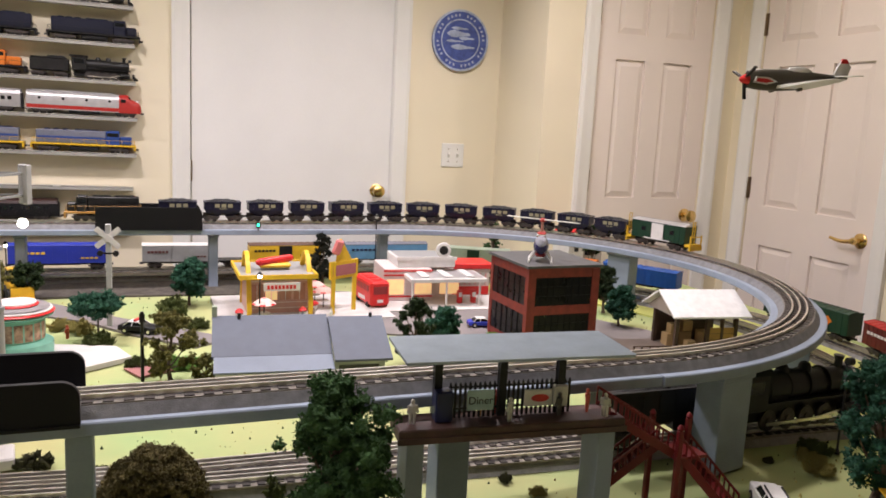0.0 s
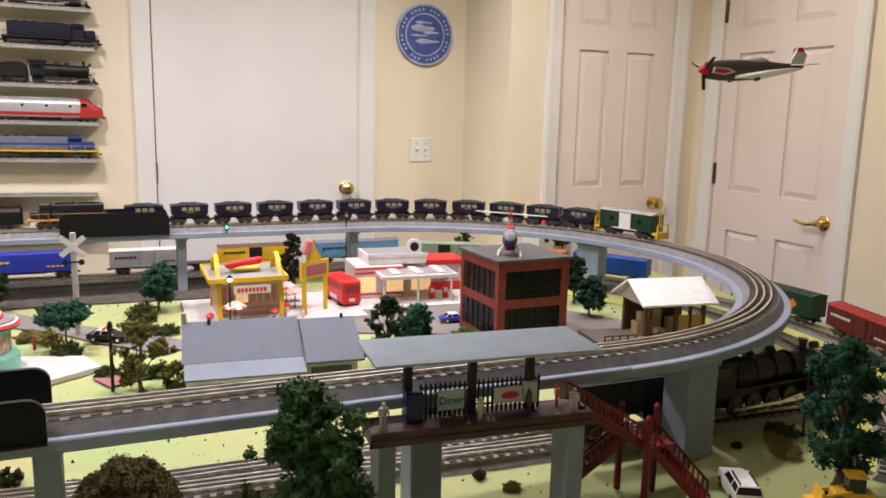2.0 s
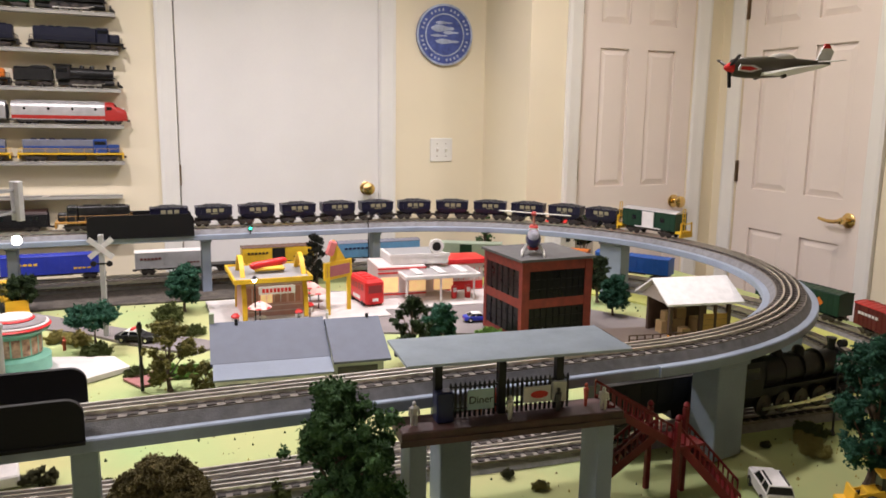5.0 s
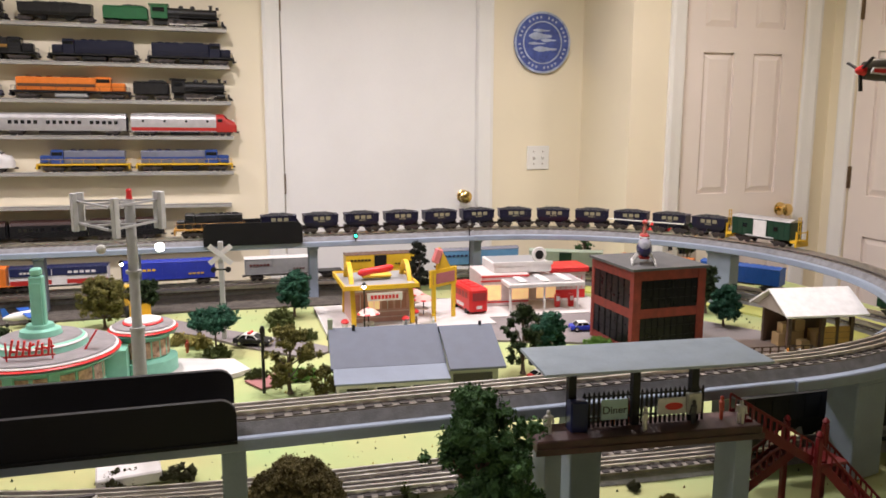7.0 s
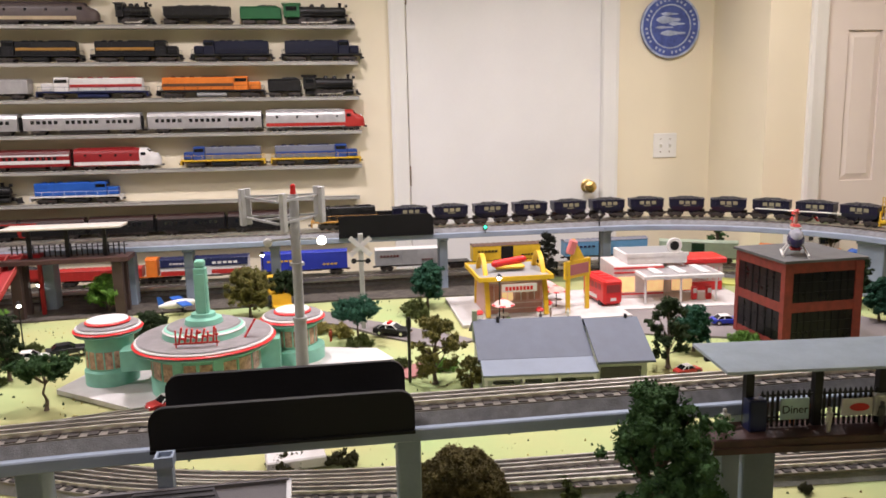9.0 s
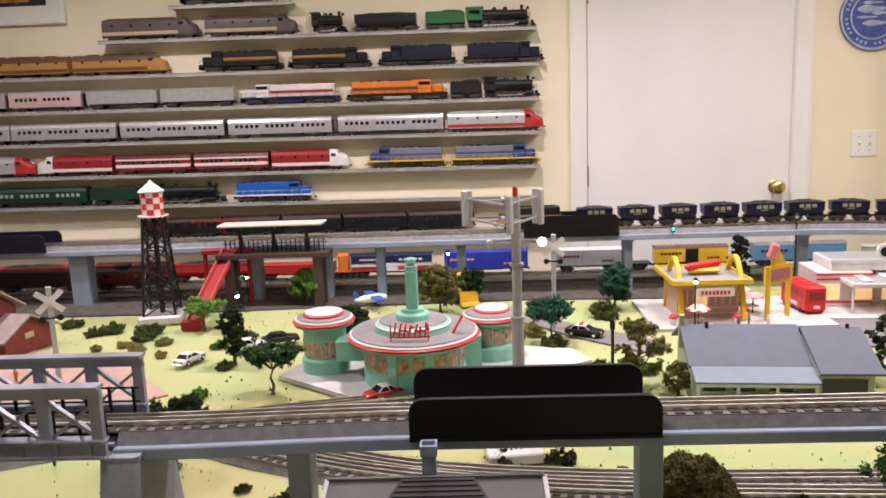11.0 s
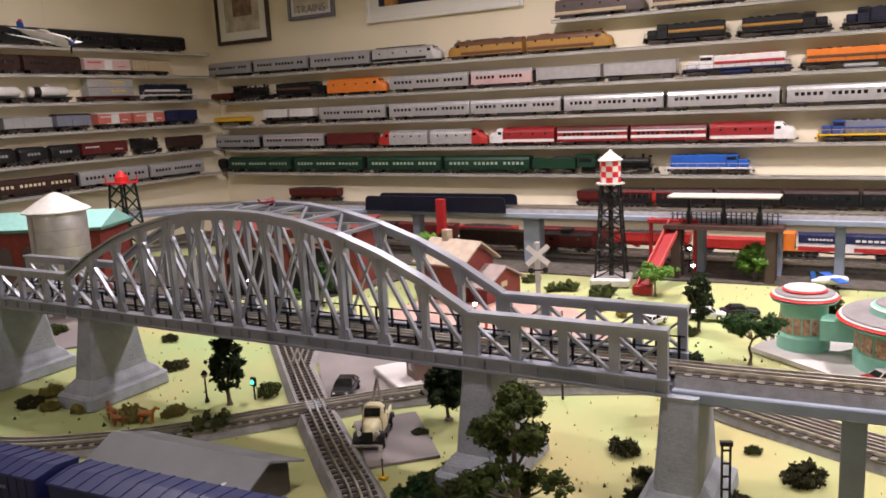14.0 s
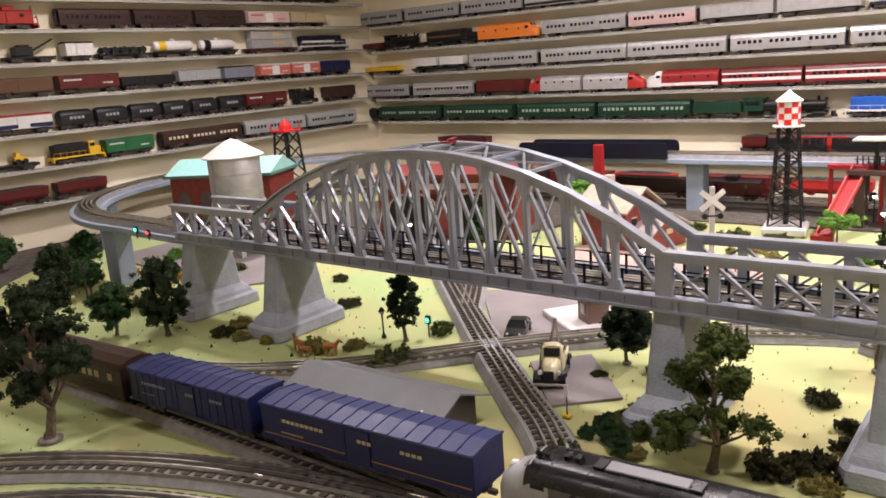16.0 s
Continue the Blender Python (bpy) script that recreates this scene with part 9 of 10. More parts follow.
def specks(name, n, seed, material, r0, r1, label):
    rnd = random.Random(seed)
    g = Geo()
    tot = 0
    while tot < n:
        x, y = rnd.uniform(-3.3, 1.9), rnd.uniform(0.25, 2.85)
        if noise.noise((x * 2.4, y * 2.4, seed)) + rnd.uniform(-0.4, 0.4) < 0.12:
            continue
        r = r0 + (r1 - r0) * rnd.random() ** 3
        a = rnd.uniform(0, 6.28)
        vs = [(x + r * math.cos(a + k * 1.2566) * rnd.uniform(0.7, 1.2), y + r * math.sin(a + k * 1.2566) * rnd.uniform(0.7, 1.2), G - 0.006) for k in range(5)]
        vs.append((x, y, G + r * rnd.uniform(0.35, 0.9)))
        g.add(vs, [(k, (k + 1) % 5, 5) for k in range(5)])
        tot += 1
    ob = link(name, g.mesh(False), material)
    tagged(ob, label, "ground cover", "", "stuff")


specks("ground_litter", 1500, 4, M_LEAFDARK, 0.0016, 0.007, "scattered dark green specks of ground foam")
specks("ground_litter", 900, 7, mat("litter_brown", (0.20, 0.13, 0.05), 0.9, var=0.3, scale=90), 0.0014, 0.005, "scattered brown specks of ground foam")
specks("ground_litter", 1400, 12, mat("litter_yellow", (0.55, 0.47, 0.16), 0.9, var=0.2, scale=90), 0.002, 0.006, "scattered yellow specks of ground foam")


# ---- model vehicles ----
TYRE = mat("rubber_tyre", (0.012, 0.012, 0.012), 0.7, var=0.2, scale=100)
CHROME = mat("chrome", (0.75, 0.75, 0.76), 0.15, 1.0, var=0.05, bump=0)
LAMPW = paint(0.85, 0.84, 0.78, 0.2)


def model_car(x, y, rz, L, body, label, style="sedan", top=None, z=None, cat="toy car"):
    """A car facing +x: lower body, greenhouse, glazing, wheels and lights."""
    th = thing("model_car", x, y, G + 0.0035 if z is None else z, rz, label, cat, "model vehicles")
    W, w = L * 0.40, L * 0.105
    H = {"sedan": 0.30, "suv": 0.38, "pickup": 0.36, "round": 0.33}[style] * L
    zb, zs = L * 0.07, H * 0.62
    def ring(xx, z1, ww):
        c = ww * 0.10
        return [(xx, -ww + c, zb), (xx, ww - c, zb), (xx, ww, zb + c), (xx, ww, z1 - c), (xx, ww - c, z1), (xx, -ww + c, z1), (xx, -ww, z1 - c), (xx, -ww, zb + c)]
    hw = W / 2
    st = {"sedan": [(-.5, .5, .82), (-.46, .56, .95), (-.2, .62, 1), (.15, .62, 1), (.44, .50, .95), (.5, .40, .80)],
          "suv": [(-.5, .58, .9), (-.48, .64, .98), (0, .64, 1), (.2, .62, 1), (.46, .56, .96), (.5, .44, .85)],
          "pickup": [(-.5, .50, .85), (-.45, .52, .92), (-.05, .54, .95), (.10, .62, .85), (.42, .60, .62), (.5, .48, .50)],
          "round": [(-.5, .40, .75), (-.40, .55, .95), (-.1, .62, 1), (.15, .60, 1), (.42, .52, .92), (.5, .36, .72)]}[style]
    part("body", Geo().loft([ring(a * L, zb + (H - zb) * (b + 0.02), hw * c) for a, b, c in st]), body, th, "", True)
    cab = {"sedan": (-.36, -.24, .06, .20), "suv": (-.49, -.46, .08, .20), "pickup": (-.18, -.15, .08, .14), "round": (-.34, -.18, .08, .22)}[style]
    zl, zh = zb + (H - zb) * 0.60, H
    a0, a1, a2, a3 = [c * L for c in cab]
    gw, gt = hw * 0.93, hw * 0.74
    part("greenhouse", Geo().add([(a0, -gw, zl), (a3, -gw, zl), (a3, gw, zl), (a0, gw, zl), (a1, -gt, zh), (a2, -gt, zh), (a2, gt, zh), (a1, gt, zh)], [(0, 1, 5, 4), (1, 2, 6, 5), (2, 3, 7, 6), (3, 0, 4, 7), (4, 5, 6, 7), (3, 2, 1, 0)]), M_GLASS, th, "dark windows")
    part("roof_panel", Geo().box(a1 - L * 0.005, a2 + L * 0.005, -gt * 1.03, gt * 1.03, zh - L * 0.012, zh + L * 0.012, ch=L * 0.008), top or body, th)
    for s in (-1, 1):
        for f in ((0.02, 0.98) if style == "pickup" else (0.02, 0.42, 0.98)):
            lo, hi = a0 + (a3 - a0) * f, a1 + (a2 - a1) * f
            part("pillar", Geo().bar((lo, s * (gw + 0.0003), zl), (hi, s * (gt + 0.0003), zh), L * 0.018, L * 0.02, (0, 1, 0)), top or body, th)
    for sx in (-0.30, 0.31):
        for s in (-1, 1):
            me = shared(("wheel", round(L, 3), style), lambda: Geo().lathe([(L * 0.05, -L * 0.03), (L * 0.082, -L * 0.026), (L * 0.085, 0), (L * 0.082, L * 0.026), (L * 0.05, L * 0.03)], 16, Matrix.Rotation(math.pi / 2, 4, "X")), TYRE)
            wh = part("wheel", me, None, th, m=Matrix.Translation((sx * L, s * hw * 0.93, L * 0.085)))
            part("hubcap", shared(("hub", round(L, 3)), lambda: Geo().lathe([(L * 0.042, -L * 0.033), (L * 0.042, L * 0.033)], 12, Matrix.Rotation(math.pi / 2, 4, "X")), CHROME), None, wh)
            if style == "pickup":
                part("fender", Geo().lathe([(L * 0.09, -L * 0.045), (L * 0.12, -L * 0.03), (L * 0.12, L * 0.03), (L * 0.09, L * 0.045)], 14, Matrix.Translation((sx * L, s * hw * 0.86, L * 0.10)) @ Matrix.Rotation(math.pi / 2, 4, "X")), body if sx < 0 else M_SOOT, th)
    for s in (-1, 1):
        part("headlight", Geo().lathe([(L * 0.03, 0), (L * 0.022, L * 0.014)], 10, Matrix.Translation((L * 0.485, s * hw * 0.62, zb + H * 0.32)) @ Matrix.Rotation(math.pi / 2, 4, "Y")), LAMPW, th)
        part("tail_light", Geo().box(-L * 0.506, -L * 0.49, s * hw * 0.62 - L * 0.02, s * hw * 0.62 + L * 0.02, zb + H * 0.26, zb + H * 0.36), SIGNRED, th)
    part("front_bumper", Geo().box(L * 0.485, L * 0.52, -hw * 0.85, hw * 0.85, zb, zb + L * 0.035, ch=L * 0.01), CHROME, th)
    part("rear_bumper", Geo().box(-L * 0.52, -L * 0.485, -hw * 0.85, hw * 0.85, zb, zb + L * 0.035, ch=L * 0.01), CHROME, th)
    return th


suv = model_car(0.972, 0.985, 62, 0.115, WHITE, "white four-door model SUV beside the staircase", "suv")
for s in (-0.014, 0.014):
    part("roof_rail", Geo().box(-0.05, 0.0, s - 0.001, s + 0.001, 0.044, 0.048), M_SOOT, suv)
pc = model_car(-0.03, 2.30, -25, 0.11, BLACKP, "black and white model police car on the road", "sedan", WHITE)
part("light_bar", Geo().box(-0.012, -0.004, -0.014, 0.014, 0.034, 0.040, ch=0.001), SIGNRED, pc)
model_car(-0.572, 1.80, 215, 0.095, RED, "small red and white model car at the diner", "round", WHITE, G + 0.012)
model_car(-1.155, 2.13, 70, 0.10, WHITE, "white model car parked by the yard", "sedan")
model_car(-0.94, 2.30, 20, 0.11, BLACKP, "dark model car parked behind the diner", "sedan")
model_car(-1.02, 2.24, 10, 0.10, WHITE, "white model car parked behind the diner", "round")
model_car(0.965, 2.19, -10, 0.095, ROYAL, "blue model car by the brick building", "sedan", WHITE)
model_car(0.655, 1.80, 10, 0.07, RED, "small red model car beside the house", "round", WHITE)
model_car(-1.68, 1.33, -68, 0.118, paint(0.022, 0.022, 0.025, 0.2), "black model car with chrome trim", "round")


def tow_truck(x, y, rz):
    th = thing("tow_truck", x, y, G + 0.0035, rz, "cream vintage model tow truck with black fenders", "toy truck", "model vehicles")
    CREAM = paint(0.74, 0.66, 0.42, 0.3)
    IRON = paint(0.30, 0.27, 0.24)

    def ring(xx, w, z0, z1, n=6):
        r = min(w, (z1 - z0) / 2) * 0.75
        top = [(xx, (w - r) + r * math.cos(a), z1 - r + r * math.sin(a)) for a in np.linspace(0, math.pi / 2, n)]
        return [(xx, w, z0)] + top + [(xx, -p[1], p[2]) for p in reversed(top)] + [(xx, -w, z0)]
    part("chassis", Geo().box(-0.070, 0.066, -0.020, 0.020, 0.012, 0.020), M_SOOT, th)
    part("hood", Geo().loft([ring(0.012, 0.019, 0.020, 0.048), ring(0.040, 0.016, 0.020, 0.046), ring(0.060, 0.011, 0.020, 0.043), ring(0.066, 0.009, 0.020, 0.039)]), CREAM, th, "", True)
    part("cab", Geo().loft([ring(-0.026, 0.022, 0.018, 0.050), ring(-0.024, 0.024, 0.018, 0.066), ring(-0.014, 0.024, 0.018, 0.071), ring(0.002, 0.023, 0.018, 0.069), ring(0.014, 0.021, 0.018, 0.050)]), CREAM, th, "", True)
    part("windscreen", Geo().add([(0.0147, -0.016, 0.050), (0.0147, 0.016, 0.050), (0.0062, 0.016, 0.0645), (0.0062, -0.016, 0.0645), (0.0125, -0.016, 0.050), (0.0125, 0.016, 0.050), (0.004, 0.016, 0.0645), (0.004, -0.016, 0.0645)], [(0, 1, 2, 3), (7, 6, 5, 4), (0, 4, 5, 1), (1, 5, 6, 2), (2, 6, 7, 3), (3, 7, 4, 0)]), M_GLASS, th)
    part("bed", Geo().box(-0.074, -0.028, -0.024, 0.024, 0.020, 0.026).box(-0.074, -0.028, -0.0255, -0.022, 0.026, 0.040).box(-0.074, -0.028, 0.022, 0.0255, 0.026, 0.040), CREAM, th)
    part("grille", Geo().box(0.066, 0.069, -0.010, 0.010, 0.014, 0.040, ch=0.001), M_SOOT, th)
    part("front_bumper", Geo().box(0.074, 0.078, -0.030, 0.030, 0.012, 0.018, ch=0.001), CHROME, th)
    for s in (-1, 1):
        part("side_window", Geo().box(-0.018, -0.002, s * 0.0228 - 0.001, s * 0.0228 + 0.001, 0.049, 0.060), M_GLASS, th)
        part("headlight", Geo().lathe([(0.003, -0.004), (0.005, 0), (0.0045, 0.003)], 10, Matrix.Translation((0.060, s * 0.018, 0.034)) @ Matrix.Rotation(math.pi / 2, 4, "Y")), LAMPW, th)
        part("running_board", Geo().box(-0.028, 0.030, s * 0.026 - 0.004, s * 0.026 + 0.004, 0.014, 0.017), M_SOOT, th)
        for cx in (-0.050, 0.048):
            arch = [(cx + 0.0185 * math.cos(a), 0.014 + 0.0185 * math.sin(a)) for a in np.linspace(0, math.pi, 9)] + [(cx + 0.0160 * math.cos(a), 0.014 + 0.0160 * math.sin(a)) for a in np.linspace(math.pi, 0, 9)]
            part("fender", Geo().prism(arch, min(s * 0.018, s * 0.032), max(s * 0.018, s * 0.032)), M_SOOT, th)
            wh = part("wheel", Geo().lathe([(0.008, -0.004), (0.0135, -0.0035), (0.014, 0), (0.0135, 0.0035), (0.008, 0.004)], 16, Matrix.Translation((cx, s * 0.026, 0.014)) @ Matrix.Rotation(math.pi / 2, 4, "X")), TYRE, th)
            part("hubcap", Geo().lathe([(0.006, -0.0048), (0.006, 0.0048)], 12, Matrix.Translation((cx, s * 0.026, 0.014)) @ Matrix.Rotation(math.pi / 2, 4, "X")), CHROME, wh)
        part("crane_arm", Geo().bar((-0.034, s * 0.014, 0.028), (-0.066, 0, 0.104), 0.0045, 0.0045), IRON, th)
    part("crane_brace", Geo().bar((-0.050, -0.007, 0.066), (-0.050, 0.007, 0.066), 0.003, 0.003), IRON, th)


tow_truck(-1.478, 1.150, -66)


def digger(x, y, rz, L, label):
    th = thing("toy_loader", x, y, G, rz, label, "toy digger", "model vehicles")
    YM = paint(0.72, 0.42, 0.03, 0.4)
    part("chassis", Geo().box(-L * 0.4, L * 0.3, -L * 0.16, L * 0.16, L * 0.14, L * 0.34, ch=L * 0.02), YM, th)
    part("cab", Geo().box(-L * 0.22, L * 0.06, -L * 0.13, L * 0.13, L * 0.34, L * 0.62), M_GLASS, th)
    part("cab_roof", Geo().box(-L * 0.25, L * 0.09, -L * 0.16, L * 0.16, L * 0.62, L * 0.66), YM, th)
    for sx in (-0.25, 0.2):
        for s in (-1, 1):
            part("wheel", Geo().lathe([(L * 0.07, -L * 0.05), (L * 0.14, -L * 0.04), (L * 0.14, L * 0.04), (L * 0.07, L * 0.05)], 16, Matrix.Translation((sx * L, s * L * 0.19, L * 0.14)) @ Matrix.Rotation(math.pi / 2, 4, "X")), TYRE, th)
    for s in (-1, 1):
        part("lift_arm", Geo().bar((0, s * L * 0.14, L * 0.36), (L * 0.52, s * L * 0.14, L * 0.22), L * 0.03, L * 0.05), YM, th)
    part("bucket", Geo().prism([(L * 0.48, L * 0.05), (L * 0.72, L * 0.05), (L * 0.70, L * 0.09), (L * 0.54, L * 0.10), (L * 0.52, L * 0.34), (L * 0.48, L * 0.34)], -L * 0.22, L * 0.22), YM, th)


digger(1.125, 0.895, 150, 0.095, "yellow toy wheel loader under a tree")
digger(-0.40, 2.78, -70, 0.15, "yellow toy wheel loader with a raised bucket")


def bus():
    th = thing("toy_bus", 0.700, 2.535, G + 0.004, -84, "bright red model bus with white markings", "toy bus", "model vehicles")
    L, W, H = 0.165, 0.067, 0.092
    part("body", Geo().box(-L / 2, L / 2, -W / 2, W / 2, 0.010, H, ch=0.007), SIGNRED, th)
    part("windscreen", Geo().box(L / 2 - 0.001, L / 2 + 0.001, -W * 0.36, W * 0.36, 0.050, 0.076), paint(0.28, 0.04, 0.04), th)
    for s in (-1, 1):
        for k in range(5):
            part("window", Geo().box(-0.068 + k * 0.027, -0.048 + k * 0.027, s * W / 2 - 0.0008, s * W / 2 + 0.0008, 0.056, 0.076), paint(0.30, 0.05, 0.05), th)
        part("emblem", Geo().box(-0.03, 0.03, s * W / 2 - 0.0012, s * W / 2 + 0.0012, 0.022, 0.034), WHITE, th)
        for sx in (-0.048, 0.05):
            part("wheel", Geo().cyl((sx, s * (W / 2 - 0.008), 0.010), (sx, s * (W / 2 + 0.001), 0.010), 0.011, 14), TYRE, th)
    part("front_emblem", Geo().box(L / 2, L / 2 + 0.0015, -0.010, 0.010, 0.022, 0.032), WHITE, th)
    for k in (-0.04, 0.0, 0.04):
        part("roof_panel", Geo().box(k - 0.014, k + 0.014, -0.016, 0.016, H - 0.001, H + 0.003, ch=0.001), SIGNRED, th)


bus()


# ---- aeroplanes hung from the ceiling ----
def aeroplane(nose, tail, span, top, under, spin, label, tailm, shark=False):
    n_, t_ = Vector(nose), Vector(tail)
    L = (t_ - n_).length
    d = (n_ - t_).normalized()
    th = thing("toy_airplane", *t_.lerp(n_, 0.5), 0, label, "toy airplane")
    th.matrix_basis = Matrix.Translation(t_.lerp(n_, 0.5)) @ d.to_track_quat("X", "Z").to_matrix().to_4x4()
    prof = [(-.5, .010, .014, .03), (-.40, .020, .030, .02), (-.25, .036, .052, .008), (-.05, .052, .078, .0), (.15, .056, .086, -.004), (.32, .054, .082, -.006), (.44, .042, .066, -.006)]
    def rings(k0, k1, half):
        out = []
        for a, w, hh, zc in prof:
            out.append([(a * L, w * L * math.cos(t), zc * L + hh * L * math.sin(t)) for t in np.linspace(k0, k1, half, endpoint=False)])
        return out
    part("fuselage", Geo().loft(rings(0, 2 * math.pi, 16)), top, th, "", True)
    part("spinner", Geo().lathe([(0.042 * L, 0), (0.036 * L, 0.03 * L), (0.018 * L, 0.06 * L), (0.002 * L, 0.075 * L)], 14, Matrix.Translation((0.44 * L, 0, -0.006 * L)) @ Matrix.Rotation(math.pi / 2, 4, "Y")), spin, th, "", True)
    for k in range(3):
        a = radians(35 + 120 * k)
        v = Vector((0, math.cos(a), math.sin(a)))
        part("propeller_blade", Geo().bar(Vector((0.465 * L, 0, -0.006 * L)) + v * L * 0.02, Vector((0.465 * L, 0, -0.006 * L)) + v * L * 0.155, L * 0.012, L * 0.026, (1, 0, 0)), M_SOOT, th)
    for s in (-1, 1):
        r0, r1, tip = 0.05 * L, span * 0.36, span * 0.5
        part("wing", Geo().loft([[(0.20 * L, s * 0.0, -.075 * L), (-0.10 * L, 0, -.075 * L), (-0.10 * L, 0, -.055 * L), (0.20 * L, 0, -.050 * L)],
                                 [(0.15 * L, s * r1, -.030 * L), (-0.08 * L, s * r1, -.030 * L), (-0.08 * L, s * r1, -.020 * L), (0.15 * L, s * r1, -.018 * L)],
                                 [(0.08 * L, s * tip, -.014 * L), (-0.02 * L, s * tip, -.014 * L), (-0.02 * L, s * tip, -.010 * L), (0.08 * L, s * tip, -.010 * L)]]), under, th)
        part("tailplane", Geo().loft([[(-0.36 * L, 0, .035 * L), (-0.48 * L, 0, .035 * L), (-0.48 * L, 0, .044 * L), (-0.36 * L, 0, .044 * L)],
                                      [(-0.41 * L, s * 0.2 * L, .037 * L), (-0.48 * L, s * 0.2 * L, .037 * L), (-0.48 * L, s * 0.2 * L, .042 * L), (-0.41 * L, s * 0.2 * L, .042 * L)]]), under, th)
        part("wheel_fairing", Geo().cyl((0.1 * L, s * 0.16 * L, -.085 * L), (0.06 * L, s * 0.16 * L, -.075 * L), 0.014 * L, 8), top, th)
    part("fin", Geo().prism([(-.36 * L, .045 * L), (-.50 * L, .045 * L), (-.53 * L, .12 * L), (-.48 * L, .165 * L), (-.43 * L, .165 * L)], -.006 * L, .006 * L), tailm, th)
    part("fin_tip", Geo().prism([(-.505 * L, .145 * L), (-.48 * L, .182 * L), (-.44 * L, .182 * L), (-.42 * L, .145 * L)], -.0075 * L, .0075 * L), SIGNRED, th, "red fin tip")
    part("canopy", Geo().lathe([(0.004 * L, -.14 * L), (0.030 * L, -.08 * L), (0.036 * L, 0), (0.030 * L, .07 * L), (0.004 * L, .12 * L)], 12, Matrix.Translation((-0.02 * L, 0, .07 * L)) @ Matrix.Rotation(math.pi / 2, 4, "Y")), paint(0.62, 0.60, 0.55, 0.12), th, "pale clear canopy", True)
    if shark:
        for s in (-1, 1):
            part("mouth_mark", Geo().prism([(0.20 * L, -.02 * L), (0.28 * L, .012 * L), (0.40 * L, 0.016 * L), (0.42 * L, -.03 * L), (0.30 * L, -.045 * L)], s * .0535 * L - .006 * L, s * .0535 * L + .006 * L), WHITE, th)
            part("mouth_inner", Geo().prism([(0.24 * L, -.018 * L), (0.30 * L, .0 * L), (0.39 * L, 0.004 * L), (0.40 * L, -.022 * L), (0.31 * L, -.032 * L)], s * .0535 * L - .0085 * L, s * .0535 * L + .0085 * L), SIGNRED, th)
    part("thread", Geo().cyl((0, 0, 0.08 * L), tuple(th.matrix_basis.inverted() @ Vector((*t_.lerp(n_, 0.5).to_2d(), CEILING))), 0.0003, 5), FENCEW, th)


aeroplane((1.243, 1.482, 1.412), (1.530, 1.458, 1.421), 0.31, paint(0.075, 0.065, 0.05, 0.4), paint(0.66, 0.65, 0.60), SIGNRED, "dark olive toy fighter plane with a red nose", paint(0.66, 0.66, 0.63), True)
aeroplane((-2.445, 1.29, 1.528), (-2.605, 1.245, 1.571), 0.26, WHITE, paint(0.66, 0.68, 0.72), paint(0.05, 0.10, 0.35), "white and blue toy airplane hanging on a thread", BLUE)


# ---- masts, signals, lamps ----
def cell_mast():
    th = thing("radio_mast", -0.262, 1.60, G, 0, "tall grey radio mast with panel aerials and two lamps", "mast")
    GM = paint(0.42, 0.42, 0.42, 0.4)
    part("mast_tube", Geo().lathe([(0.018, 0), (0.018, 0.01), (0.0125, 0.012), (0.0125, 0.25), (0.0095, 0.252), (0.0095, 0.50)], 16), GM, th, "", True)
    for z in (0.12, 0.25, 0.36):
        part("collar", Geo().lathe([(0.0145, z), (0.0145, z + 0.006)], 16), GM, th)
    for k in range(3):
        a = radians(90 + 120 * k)
        q = Matrix.Translation((-0.024, 0, 0)) @ Matrix.Rotation(a, 4, "Z")
        fr = Geo()
        for z in (0.452, 0.492):
            fr.box(0.042, 0.046, -0.075, 0.075, z, z + 0.004, q).box(0, 0.044, -0.003, 0.003, z, z + 0.004, q)
        f = part("aerial_frame", fr, GM, th)
        for y in ((-0.068,) if k == 1 else (-0.068, 0.068)):
            part("aerial_panel", Geo().box(0.045, 0.054, y - 0.007, y + 0.007, 0.438, 0.510, q, ch=0.001), paint(0.55, 0.55, 0.54, 0.4), f)
    for x in (-0.052, 0.050):
        part("lamp_arm", Geo().cyl((0, 0, 0.413), (x, -0.012, 0.413), 0.0025, 6), GM, th)
        part("lamp_head", Geo().lathe([(0.004, -0.012), (0.008, -0.008), (0.009, 0.004)], 12, Matrix.Translation((x, -0.012, 0.410)) @ Matrix.Rotation(math.pi / 2, 4, "X")), GM, th)
        part("bulb", Geo().lathe([(0.0088, 0), (0.007, 0.006), (0.002, 0.008)], 12, Matrix.Translation((x, -0.016, 0.410)) @ Matrix.Rotation(math.pi / 2, 4, "X")), BULB if x > 0 else FENCEW, th, "round white lamp")
    part("top_cap", Geo().lathe([(0.006, 0.50), (0.005, 0.508), (0.005, 0.517), (0.002, 0.52)], 10), SIGNRED, th)


cell_mast()


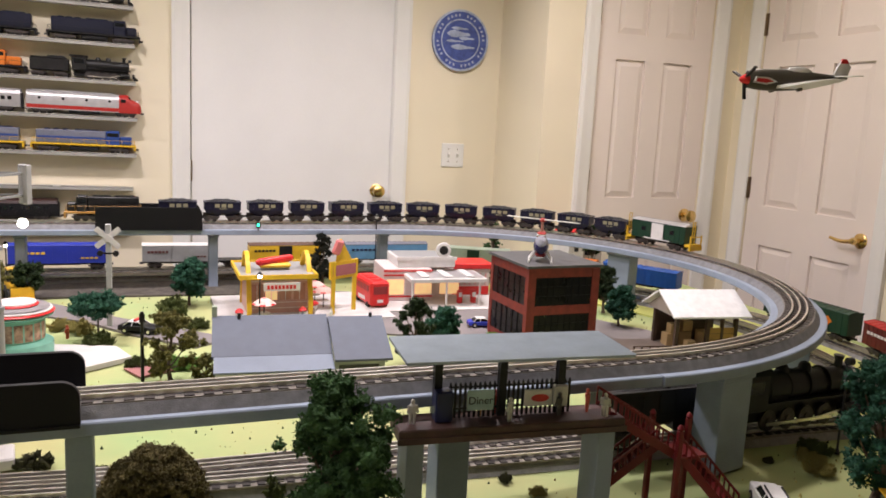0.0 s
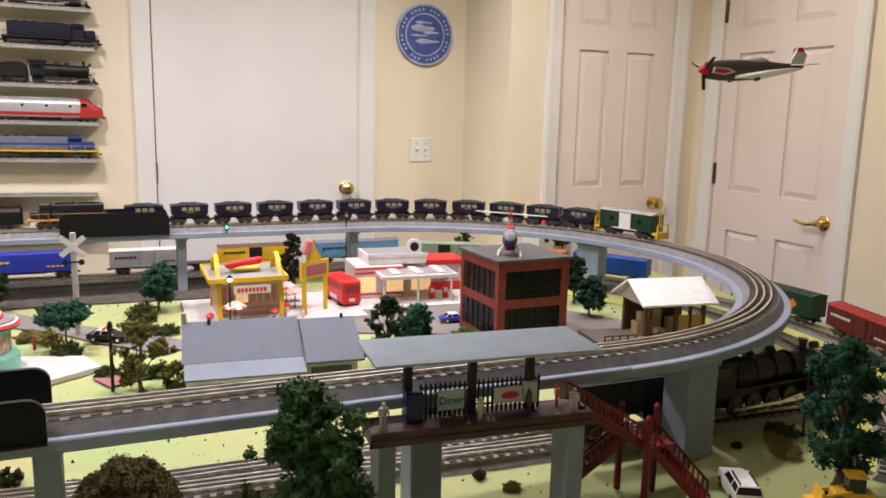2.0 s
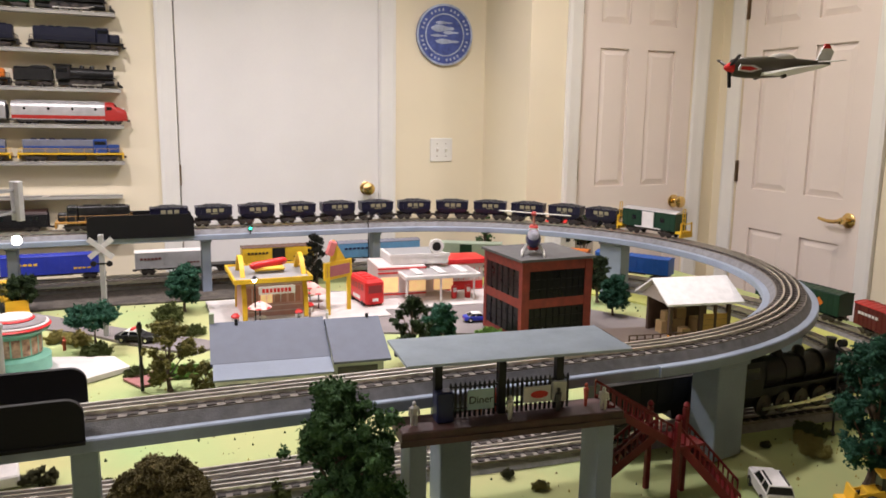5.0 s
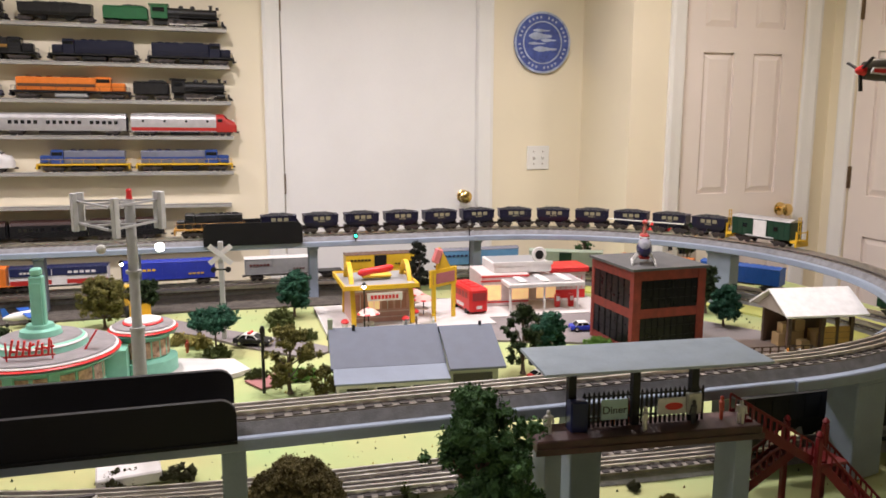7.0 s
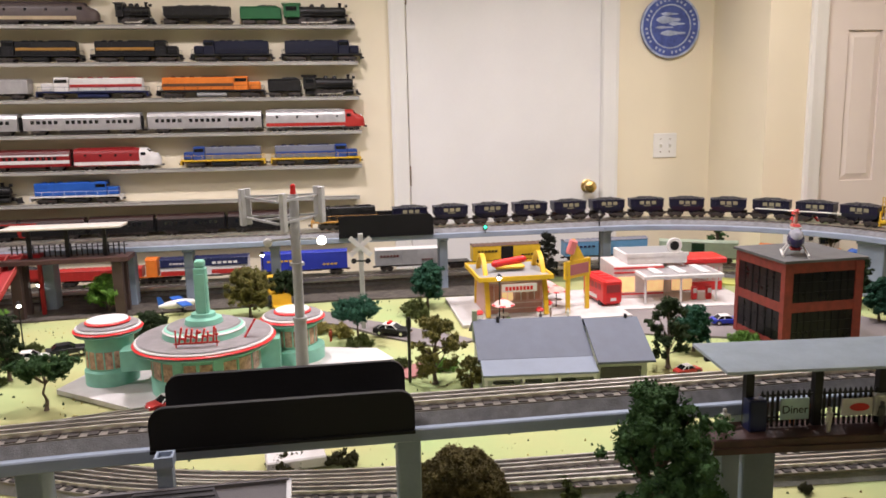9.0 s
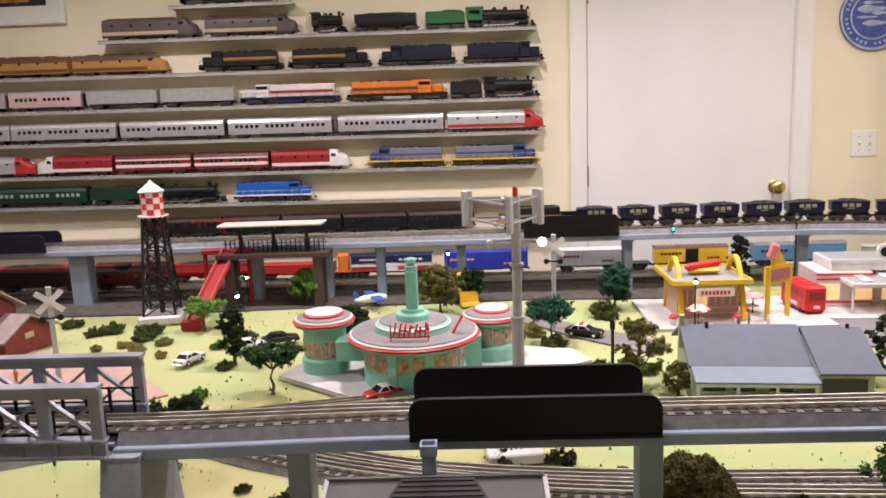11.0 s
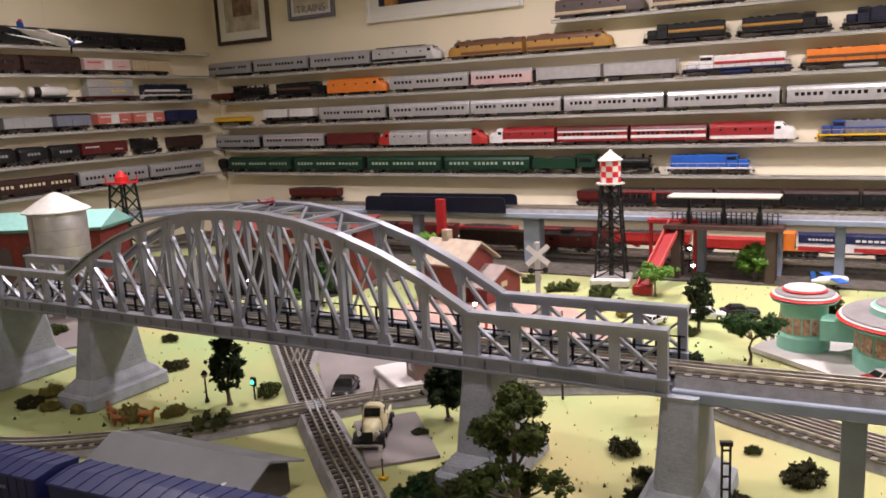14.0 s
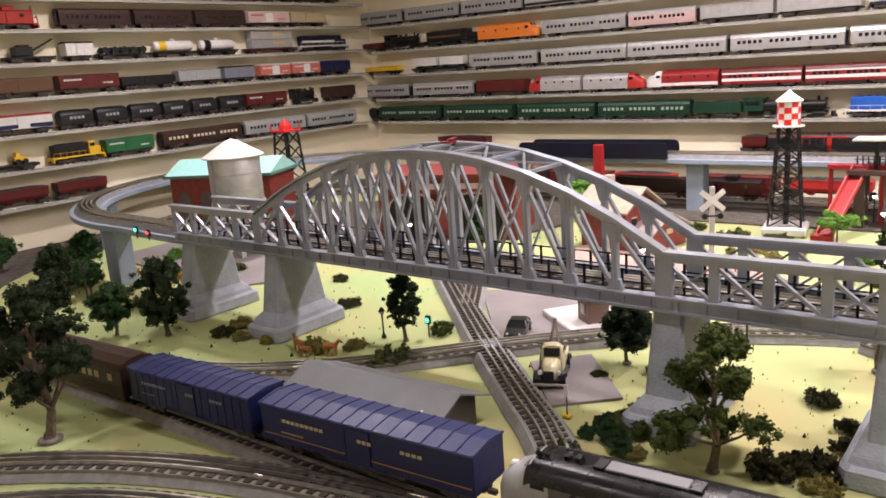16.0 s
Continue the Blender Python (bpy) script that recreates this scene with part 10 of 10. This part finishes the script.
def crossbuck(x, y, z, rz, s, label, base=None):
    th = thing("crossing_sign", x, y, G, rz, label, "crossing sign")
    part("post", Geo().box(-0.09 * s, 0.09 * s, -0.09 * s, 0.09 * s, 0, z - G + 0.5 * s, ch=0.01 * s), paint(0.48, 0.48, 0.47) if base is None else base, th)
    for a in (40, -40):
        part("blade", Geo().box(-0.55 * s, 0.55 * s, -0.11 * s - 0.002 * (a > 0), -0.09 * s - 0.002 * (a > 0), -0.10 * s, 0.10 * s), paint(0.72, 0.70, 0.69), th, m=Matrix.Translation((0, 0, z - G)) @ Matrix.Rotation(radians(a), 4, "Y"))
    part("lamp_bar", Geo().box(-0.3 * s, 0.3 * s, -0.10 * s, -0.06 * s, z - G - 0.62 * s, z - G - 0.56 * s), M_SOOT, th)
    for q in (-0.28, 0.28):
        part("flasher", Geo().lathe([(0.11 * s, -0.02 * s), (0.11 * s, 0.05 * s)], 12, Matrix.Translation((q * s, -0.09 * s, z - G - 0.59 * s)) @ Matrix.Rotation(math.pi / 2, 4, "X")), M_SOOT, th)


crossbuck(-0.11, 2.386, 0.916, -10, 0.075, "grey railway crossing signal with white crossed blades")
crossbuck(-1.452, 1.983, 0.882, 30, 0.075, "grey railway crossing signal with white crossed blades")


def ladder_mast(x, y, h):
    th = thing("signal_mast", x, y, G, 20, "thin dark lattice signal mast beside the bridge pier", "signal mast")
    part("foot", Geo().lathe([(0.012, 0), (0.011, 0.004), (0.005, 0.006)], 12), M_SOOT, th)
    for e in (-0.0045, 0.0045):
        part("rail", Geo().box(e - 0.0012, e + 0.0012, -0.0012, 0.0012, 0.004, h), M_SOOT, th)
    for q in range(int(h / 0.016)):
        part("rung", Geo().box(-0.0033, 0.0033, -0.001, 0.001, 0.018 + 0.016 * q, 0.020 + 0.016 * q), M_SOOT, th)
    part("cap", Geo().box(-0.007, 0.007, -0.003, 0.003, h, h + 0.005), M_SOOT, th)


ladder_mast(-0.741, 0.80, 0.265)
crossbuck(-1.535, 0.935, 0.690, 30, 0.026, "small white crossing sign beside the shed", paint(0.3, 0.1, 0.08))
th = thing("marker_post", -1.366, 1.01, G, 0, "thin post with a pale sign on a yellow foot", "sign post")
part("foot", Geo().box(-0.008, 0.008, -0.006, 0.006, 0, 0.005, ch=0.001), YELLOW, th)
part("post", Geo().cyl((0, 0, 0.004), (0, 0, 0.055), 0.0016, 6), BROWN, th)
part("sign", Geo().box(-0.004, 0.004, -0.0025, -0.001, 0.040, 0.064), WHITE, th)
th = thing("marker_post", -1.502, 0.735, G, 0, "yellow post with a white sign beside the track", "sign post")
part("post", Geo().box(-0.004, 0.004, -0.003, 0.003, 0, 0.09), YELLOW, th)
part("sign", Geo().bar((-0.012, -0.004, 0.082), (0.03, -0.004, 0.10), 0.002, 0.010, (0, 1, 0)), FENCEW, th)


def signal(x, y, z, zh, label, red=False, rz=0):
    th = thing("track_signal", x, y, z, rz, label, "signal")
    part("post", Geo().cyl((0, 0, 0), (0, 0, zh), 0.002, 8), M_SOOT, th)
    part("head", Geo().box(-0.008, 0.008, -0.004, 0.004, zh - 0.012, zh + 0.010, ch=0.002), M_SOOT, th)
    part("lens", Geo().lathe([(0.0055, 0), (0.003, 0.003)], 12, Matrix.Translation((0, -0.004, zh - 0.001)) @ Matrix.Rotation(math.pi / 2, 4, "X")), mat("red_signal", (1.0, 0.06, 0.06), 0.4, emit=2.0, bump=0) if red else GLOWGREEN, th)


signal(-1.87, 1.225, G, 0.045, "small dark track signal showing green")
signal(-2.90, 1.087, DECKZ - 0.02, 0.028, "small dark track signal showing green")
signal(-2.83, 1.085, DECKZ - 0.02, 0.024, "small dark track signal showing red", True)
signal(0.36, 2.835, DECKZ - 0.002, 0.022, "small dark track signal showing green")


def lamp_post(x, y, h, label, arm=0.0, lit=True):
    th = thing("lamp_post", x, y, G, 0, label, "lamp post", "lamp posts")
    part("post", Geo().lathe([(0.006, 0), (0.005, 0.006), (0.0024, 0.012), (0.002, h)], 8), M_SOOT, th)
    if arm:
        part("arm", Geo().cyl((0, 0, h), (arm, 0, h), 0.0015, 6), M_SOOT, th)
    part("shade", Geo().lathe([(0.009, h - 0.002), (0.004, h + 0.006), (0.002, h + 0.008)], 10, Matrix.Translation((arm, 0, 0))), M_SOOT, th)
    part("bulb", Geo().lathe([(0.002, h - 0.012), (0.0065, h - 0.008), (0.006, h - 0.003)], 10, Matrix.Translation((arm, 0, 0))), BULB if lit else FENCEW, th)


lamp_post(-1.10, 2.42, 0.13, "slim black lamp post with a lit bulb")
lamp_post(-0.45, 2.93, 0.155, "slim black lamp post with a lit bulb")
lamp_post(-1.20, 2.86, 0.10, "slim black lamp post with a lit bulb")
lamp_post(0.302, 2.335, 0.155, "black lamp post before the burger stand")
lamp_post(-2.55, 1.95, 0.09, "slim black lamp post with a lit bulb")
lamp_post(-1.64, 1.94, 0.08, "slim black lamp post with a lit bulb")
lamp_post(1.30, 1.15, 0.16, "thin black lamp post by the track", 0.0, False)
lamp_post(0.80, 2.85, 0.265, "tall thin black pole lamp", 0.0, False)
lamp_post(-1.97, 1.17, 0.07, "short brown platform lamp", 0.0, False)
for x, y, h in ((-2.93, 0.62, 0.16), (-3.0, 0.95, 0.14), (-1.198, 1.491, 0.09)):
    th = thing("utility_pole", x, y, G, 0, "thin dark brown wooden utility pole", "pole", "utility poles")
    part("pole", Geo().cyl((0, 0, 0), (0, 0, h), 0.003, 8, 0.0022), M_TIE, th)
    for z in ((h - 0.012, h - 0.03) if h > 0.1 else ()):
        part("crossarm", Geo().box(-0.016, 0.016, -0.0015, 0.0015, z, z + 0.003), M_TIE, th)

# ---- small plain figurines and toys ----
FIG = [paint(0.55, 0.10, 0.06), paint(0.60, 0.58, 0.55), paint(0.05, 0.08, 0.20), paint(0.20, 0.14, 0.10), paint(0.62, 0.25, 0.05), paint(0.10, 0.10, 0.10)]


def figurine(x, y, z, k, label, h=0.037):
    def make():
        g = Geo()
        for s in (-1, 1):
            g.lathe([(0.0022, 0), (0.0024, 0.006), (0.003, 0.017)], 8, Matrix.Translation((s * 0.003, 0, 0)))
            g.cyl((s * 0.0062, 0, 0.0285), (s * 0.0075, -0.002, 0.017), 0.0018, 6)
        g.lathe([(0.0045, 0.016), (0.0055, 0.020), (0.0065, 0.028), (0.003, 0.031)], 10, Matrix.Diagonal((1, 0.7, 1, 1)))
        g.lathe([(0.0012, 0.030), (0.003, 0.0325), (0.0033, 0.0345), (0.002, 0.037)], 10)
        return g
    ob = new("figurine", shared(("figurine",), make, FIG[k], True))
    ob.matrix_basis = pose(x, y, z, 0, 0, (x * 4000) % 360) @ Matrix.Scale(h / 0.037, 4)
    return tagged(ob, label, "figurine", "figurines")


PZ = G + 0.183
for x, y, k in ((0.358, 1.075, 1), (0.470, 1.085, 4), (0.505, 1.050, 1), (0.500, 1.088, 0), (0.592, 1.055, 5), (0.645, 1.060, 0), (0.662, 1.035, 1)):
    figurine(x, y, PZ, k, "tiny painted figurine standing on the platform")
for x, y, k in ((1.30, 1.70, 1), (1.315, 1.71, 4), (1.345, 1.70, 1)):
    figurine(x, y, G + 0.02, k, "tiny painted figurine beside the freight shed")
for x, y, k in ((-0.21, 2.27, 0), (0.43, 2.33, 5), (0.47, 2.36, 3), (0.52, 2.34, 1), (-1.60, 1.93, 0), (-1.58, 2.0, 4), (-2.45, 1.85, 0), (-2.6, 1.75, 0), (-0.43, 1.80, 5), (-1.41, 2.06, 3), (-2.06, 1.9, 4), (-3.1, 1.35, 0)):
    figurine(x, y, G + 0.004, k, "tiny painted figurine standing on the ground")


def toy_horse(x, y, rz, k, s=1.0):
    def make():
        g = Geo()
        g.lathe([(0.003, -0.018), (0.0085, -0.014), (0.0075, 0.0), (0.0085, 0.012), (0.004, 0.017)], 10, Matrix.Translation((0, 0, 0.024)) @ Matrix.Rotation(math.pi / 2, 4, "Y"))
        for a in (-0.012, 0.012):
            for b in (-0.004, 0.004):
                g.cyl((a, b, 0), (a, b, 0.022), 0.0018, 6, 0.003)
        g.cyl((0.013, 0, 0.026), (0.024, 0, 0.038), 0.005, 8, 0.0035)
        g.cyl((0.021, 0, 0.038), (0.033, 0, 0.034), 0.004, 8, 0.0025)
        g.cyl((-0.017, 0, 0.026), (-0.022, 0, 0.012), 0.0018, 6, 0.001)
        return g
    ob = new("toy_horse", shared(("toy_horse",), make, [paint(0.30, 0.12, 0.04), paint(0.42, 0.16, 0.05)][k], True))
    ob.matrix_basis = pose(x, y, G, 0, 0, rz) @ Matrix.Scale(s, 4)
    tagged(ob, "plain brown toy horse on the meadow", "toy animal", "toy animals")


toy_horse(-2.0, 1.02, 20, 1)
toy_horse(-2.09, 1.0, 160, 0)
toy_horse(-2.05, 0.985, 200, 0, 0.8)
for x, y, a in ((-3.02, 1.20, 10), (-2.95, 1.26, 30), (-3.2, 1.22, 190)):
    toy_horse(x, y, a, 1, 1.2)
th = thing("toy_biplane", -1.70, 1.14, TOPZ + 0.001, 20, "tiny red toy biplane on the bridge top", "toy airplane")
th.matrix_basis = pose(-1.70, 1.14, TOPZ + 0.001, 0, 0, 20) @ Matrix.Scale(0.62, 4)
TOYRED = paint(0.30, 0.04, 0.05)
part("fuselage", Geo().cyl((-0.03, 0, 0.012), (0.025, 0, 0.014), 0.004, 8, 0.006), TOYRED, th)
for z in (0.010, 0.024):
    part("wing", Geo().box(0.004, 0.018, -0.035, 0.035, z, z + 0.002), TOYRED, th)
part("fin", Geo().prism([(-0.03, 0.012), (-0.02, 0.012), (-0.028, 0.024), (-0.034, 0.024)], -0.001, 0.001), TOYRED, th)
for s in (-1, 1):
    part("wheel", Geo().cyl((0.014, s * 0.008 - 0.001, 0.004), (0.014, s * 0.008 + 0.001, 0.004), 0.004, 10), M_SOOT, th)
    part("strut", Geo().cyl((0.011, s * 0.025, 0.011), (0.011, s * 0.025, 0.025), 0.001, 5), M_SOOT, th)
th = thing("tiny_house", 1.72, 3.0, G, 15, "tiny model house with a red gable roof", "building")
part("wall", Geo().prism([(-0.045, 0), (0.045, 0), (0.045, 0.16), (0, 0.20), (-0.045, 0.16)], -0.05, 0.05), WHITE, th)
part("roof", Geo().prism([(-0.055, 0.153), (0, 0.205), (0.055, 0.153), (0.055, 0.160), (0, 0.212), (-0.055, 0.160)], -0.058, 0.058), SIGNRED, th)
part("window", Geo().box(-0.012, 0.012, -0.052, -0.049, 0.10, 0.13), M_GLASS, th)
th = thing("toy_plane", -0.72, 2.72, G + 0.004, 25, "small blue and white parked toy plane", "toy airplane")
part("fuselage", Geo().lathe([(0.004, -0.06), (0.013, -0.03), (0.016, 0.02), (0.010, 0.055), (0.002, 0.06)], 12, Matrix.Translation((0, 0, 0.03)) @ Matrix.Rotation(math.pi / 2, 4, "Y")), WHITE, th, "", True)
part("wing", Geo().box(-0.005, 0.03, -0.08, 0.08, 0.036, 0.040, ch=0.001), BLUE, th)
part("fin", Geo().prism([(-0.06, 0.03), (-0.035, 0.03), (-0.052, 0.062), (-0.064, 0.062)], -0.0015, 0.0015), BLUE, th)
for x, y in ((0.02, -0.018), (0.02, 0.018), (-0.05, 0)):
    part("wheel", Geo().cyl((x, y - 0.002, 0.006), (x, y + 0.002, 0.006), 0.006, 10), TYRE, th)
    part("strut", Geo().cyl((x, y, 0.006), (x, y * 0.5, 0.022), 0.0012, 6), GREY, th)
